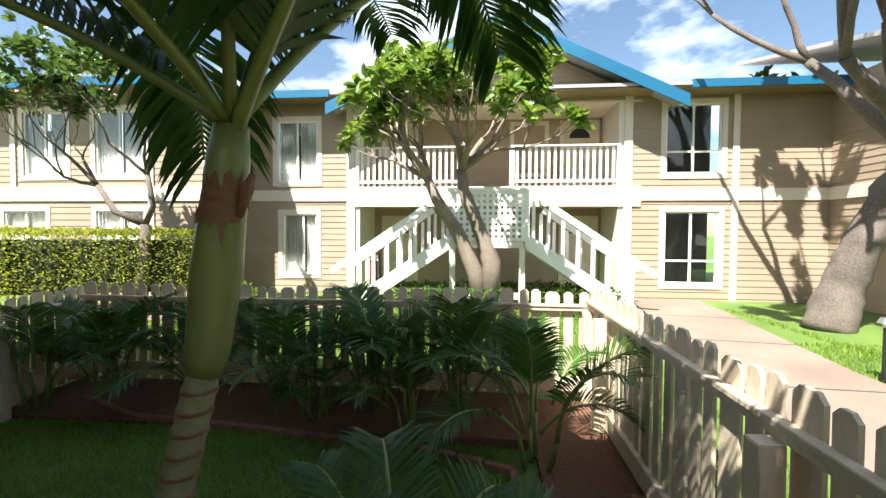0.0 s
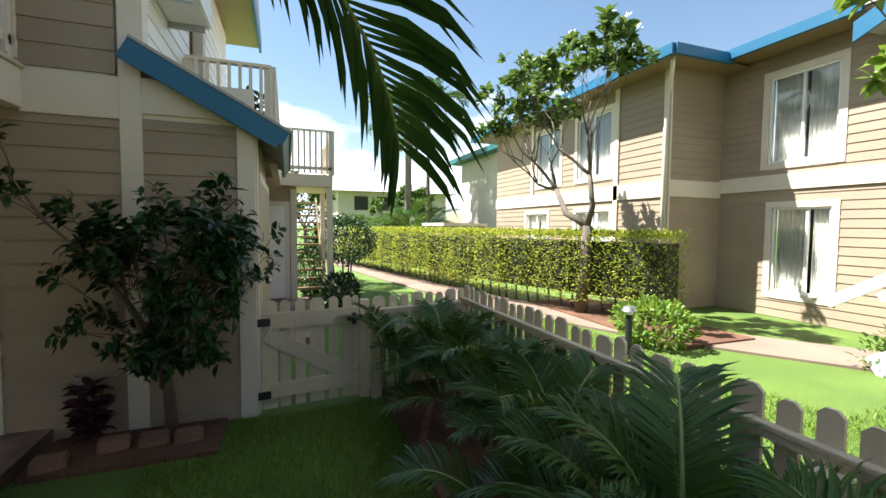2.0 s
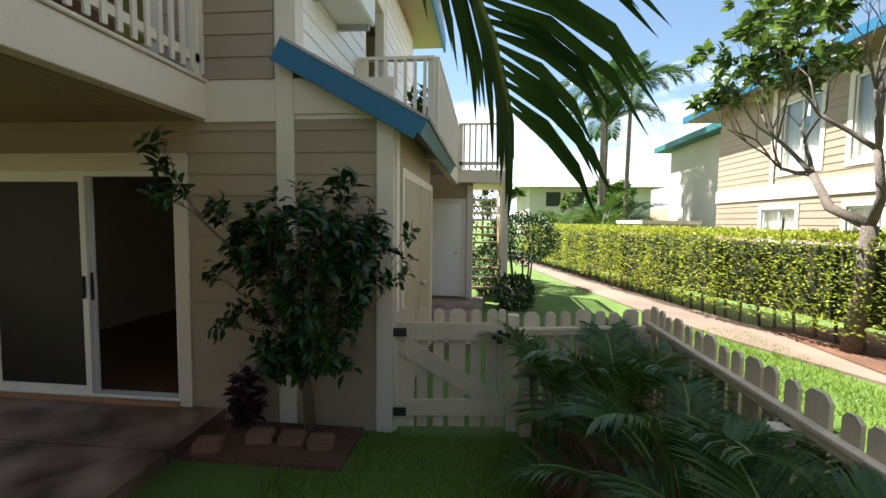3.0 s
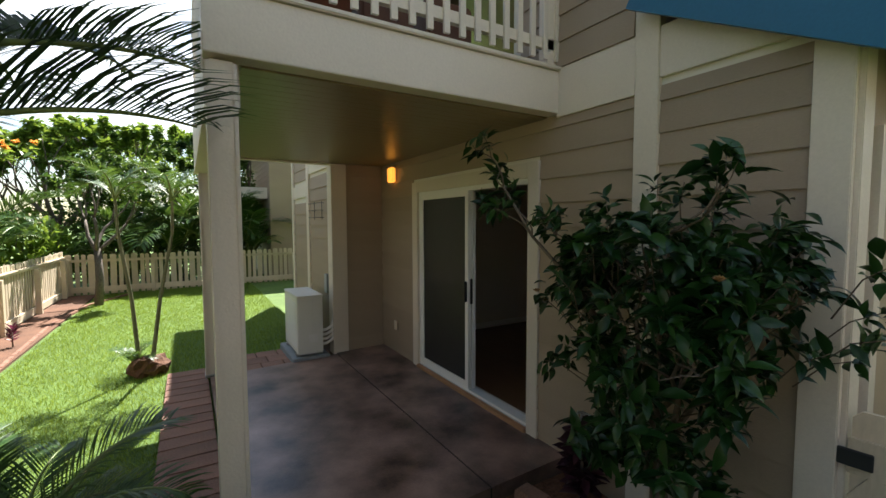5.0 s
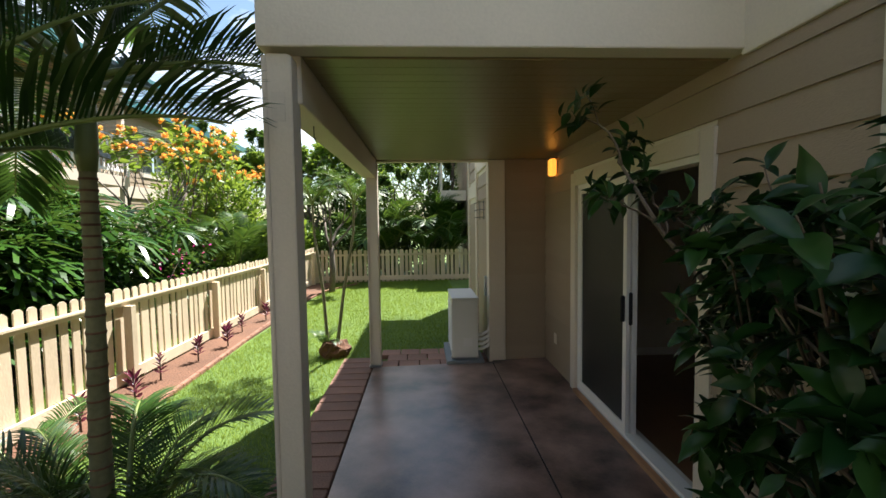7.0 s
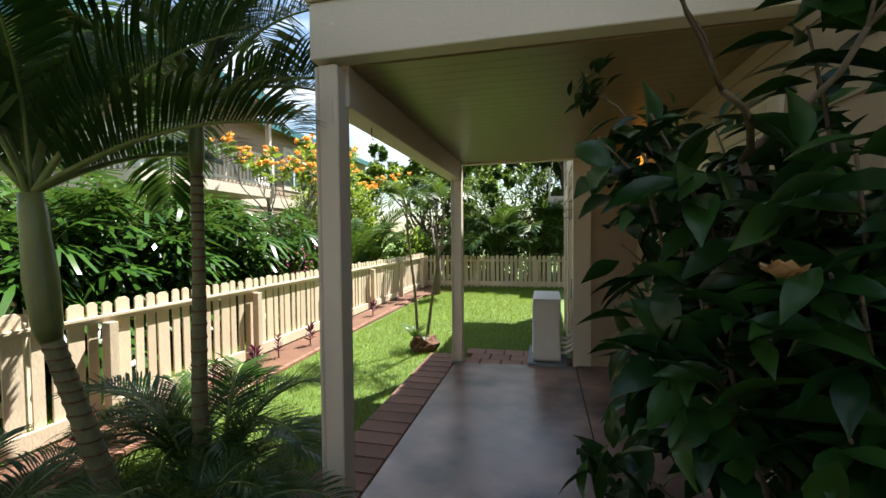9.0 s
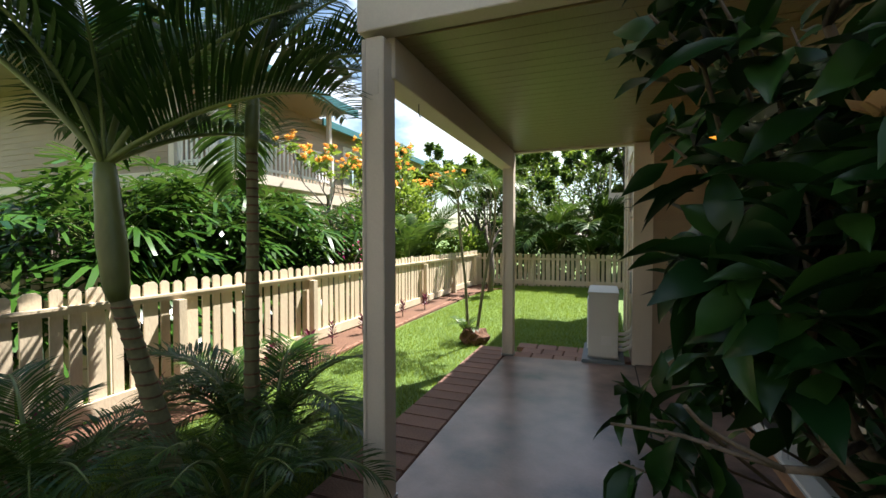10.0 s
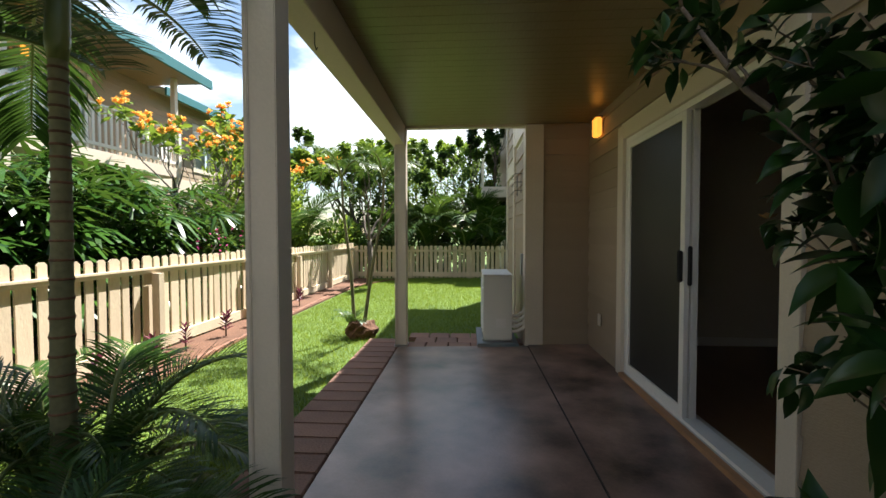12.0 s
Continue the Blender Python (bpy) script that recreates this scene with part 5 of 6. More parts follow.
# gardenia bush trained against the wall
gb = thing("gardenia_bush", pose(-0.22, -0.98, -0.1), "dark glossy gardenia bush with a few white blossoms", "shrub")
rng = random.Random(9)
bm = bmesh.new()
tips = []
tube(bm, [(0, 0.0, -0.05), (0.0, 0.02, 0.35), (-0.02, 0.06, 0.6)], [0.05, 0.042, 0.038], 10)
LOBES = (((-0.25, 0.0, 1.55), (0.42, 0.55, 0.55)), ((-0.52, -0.35, 1.25), (0.28, 0.28, 0.6)), ((-0.14, 0.42, 1.6), (0.2, 0.36, 0.4)),
         ((-0.1, 0.4, 0.95), (0.25, 0.4, 0.3)), ((-0.25, -0.1, 0.75), (0.32, 0.36, 0.25)), ((-0.45, 0.75, 2.0), (0.28, 0.5, 0.15)), ((-0.1, -0.58, 1.5), (0.24, 0.32, 0.36)), ((-0.5, -0.05, 0.98), (0.2, 0.24, 0.3)),
         ((-0.62, -0.5, 1.28), (0.2, 0.2, 0.32)), ((-0.5, -0.3, 1.75), (0.3, 0.3, 0.2)))
for c, h in LOBES:                       # a twisting stem into each lobe of the crown
    s0, c = Vector((-0.02, 0.06, rng.uniform(0.4, 0.62))), Vector(c)
    q = [s0.lerp(c, f) + Vector((rng.uniform(-.05, .05), rng.uniform(-.05, .05), 0.1 * math.sin(f * 3.1))) * (0 < f) for f in (0, .25, .5, .75, 1)]
    tube(bm, q, [0.022, 0.017, 0.013, 0.009, 0.006], 7)
    for k in range(4 if c.z > 1 else 0):
        w = Vector((rng.uniform(-.5, .3), rng.uniform(-1, 1), rng.uniform(-.1, 1)))
        branch_tree(gb, q[3 + k % 2], w, 0.2, 0.006, 1, rng, tips, bm, 0.6, 0.3, 0.8, 0.05)
tagged(part("stem", bm, M_TWIG, gb, "grey brown twisting stems"), kind="stuff")


def in_bush(p):
    """The crown narrows along the wall and stays off it."""
    return (p.x + 0.88) ** 2 + (p.y + 0.86) ** 2 > 0.22 and p.x < 0.16 and p.x > (-0.78 if p.z > 1.75 else -0.82 + 0.3 * max(p.y + 0.45, 0.0)) and -0.95 < p.y < 1.3 and 0.45 < p.z < 2.3


tips = [(p, d) for p, d in tips if in_bush(p)]
bm = bmesh.new()
for k in range(560):                     # twig ends fill an uneven crown
    c, h = LOBES[(0, 0, 0, 1, 1, 2, 3, 4, 0, 6, 2, 7, 6, 7, 8, 8, 9)[k % 17]]
    d = Vector((rng.gauss(0, 1), rng.gauss(0, 1), rng.gauss(0, 1))).normalized() * rng.uniform(0.5, 1.05)
    p = Vector(c) + Vector((d.x * h[0], d.y * h[1], d.z * h[2]))
    if not in_bush(p) or noise.noise(p * 3.4) < 0.0:
        continue
    w = (p - Vector((-0.05, 0.05, 0.9))).normalized()
    tips.append((p, w))
    tube(bm, [p - w * 0.26 + Vector((rng.uniform(-.05, .05), rng.uniform(-.05, .05), -0.05)), p - w * 0.12 + Vector((0, 0, rng.uniform(-.03, .03))), p], [0.0035, 0.003, 0.002], 4)
tagged(part("twig", bm, M_TWIG, gb), kind="stuff")
pos, way = whorl(tips, 12, rng, 0.1, 1.0)
r2 = np.random.default_rng(4)
pos = [p + Vector(r2.normal(0, 0.02, 3)) for p in pos]
keep = [k for k, p in enumerate(pos) if (-0.8 if p.z > 1.75 else -0.84 + 0.3 * max(p.y + 0.45, 0.0)) < p.x < 0.18 and (p.x + 0.88) ** 2 + (p.y + 0.86) ** 2 > 0.2 and p.z > 0.45 - 0.4 * p.x]
pos, way = [pos[k] for k in keep], [way[k] for k in keep]
leaves("foliage", pos, way, r2.uniform(0.06, 0.125, len(pos)), G_GLOSS, gb, "glossy dark green leaves", r2, LEAF_OVAL, LEAF_OVAL_F)
fl = [p + d * 0.05 for p, d in tips if p.z > 1.3][::13][:9]
for k, p in enumerate(fl):
    bm = bmesh.new()
    for ring, (cnt, rr, tilt) in enumerate(((6, 0.03, 0.3), (6, 0.022, 0.7), (4, 0.013, 1.1))):
        for j in range(cnt):
            a = 2 * math.pi * j / cnt + ring * 0.5
            m = Matrix.Translation(p) @ Matrix.Rotation(a, 4, "Z") @ Matrix.Rotation(-tilt, 4, "Y")
            v = [bm.verts.new(m @ Vector(q)) for q in ((0, -0.006, 0), (rr * 0.6, -0.013, 0.004), (rr, 0, 0.008), (rr * 0.6, 0.013, 0.004), (0, 0.006, 0))]
            bm.faces.new(v)
    part("blossom", bm, G_BROWN if k % 2 else G_WHITE, gb, "withered tan blossom" if k % 2 else "white double blossom")

# croton in front of the wall
cr = thing("croton", pose(-0.2, -0.43, -0.08), "low dark purple leaved plant at the wall", "plant")
rng = random.Random(4)
pos = [(rng.uniform(-.03, .03), rng.uniform(-.03, .03), 0.05 + 0.4 * i / 90) for i in range(90)]
way = [(math.cos(i * 2.4) * 1.0, math.sin(i * 2.4), rng.uniform(-.1, .7)) for i in range(90)]
leaves("foliage", pos, way, 0.16, leaf_mat("purple_leaf", (0.03, 0.012, 0.018), (0.08, 0.03, 0.04), 0.3, 0.1), cr)
bm = bmesh.new()
tube(bm, [(0, 0, -0.03), (0, 0, 0.45)], [0.015, 0.008], 6)
part("stem", bm, M_BARK, cr)
# garden tap on the wall
tap = thing("garden_tap", pose(-0.02, -0.31, 0.36), "small metal garden tap on the siding wall", "tap")
bm = bmesh.new()
tube(bm, [(0.02, 0, 0), (-0.05, 0, 0), (-0.085, 0, -0.012), (-0.1, 0, -0.05)], [0.011, 0.012, 0.013, 0.011], 10)
part("spout", bm, M_METAL, tap, "dull metal spout")
bm = bmesh.new()
tube(bm, [(-0.055, 0, 0.0), (-0.055, 0, 0.045)], 0.006, 8)
for k in range(5):
    box(bm, -0.006, 0.006, 0.004, 0.03, -0.005, 0.005, m=Matrix.Translation((-0.055, 0, 0.048)) @ Matrix.Rotation(k * 2 * math.pi / 5, 4, "Z"))
part("handle", bm, M_METAL, tap, "star shaped tap handle")
boxes("wall_plate", [(0.0, 0.012, -0.03, 0.03, -0.03, 0.03)], M_METAL, tap, bevel=0.003)
# wire rack on the wall by the air conditioner
rack = thing("wire_rack", pose(-0.7, 3.92, 1.87), "thin black wire rack on the siding wall", "rack")
for z in (-0.1, 0.0, 0.1):
    bm = bmesh.new()
    tube(bm, [(0.02, -0.25, z), (-0.08, -0.25, z), (-0.08, 0.25, z), (0.02, 0.25, z)], 0.004, 6)
    part("wire", bm, M_BLACK, rack)
for y in (-0.2, 0.2):
    bm = bmesh.new()
    tube(bm, [(-0.004, y, -0.13), (-0.004, y, 0.13)], 0.004, 6)
    part("upright", bm, M_BLACK, rack)
# stepping stones of the wall bed
for x, y in ((-0.33, -0.62), (-0.33, -0.88), (-0.5, -0.3), (-0.36, -1.12)):
    s = boxes("edging_stone", [(-0.07, 0.07, -0.1, 0.1, -0.1, 0.05)], M_PAVER, bevel=0.015)
    s.matrix_basis = pose(x, y, -0.06, 3, 2, 12)
    tagged(s, "brown concrete edging block by the bush", "edging block", "blocks by the bush")


# red cordylines in the fence bed
def cordyline(base, s, seed):
    rng = random.Random(seed)
    e = thing("cordyline", pose(*base), "small red leaved plant in the mulch bed", "plant", "red plants along the fence")
    pos = [(0, 0, 0.08 + 0.22 * i / 24) for i in range(24)]
    way = [(math.cos(i * 2.4 + seed), math.sin(i * 2.4 + seed), 0.5 + i / 24) for i in range(24)]
    leaves("foliage", pos, way, 0.2 * s, G_RED, e, "red purple leaves", np.random.default_rng(seed), width=0.6)
    bm = bmesh.new()
    tube(bm, [(0, 0, -0.03), (0, 0, 0.3)], [0.012, 0.006], 6)
    part("stem", bm, M_BARK, e)


for i, y in enumerate((-1.2, -0.3, 0.5, 1.15, 1.9, 2.5, 3.2, 3.9, 4.6, 5.5, 6.4)):
    cordyline((-4.6 + 0.08 * ((i * 7) % 3 - 1), y, -0.14), 0.5 + 0.1 * (i % 3), i + 1)


# hedge and shrubs as leafy volumes
def leafy(name, cells, count, size, mat, label, category, seed, core=None, stems=(), surface=0.75):
    """Many leaves on the skins of ellipsoids or boxes given as (centre, half sizes, box?), over dark twigs."""
    rng = np.random.default_rng(seed)
    e = thing(name, pose(*cells[0][0][:2], GROUND), label, category)
    ox, oy = cells[0][0][:2]
    vol = np.array([h[0] * h[1] + h[1] * h[2] + h[0] * h[2] for _, h, _ in cells])
    cnt = (count * vol / vol.sum()).astype(int)
    P, W = [], []
    for (c, h, isbox), n in zip(cells, cnt):
        c, h = np.array(c) - (ox, oy, GROUND), np.array(h)
        d = rng.normal(0, 1, (n, 3))
        d /= np.linalg.norm(d, axis=1, keepdims=True)
        if isbox:
            d = d / np.abs(d).max(axis=1, keepdims=True)
        r = 1 - (1 - surface) * rng.random((n, 1)) ** 1.0
        bump = 1 + 0.12 * np.sin(d[:, :1] * 7 + seed) * np.cos(d[:, 1:2] * 6) if not isbox else 1 + 0.03 * rng.normal(0, 1, (n, 1))
        P.append(c + d * h * r * bump)
        W.append(d * (h / h.max())[None, :] ** -0.3 * 0.8 + rng.normal(0, 0.6, (n, 3)) + (0, 0, 0.3))
    P, W = np.concatenate(P), np.concatenate(W)
    leaves("foliage", P, W, rng.uniform(0.7, 1.2, len(P)) * size, mat, e, "", rng)
    bm = bmesh.new()
    for (c, h, isbox) in cells:
        c = Vector(c) - Vector((ox, oy, GROUND))
        for k in range(5):
            a = rng.uniform(0, 6.28)
            tube(bm, [(c.x + h[0] * 0.3 * math.cos(a), c.y + h[1] * 0.3 * math.sin(a), -0.1),
                      (c.x + h[0] * 0.5 * math.cos(a), c.y + h[1] * 0.5 * math.sin(a), c.z - h[2] * 0.3),
                      (c.x + h[0] * 0.7 * math.cos(a + 0.6), c.y + h[1] * 0.7 * math.sin(a + 0.6), c.z + h[2] * 0.5)], [0.03, 0.02, 0.008], 6)
    tagged(part("stem", bm, M_BARK, e), kind="stuff")
    return e


def hedge(pts, width, z0, z1, per_m, size, label, seed):
    for i, (a, b) in enumerate(zip(pts, pts[1:])):
        a, b = Vector((*a, 0)), Vector((*b, 0))
        L = (b - a).length
        rng = np.random.default_rng(seed + i)
        e = thing("hedge", Matrix.Translation((a.x, a.y, GROUND)) @ Matrix.Rotation(math.atan2(b.y - a.y, b.x - a.x), 4, "Z"), label, "hedge", "clipped hedge along the path")
        n = int(per_m * L)
        f = rng.random(n)
        face = rng.choice(4, n, p=(0.36, 0.3, 0.3, 0.04))
        x = rng.uniform(-0.05, L + 0.05, n)
        y = np.where(face == 0, rng.uniform(-1, 1, n), np.where(face == 1, -1, 1)) * width / 2
        z = np.where(face == 0, z1, rng.uniform(z0, z1, n))
        x = np.where(face == 3, L if i == len(pts) - 2 else -0.02, x)
        y = np.where(face == 3, rng.uniform(-1, 1, n) * width / 2, y)
        P = np.stack([x, y, z], 1) + rng.normal(0, 0.035, (n, 3))
        P[:, 1] += 0.04 * np.sin(P[:, 0] * 5)
        W = np.stack([rng.normal(0, 0.6, n), y / width * 2 + rng.normal(0, 0.5, n), np.where(face == 0, 1.0, 0.4) + rng.normal(0, 0.4, n)], 1)
        leaves("foliage", P, W, rng.uniform(0.7, 1.2, n) * size, G_HEDGE, e, "", rng)
        # solid dark block: the shade deep between the leaves, put into its colour
        boxes("inner_growth", [(0.03, L - 0.03, -width / 2 + 0.16, width / 2 - 0.16, z0 + 0.12, z1 - 0.14)], node_mat("hedge_inner_shade", (0.03, 0.035, 0.015), 0.9, 20, 0.5, 1.0, 30), e, "dark block standing for the shaded inside of the hedge")
        bm = bmesh.new()
        k = 0.1
        while k < L:
            tube(bm, [(k, 0.05 * math.sin(k * 9), -0.05), (k + 0.05, 0, z0 + 0.2)], [0.025, 0.02], 6)
            k += 0.3
        tagged(part("stem", bm, M_BARK, e), kind="stuff")


hedge([(1.5, -8.25), (3.2, -7.55), (4.9, -6.9), (8.0, -6.1), (12.0, -5.2), (16.0, -4.4)], 0.95, 0.3, 1.6, 2900, 0.07, "clipped yellow green hedge with bare stems below", 3)
leafy("round_shrub", [((8.3, -3.35, 1.2), (0.95, 0.9, 0.68), False)], 4000, 0.09, G_GLOSS, "dark clipped shrub by the stair", "shrub", 8)
leafy("dark_shrub", [((7.2, -2.35, 0.45), (1.2, 0.36, 0.6), False), ((9.9, -2.3, 1.2), (0.6, 0.9, 1.3), False), ((10.6, -0.6, 1.5), (0.7, 1.4, 1.6), False)], 5500, 0.11, G_GLOSS, "dark shrubs under and behind the stair", "shrub", 10)
leafy("low_shrub", [((5.3, -2.95, 0.2), (0.7, 0.4, 0.35), False)], 1500, 0.09, G_GLOSS, "low dark shrub beside the stair", "shrub", 11)
leafy("low_shrub", [((0.7, -7.0, 0.2), (0.6, 0.5, 0.32), False)], 1200, 0.1, G_LIGHT, "small bright green shrub by the mulch bed", "shrub", 12)
for i, (x, y, w) in enumerate(((-2.2, -9.0, 1.2), (-4.6, -9.4, 1.6), (-5.9, -8.7, 0.9), (-3.6, -8.0, 0.9))):
    leafy("groundcover", [((x, y, 0.1), (w, 0.55, 0.25), True)], 2200, 0.08, G_MID, "low clipped green groundcover under the tree", "shrub", 14 + i)

# bollard path lights
for x, y in ((0.3, -6.13), (-8.5, -4.7)):
    e = thing("bollard_light", pose(x, y, GROUND), "dark metal bollard light with a flat cap", "lamp", "path lights")
    bm = bmesh.new()
    bmesh.ops.create_cone(bm, cap_ends=True, segments=20, radius1=0.045, radius2=0.045, depth=0.6, matrix=Matrix.Translation((0, 0, 0.3)))
    part("pole", bm, M_BLACK, e)
    bm = bmesh.new()
    bmesh.ops.create_cone(bm, cap_ends=True, segments=20, radius1=0.1, radius2=0.07, depth=0.06, matrix=Matrix.Translation((0, 0, 0.66)))
    part("cap", bm, M_METAL, e)
    bm = bmesh.new()
    bmesh.ops.create_cone(bm, cap_ends=True, segments=20, radius1=0.05, radius2=0.05, depth=0.05, matrix=Matrix.Translation((0, 0, 0.61)))
    part("lens", bm, M_WHITE, e)


# ---------------- beyond the west fence ----------------
def fan_mesh(seed, n=9, length=0.44):
    """A fan leaf on a thin stalk along +x."""
    rng = np.random.default_rng(seed)
    bm = bmesh.new()
    tube(bm, [(0, 0, 0), (0.2, 0, 0.12), (0.4, 0, 0.16)], [0.006, 0.005, 0.004], 5)
    for k in range(n):
        a = radians(-105 + 210 * k / (n - 1)) + rng.normal(0, 0.05)
        d = Vector((math.cos(a), math.sin(a), -0.1 + rng.normal(0, 0.1)))
        s = Vector((-math.sin(a), math.cos(a), 0)) * 0.027
        o = Vector((0.4, 0, 0.16))
        L = length * rng.uniform(0.85, 1.1)
        v = [bm.verts.new(p) for p in (o - s * .3, o + s * .3, o + d * L * .5 - s, o + d * L * .5 + s, o + d * L * .9 + Vector((0, 0, -0.06 * L / .3)) - s * .7, o + d * L * .9 + Vector((0, 0, -0.06 * L / .3)) + s * .7)]
        for q in ((0, 1, 3, 2), (2, 3, 5, 4)):
            f = bm.faces.new([v[i] for i in q])
            f.material_index = 1
            f.smooth = True
    me = bpy.data.meshes.new("fan_leaf")
    bm.to_mesh(me)
    bm.free()
    me.materials.append(M_STALK)
    me.materials.append(G_FAN)
    return me


G_FAN = leaf_mat("fan_palm_green", (0.012, 0.045, 0.008), (0.05, 0.12, 0.016), 0.24, 0.22)
FANS = [fan_mesh(100 + i) for i in range(4)]


def lady_palm(base, n, height, spread, seed):
    rng = random.Random(seed)
    e = thing("lady_palm", pose(*base), "dense lady palm with dark green fan leaves", "palm", "fan palms beyond the fence")
    bm = bmesh.new()
    for k in range(7):
        a = rng.uniform(0, 6.28)
        r = spread * rng.uniform(0.1, 0.7)
        tube(bm, [(r * math.cos(a) * .6, r * math.sin(a) * .6, -0.1), (r * math.cos(a), r * math.sin(a), height * 0.8)], [0.018, 0.014], 6)
    tagged(part("cane", bm, M_BARK, e), kind="stuff")
    for k in range(n):
        a = rng.uniform(0, 6.28)
        r = spread * math.sqrt(rng.random())
        z = height * rng.uniform(0.15, 1.0) * (1 - 0.25 * (r / spread) ** 2)
        ob = new("fan_leaf", FANS[k % 4])
        ob.parent = e
        ob.matrix_basis = Matrix.Translation((r * math.cos(a), r * math.sin(a), z)) @ pose(0, 0, 0, rng.uniform(-25, 25), rng.uniform(-35, 30), math.degrees(a) + rng.uniform(-50, 50)) @ Matrix.Scale(rng.uniform(0.85, 1.25), 4)
    return e


for i, (x, y, h, sp) in enumerate(((-6.9, 0.9, 2.1, 0.8), (-7.0, 2.2, 2.4, 0.9), (-7.1, 3.5, 2.5, 0.9), (-7.2, 4.8, 2.3, 0.85), (-8.2, 1.4, 2.0, 0.9), (-8.3, 0.0, 1.8, 0.9), (-8.4, 3.0, 2.6, 0.9), (-6.55, 1.5, 2.1, 0.5), (-6.6, 2.8, 2.1, 0.5), (-6.65, 4.1, 2.2, 0.5), (-7.0, 6.0, 2.2, 0.8), (-8.2, 4.6, 2.5, 0.9))):
    lady_palm((x, y, GROUND), 115, h, sp, 200 + i)
for i, (x, y, h) in enumerate(((-7.6, 0.4, 1.0), (-7.7, 2.0, 1.15), (-7.8, 3.6, 1.2), (-9.0, 1.0, 1.1), (-9.0, 3.2, 1.3))):
    leafy("dark_shrub", [((x, y, h * 0.8), (0.9, 0.95, h), False)], 2600, 0.13, G_GLOSS, "dark dense shrub behind the fan palms", "shrub", 260 + i, surface=0.4)
SHR = "dense green flowering shrub beyond the fence"
for i, (x, y, hx, hz, m, sz) in enumerate(((-6.4, 5.9, 0.8, 0.85, G_MID, 0.12), (-6.3, 7.2, 0.8, 0.8, G_LIGHT, 0.16), (-6.1, 8.5, 0.8, 0.9, G_LIGHT, 0.2), (-5.8, 12.8, 0.9, 1.0, G_LIGHT, 0.22), (-4.2, 13.2, 0.9, 0.95, G_MID, 0.16), (-2.8, 13.1, 0.9, 0.9, G_MID, 0.12), (-1.5, 13.0, 0.8, 0.9, G_MID, 0.12), (-8.0, 5.6, 1.0, 1.0, G_GLOSS, 0.12), (-7.8, 8.0, 1.0, 1.1, G_MID, 0.14), (-6.2, 4.2, 0.5, 0.6, G_GLOSS, 0.12))):
    leafy("garden_shrub", [((x, y, hz * 0.85), (hx, hx, hz), False), ((x + 0.3, y + 0.4, hz * 0.7), (hx * 0.7, hx * 0.7, hz * 0.7), False)], 1800, sz, m, SHR, "shrub", 300 + i, surface=0.5)
for i, (c, h, m, sz) in enumerate((((-3.2, 14.4, 2.3), (1.2, 0.8, 1.7), G_LIGHT, 0.15), ((-5.0, 15.0, 2.4), (1.4, 0.9, 1.9), G_MID, 0.16), ((-1.2, 14.8, 2.6), (1.2, 0.8, 2.1), G_MID, 0.15), ((-6.7, 9.9, 1.8), (0.9, 0.9, 1.5), G_LIGHT, 0.15), ((-8.6, 11.5, 2.0), (1.2, 1.2, 1.8), G_LIGHT, 0.16))):
    leafy("tall_shrub", [(c, h, False), ((c[0] + 0.5, c[1] - 0.3, c[2] * 0.7), (h[0] * 0.7, h[1] * 0.8, h[2] * 0.7), False)], 4200, sz, m, "tall dense green shrub behind the end fence", "shrub", 330 + i, surface=0.45)
pinkm = leaf_mat("pink_bloom", (0.6, 0.04, 0.15), (0.75, 0.1, 0.3), 0.6, 0.3)
pk = thing("pink_flowers", pose(-5.75, 5.9, 0.9), "pink blossoms on the shrub", "flowers")
rng = random.Random(8)
leaves("petals", [(rng.uniform(-.3, .2), rng.uniform(-.9, .9), rng.uniform(-.2, .5)) for _ in range(60)], [(rng.uniform(-1, 1), rng.uniform(-1, 1), rng.uniform(-.2, 1)) for _ in range(60)], 0.06, pinkm, pk, kind="stuff")


def leafy_tree(name, base, height, spread, leaf, per, size, label, seed, trunk=0.07, bloom=None, bark=None, depth=3):
    rng = random.Random(seed)
    e = thing(name, pose(*base), label, "tree")
    bm = bmesh.new()
    tips = []
    h0 = height * 0.4
    tube(bm, [(0, 0, -0.1), (0.05, 0.02, h0 * 0.5), (0.02, 0.05, h0)], [trunk, trunk * 0.85, trunk * 0.75], 10)
    for k in range(4):
        a = k * 1.57 + rng.uniform(-.4, .4)
        branch_tree(e, (0.02, 0.05, h0 * rng.uniform(0.8, 1.0)), (math.cos(a) * spread, math.sin(a) * spread, 1.0), height * 0.27, trunk * 0.5, depth, rng, tips, bm, 0.75, 0.25, 0.74)
    part("trunk", bm, bark or M_BARK, e, "branching brown trunk")
    pos, way = whorl(tips, per, rng, 0.35)
    leaves("crown", pos, way, np.random.default_rng(seed).uniform(0.7, 1.2, len(pos)) * size, leaf, e, "uneven leafy crown", np.random.default_rng(seed))
    if bloom:
        top = [(p, d) for p, d in tips if p.z > height * 0.62]
        pos, way = whorl(top, 26, rng, 0.06, 0.8)
        leaves("bloom", [p + Vector((0, 0, 0.1)) for p in pos], way, 0.085, bloom, e, "clusters of orange yellow flowers", np.random.default_rng(seed + 1))
    return e


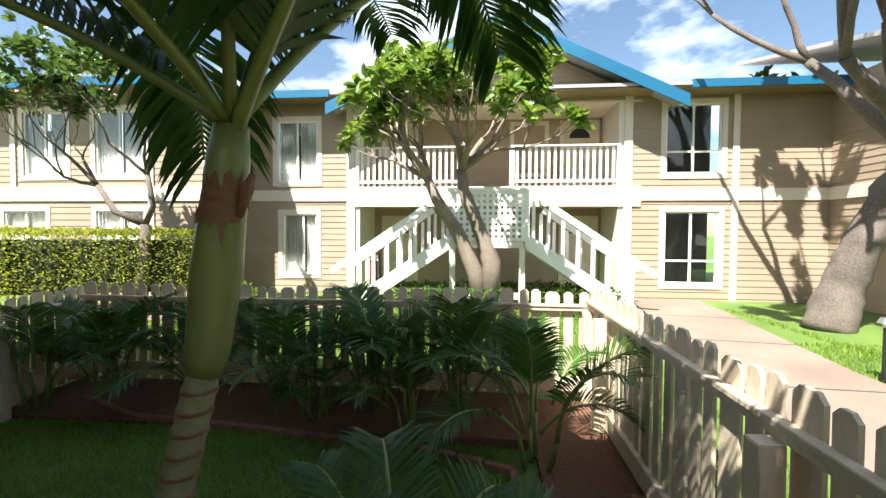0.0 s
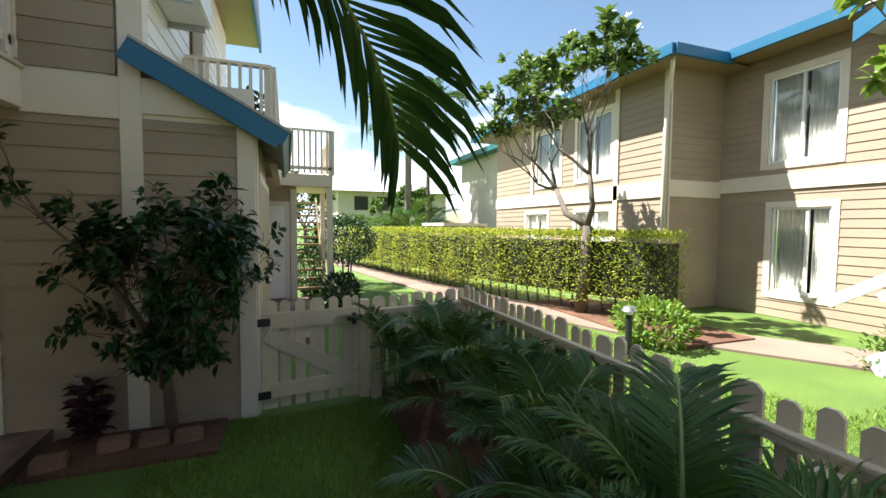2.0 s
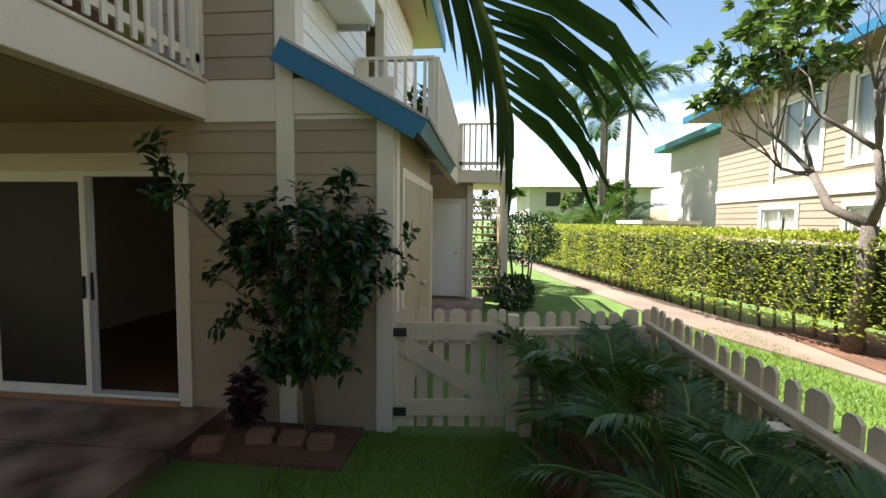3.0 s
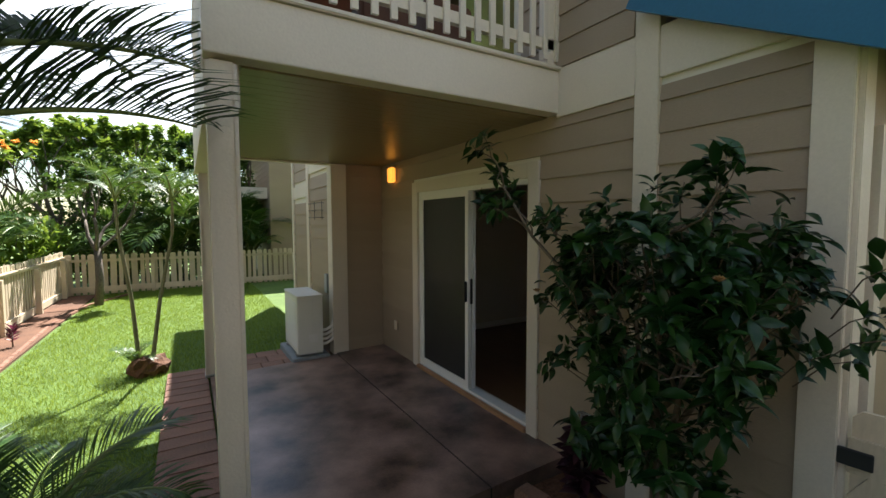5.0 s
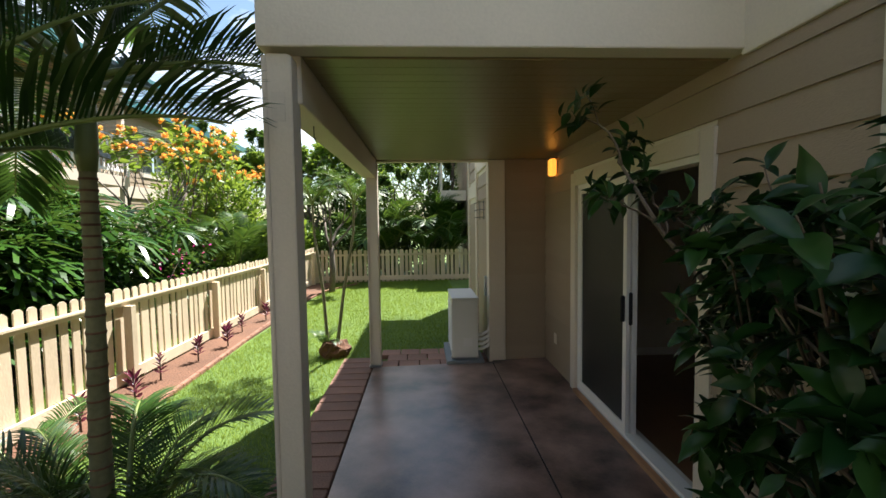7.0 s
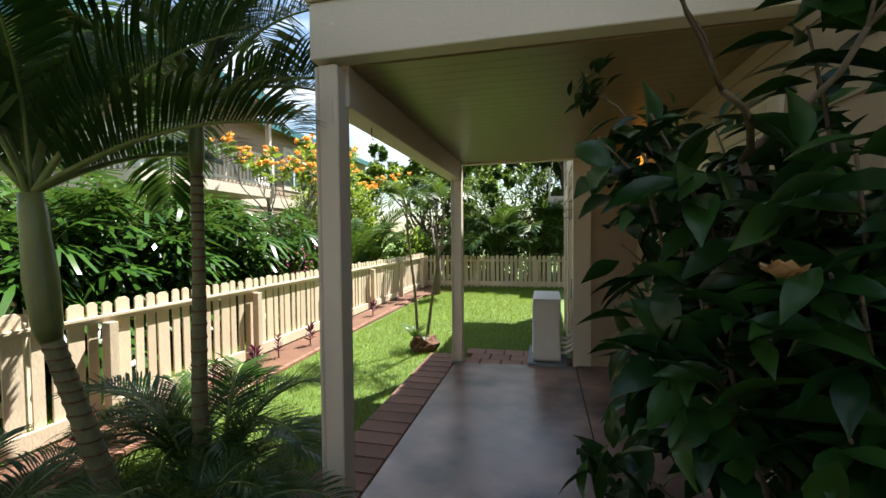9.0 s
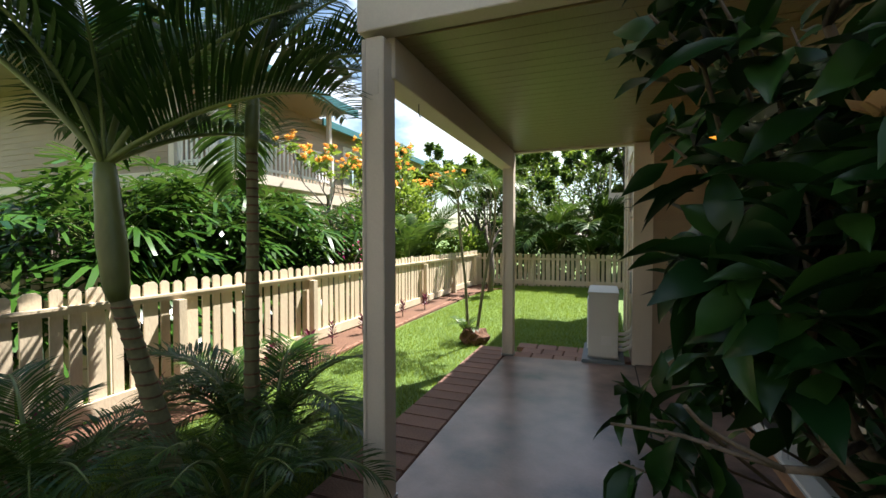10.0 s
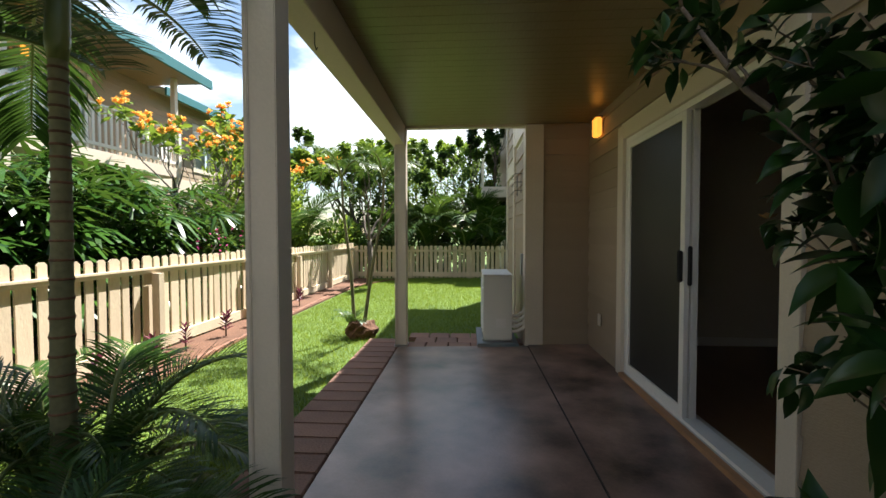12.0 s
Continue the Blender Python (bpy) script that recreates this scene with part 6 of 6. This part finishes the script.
OT = "small tree topped with orange yellow flower clusters"
leafy_tree("flowering_tree", (-7.4, 7.0, GROUND), 3.7, 0.8, G_LIGHT, 7, 0.2, OT, 61, 0.08, G_ORANGE)
leafy_tree("flowering_tree", (-7.8, 9.2, GROUND), 4.0, 0.8, G_LIGHT, 7, 0.2, OT, 62, 0.08, G_ORANGE)
leafy_tree("flowering_tree", (-6.9, 11.5, GROUND), 3.6, 0.8, G_LIGHT, 8, 0.2, OT, 63, 0.08, G_ORANGE)
leafy_tree("garden_tree", (-4.1, 10.0, GROUND - 0.03), 3.2, 0.7, G_MID, 48, 0.12, "small dense tree with a short trunk by the fence", 64, 0.09)
leafy_tree("garden_tree", (-2.2, 14.8, GROUND), 4.6, 0.7, G_MID, 80, 0.17, "leafy tree behind the end fence", 65, 0.14)
leafy_tree("garden_tree", (-0.4, 15.2, GROUND), 5.0, 0.6, G_GLOSS, 90, 0.17, "dark leafy tree behind the end fence", 66, 0.16)
leafy_tree("garden_tree", (-5.2, 16.5, GROUND), 4.8, 0.7, G_LIGHT, 80, 0.17, "bright leafy tree behind the end fence", 67, 0.14)
for i, (x, y, hh, lf) in enumerate(((-5.6, 14.4, 4.4, G_LIGHT), (-3.3, 16.2, 5.0, G_LIGHT), (-8.2, 13.6, 4.2, G_LIGHT), (-1.2, 17.5, 5.2, G_LIGHT), (-6.9, 17.5, 4.8, G_MID))):
    leafy_tree("garden_tree", (x, y, GROUND), hh, 0.75, lf, 75, 0.22, "tall leafy tree behind the end fence", 400 + i, 0.15)
leafy_tree("garden_tree", (-9.5, 15.0, GROUND), 5.2, 0.8, G_MID, 70, 0.2, "leafy tree in the distance", 68, 0.16)
for i, (x, y, s) in enumerate(((-2.6, 12.8, 1.35), (-1.4, 12.6, 1.4), (-3.7, 12.8, 1.2), (-5.8, 7.9, 1.1), (-0.7, 13.0, 1.5), (-5.8, 9.4, 1.2))):
    clump("areca_palm", (x, y, GROUND), 16, "tall areca palm behind the fence", ARECA, s * 1.35, 90 + i, 0.3, 1.4)

# west building, two storeys, hipped roof, balcony
M_TEAL = node_mat("teal_fascia", (0.02, 0.13, 0.14), 0.5, 3, 0.08, 0.1, 60, stain=0.15)
sided("wall_west_a", facing(-10.2, 5.0, 0, 180), (0.0, 9.0, GROUND, 5.4), [(1.6, 3.0, 3.4, 4.7)], "grey taupe siding wall of the west building")
window_unit("window_8", facing(-10.2, 5.0, 0, 180), 1.6, 3.0, 3.4, 4.7, 0.5)
sided("wall_west_b", facing(-10.2, 5.0, 0, -90), (-14.0, 0.0, GROUND, 5.4), [(-2.9, -0.9, 3.1, 5.0), (-8.4, -6.8, 3.4, 4.7), (-8.4, -6.8, 0.8, 2.1), (-11.5, -10.2, 3.4, 4.7)], "grey taupe siding wall of the west building")
window_unit("window_9", facing(-10.2, 5.0, 0, -90), -2.9, -0.9, 3.1, 5.0, 0.5)
window_unit("window_10", facing(-10.2, 5.0, 0, -90), -8.4, -6.8, 3.4, 4.7, 0.5)
window_unit("window_11", facing(-10.2, 5.0, 0, -90), -8.4, -6.8, 0.8, 2.1, 0.5)
window_unit("window_12", facing(-10.2, 5.0, 0, -90), -11.5, -10.2, 3.4, 4.7, 0.5)
structure(boxes("trim_west", [(-10.18, -10.15, 5.0, 19.0, 2.6, 2.95), (-19.0, -10.2, 4.96, 4.98, 2.6, 2.95), (-10.3, -10.13, 4.93, 5.1, GROUND, 5.3)], M_TRIM), "cream band boards", "trim")
wd = structure(thing("balcony_deck", pose(-10.2, 5.0, 2.75), "cream painted balcony of the west building", "balcony"), "cream painted balcony of the west building", "balcony")
boxes("deck", [(0.02, 1.2, 0.0, 4.4, 0, 0.25)], M_TRIM, wd)
for y in (0.1, 4.3):
    boxes("deck_post", [(1.05, 1.17, y - 0.06, y + 0.06, -2.9, 2.6)], M_TRIM, wd)
rail_run("railing", pose(-9.05, 9.4, 3.0, 0, 0, -90), 4.4, 0.98, 0.15, "white balustrade of the west balcony", 0.06, M_WHITE)
rail_run("railing", pose(-10.15, 5.05, 3.0), 1.1, 0.98, 0.15, "white balustrade of the west balcony", 0.06, M_WHITE)
wall_lamp(facing(-10.17, 6.45, 4.9, -90))
bm = bmesh.new()
ev, rg, ez2, rz2 = 1.8, 5.0, 5.42, 7.4
pts = [(-10.2 + ev, 5.0 - ev, ez2), (-10.2 + ev, 9.8, ez2), (-19.5, 9.8, ez2), (-19.5, 5.0 - ev, ez2), (-12.8, 6.5, rz2), (-19.5, 6.5, rz2)]
v = [bm.verts.new(p) for p in pts]
for q in ((0, 1, 4), (0, 4, 5, 3), (1, 2, 5, 4), (0, 3, 2, 1)):
    bm.faces.new([v[i] for i in q])
v = [bm.verts.new(p) for p in ((-9.7, 9.82, 5.3), (-9.7, 19.5, 5.3), (-19.5, 19.5, 5.3), (-19.5, 9.82, 5.3), (-14.6, 9.82, 7.2), (-14.6, 19.5, 7.2))]
for q in ((0, 1, 5, 4), (3, 4, 5, 2), (0, 4, 3), (1, 2, 5), (0, 3, 2, 1)):
    bm.faces.new([v[i] for i in q])
structure(part("roof_west", bm, M_ROOF), "grey hipped roof of the west building", "roof")
structure(boxes("roof_west_fascia", [(-10.2 + ev - 0.02, -10.2 + ev + 0.05, 5.0 - ev, 9.82, ez2 - 0.2, ez2 + 0.03), (-9.72, -9.66, 9.82, 19.5, 5.12, 5.34), (-19.5, -10.2 + ev - 0.02, 5.0 - ev - 0.05, 5.0 - ev + 0.02, ez2 - 0.2, ez2 + 0.03)], M_TEAL), "teal fascia and gutter", "roof")
structure(boxes("roof_west_soffit", [(-19.5, -10.2 + ev, 5.0 - ev, 5.0, ez2 - 0.06, ez2 - 0.03), (-10.2, -10.2 + ev, 5.0, 9.8, ez2 - 0.06, ez2 - 0.03)], M_CEIL), "warm brown boarded eaves", "roof")

# continuation of the own building to the north
sided("wall_north_wing", facing(0.0, 0, 0, 90), (12.6, 19.0, GROUND, 5.6), [], "shaded taupe wall of the next unit")
structure(boxes("balcony_north", [(-0.9, -0.02, 12.8, 16.0, 2.5, 2.85), (-0.88, -0.83, 12.8, 16.0, 2.85, 3.8)], M_TRIM), "cream balcony of the next unit", "balcony")
structure(boxes("wall_north_end", [(0.0, 4.0, 12.45, 12.6, GROUND, 5.6)], M_SIDING), "shaded end wall of the next unit", "wall")
structure(boxes("wall_north_step", [(-0.68, 3.0, 5.6, 5.75, GROUND, 5.6)], M_SIDING), "shaded return wall", "wall")


# ---------------- distance to the east ----------------
for i, (x, y, h) in enumerate(((15.5, -7.2, 6.2), (16.6, -8.6, 6.8), (17.2, -7.8, 5.4))):
    e = thing("royal_palm", pose(x, y, GROUND), "tall palm with a pale slender trunk", "palm", "tall palms beyond the court")
    bm = bmesh.new()
    ring_trunk(bm, [(0, 0, 0), (0.1, 0, h * 0.5), (0.05 * (-1) ** i, 0, h)], [0.13, 0.1, 0.08], 24)
    part("trunk", bm, M_BARKP, e)
    bm = bmesh.new()
    tube(bm, [(0.05 * (-1) ** i, 0, h - 0.05), (0.05 * (-1) ** i, 0, h + 0.8)], [0.1, 0.05], 10)
    part("crownshaft", bm, M_SHAFT, e)
    for k in range(13):
        add_frond(e, FRONDS, k, Matrix.Translation((0.05 * (-1) ** i, 0, h + 0.75)) @ pose(0, 0, 0, 0, 15 - 14 * (k % 4), k * 360 / 13 * 1.02), 1.25)
for i, (x, y, s) in enumerate(((14.5, -7.0, 1.9), (17.5, -8.5, 2.2), (20, -6.0, 2.0))):
    clump("areca_palm", (x, y, GROUND), 18, "large areca palm beyond the court", ARECA, s, 120 + i, 0.4, 1.6)
fb = thing("apartment_building", pose(0, 0, 0), "far two-storey taupe apartment block with galleries", "building")
M_FAR = node_mat("far_wall", (0.5, 0.44, 0.37), 0.8, 3, 0.05, 0.1)
boxes("wall", [(13.5, 19.0, -14.5, -11.4, GROUND, 5.2)], M_FAR, fb)
boxes("roof", [(12.9, 19.6, -15.0, -10.8, 5.2, 5.45)], M_TEAL, fb)
for z in (2.5,):
    boxes("balcony", [(12.6, 13.5, -13.5, -11.4, z, z + 0.3), (12.6, 12.68, -13.5, -11.4, z + 0.3, z + 1.2)], M_TRIM, fb)
for y in (-13.0, -12.0):
    for z in (0.6, 3.2):
        w = boxes("window", [(13.46, 13.5, y - 0.35, y + 0.35, z, z + 1.4)], M_TRIM, fb)
        boxes("pane", [(13.45, 13.46, y - 0.28, y + 0.28, z + 0.08, z + 1.32)], M_DARK, w)
fb2 = thing("apartment_building", pose(0, 0, 0), "distant low apartment block with grey roof", "building")
boxes("wall", [(34, 50, -16, -6, GROUND, 4.6)], M_FAR, fb2)
bm = bmesh.new()
v = [bm.verts.new(p) for p in ((33, -17, 4.6), (51, -17, 4.6), (51, -5, 4.6), (33, -5, 4.6), (42, -16, 6.6), (42, -6, 6.6))]
for q in ((0, 1, 4), (3, 5, 2), (0, 4, 5, 3), (1, 2, 5, 4), (0, 3, 2, 1)):
    bm.faces.new([v[i] for i in q])
part("roof", bm, M_ROOF, fb2)
for y in (-14, -12, -10, -8):
    for z in (0.8, 3.0):
        boxes("window", [(33.95, 34.0, y - 0.6, y + 0.6, z, z + 1.2)], M_DARK, fb2)
for i, (x, y, h) in enumerate(((26, -3.0, 4.2), (29, -12, 4.6), (24, -9.0, 3.6), (40, -2, 6.0), (22, 1.0, 4.5), (-14, -14, 6.0), (-16, -4.5, 5.0))):
    leafy_tree("distant_tree", (x, y, GROUND), h, 0.8, G_MID, 26, 0.3, "broad green tree in the distance", 140 + i, 0.15)
sh = thing("trash_shed", pose(9.2, -8.2, GROUND), "low tan wooden enclosure with a flat cap", "shed")
boxes("body", [(0, 2.2, 0, 1.4, 0, 1.75)], M_SIDING, sh)
boxes("cap", [(-0.1, 2.3, -0.1, 1.5, 1.75, 1.85)], M_TRIM, sh)


# ---------------- pots on the landing and balcony ----------------
M_POT = node_mat("terracotta", (0.28, 0.1, 0.06), 0.8, 8, 0.15, 0.2, 60, stain=0.2)


def potted(base, r, h, seed, leaf, n=90, size=0.14):
    e = thing("potted_plant", pose(*base), "terracotta pot with a leafy green plant", "potted plant", "pots on the balconies")
    bm = bmesh.new()
    tube(bm, [(0, 0, 0), (0, 0, h * 0.85), (0, 0, h * 0.86), (0, 0, h)], [r * 0.7, r * 0.95, r * 1.05, r * 1.05], 16)
    part("pot", bm, M_POT, e)
    rng = random.Random(seed)
    leaves("foliage", [(rng.uniform(-r, r) * .7, rng.uniform(-r, r) * .7, h + rng.uniform(0, 0.35)) for _ in range(n)],
           [(rng.uniform(-1, 1), rng.uniform(-1, 1), rng.uniform(0, 1)) for _ in range(n)], size, leaf, e, "", np.random.default_rng(seed))


potted((2.3, -1.45, 2.7), 0.18, 0.3, 1, G_MID)
potted((2.9, -1.4, 2.7), 0.16, 0.28, 2, G_MID)
potted((-1.55, 0.35, 2.83), 0.16, 0.28, 3, G_MID, 40, 0.1)
for i, x in enumerate((-1.2, -0.75)):
    b = boxes("storage_box", [(-0.18, 0.18, -0.14, 0.14, 0, 0.34)], node_mat("brown_box", (0.14, 0.06, 0.035), 0.7), bevel=0.02)
    b.matrix_basis = pose(x, 0.4, 2.83)
    tagged(b, "brown wooden box on the balcony floor", "box", "boxes on the balcony")
# small hook under the side beam, mark on the post
bm = bmesh.new()
tube(bm, [(-2.13, 0.55, 2.25), (-2.13, 0.55, 2.19), (-2.13, 0.57, 2.17), (-2.13, 0.59, 2.19)], 0.003, 6)
tagged(part("hook", bm, M_BLACK), "thin metal hook under the deck beam", "hook")

# outlet on the patio wall, floor vent, balcony air unit above the lean-to
tagged(boxes("outlet", [(-0.03, -0.018, 2.75, 2.83, 0.3, 0.42)], M_TRIM, bevel=0.003), "cream weatherproof wall outlet", "outlet")
ua = thing("wall_air_unit", pose(0.9, -0.95, 3.75), "cream air conditioner hung on the upper wall", "air conditioner")
boxes("body", [(-0.4, 0.4, -0.15, 0.25, 0, 0.55)], M_ACBODY, ua, bevel=0.015)
for x in (-0.33, 0.33):
    boxes("bracket", [(x - 0.02, x + 0.02, -0.1, 0.26, -0.06, 0.0)], M_METAL, ua)


# ---------------- grass blades ----------------
def blades(name, x0, x1, y0, y1, n, h, w, seed, label, skip=None):
    rng = np.random.default_rng(seed)
    x, y = rng.uniform(x0, x1, n), rng.uniform(y0, y1, n)
    if skip:
        k = ~np.array([skip(a, b) for a, b in zip(x, y)])
        x, y = x[k], y[k]
    n = len(x)
    z = np.array([ground_z(a, b) for a, b in zip(x, y)])
    a = rng.uniform(0, 2 * math.pi, n)
    hh = h * rng.uniform(0.5, 1.2, n)
    dx, dy = np.cos(a) * w, np.sin(a) * w
    lx, ly = rng.normal(0, 0.5, n) * hh, rng.normal(0, 0.5, n) * hh
    v = np.stack([np.stack([x - dx, y - dy, z - 0.005], 1), np.stack([x + dx, y + dy, z - 0.005], 1), np.stack([x + lx, y + ly, z + hh], 1)], 1).reshape(-1, 3)
    me = bpy.data.meshes.new(name)
    me.from_pydata(v.tolist(), [], np.arange(3 * n).reshape(-1, 3).tolist())
    me.materials.append(G_BLADE)
    return tagged(new(name, me), label, "grass", kind="stuff")


G_BLADE = leaf_mat("grass_blade", (0.08, 0.15, 0.012), (0.2, 0.3, 0.035), 0.5, 0.35)


def not_lawn(x, y):
    return (x < -4.32) or (x > -2.58 and -0.92 < y < 3.25) or (x > -2.1 and 3.1 < y < 4.1 and x < -0.7)


blades("grass_lawn", -4.4, -0.72, -0.9, 11.7, 120000, 0.045, 0.0035, 1, "short mown lawn grass", not_lawn)
blades("grass_shade", -4.2, -0.05, -3.2, -0.9, 45000, 0.045, 0.0035, 2, "short mown lawn grass in the shade", lambda x, y: x > -0.65 and y > -1.4 or y < -2.75 - 0.1 * x * 0)
blades("grass_court", -9.5, 4.0, -9.5, -4.3, 60000, 0.07, 0.007, 3, "mown courtyard grass", lambda x, y: (-9.3 < x < -6.3) or (x > -1.8 and y < -6.6))
blades("grass_west", -12.5, -8.35, -6.5, 3.0, 25000, 0.07, 0.008, 4, "mown grass beside the west path")
blades("grass_strip", -6.2, -5.0, -4.5, 11.5, 28000, 0.06, 0.005, 5, "mown grass strip outside the fence")
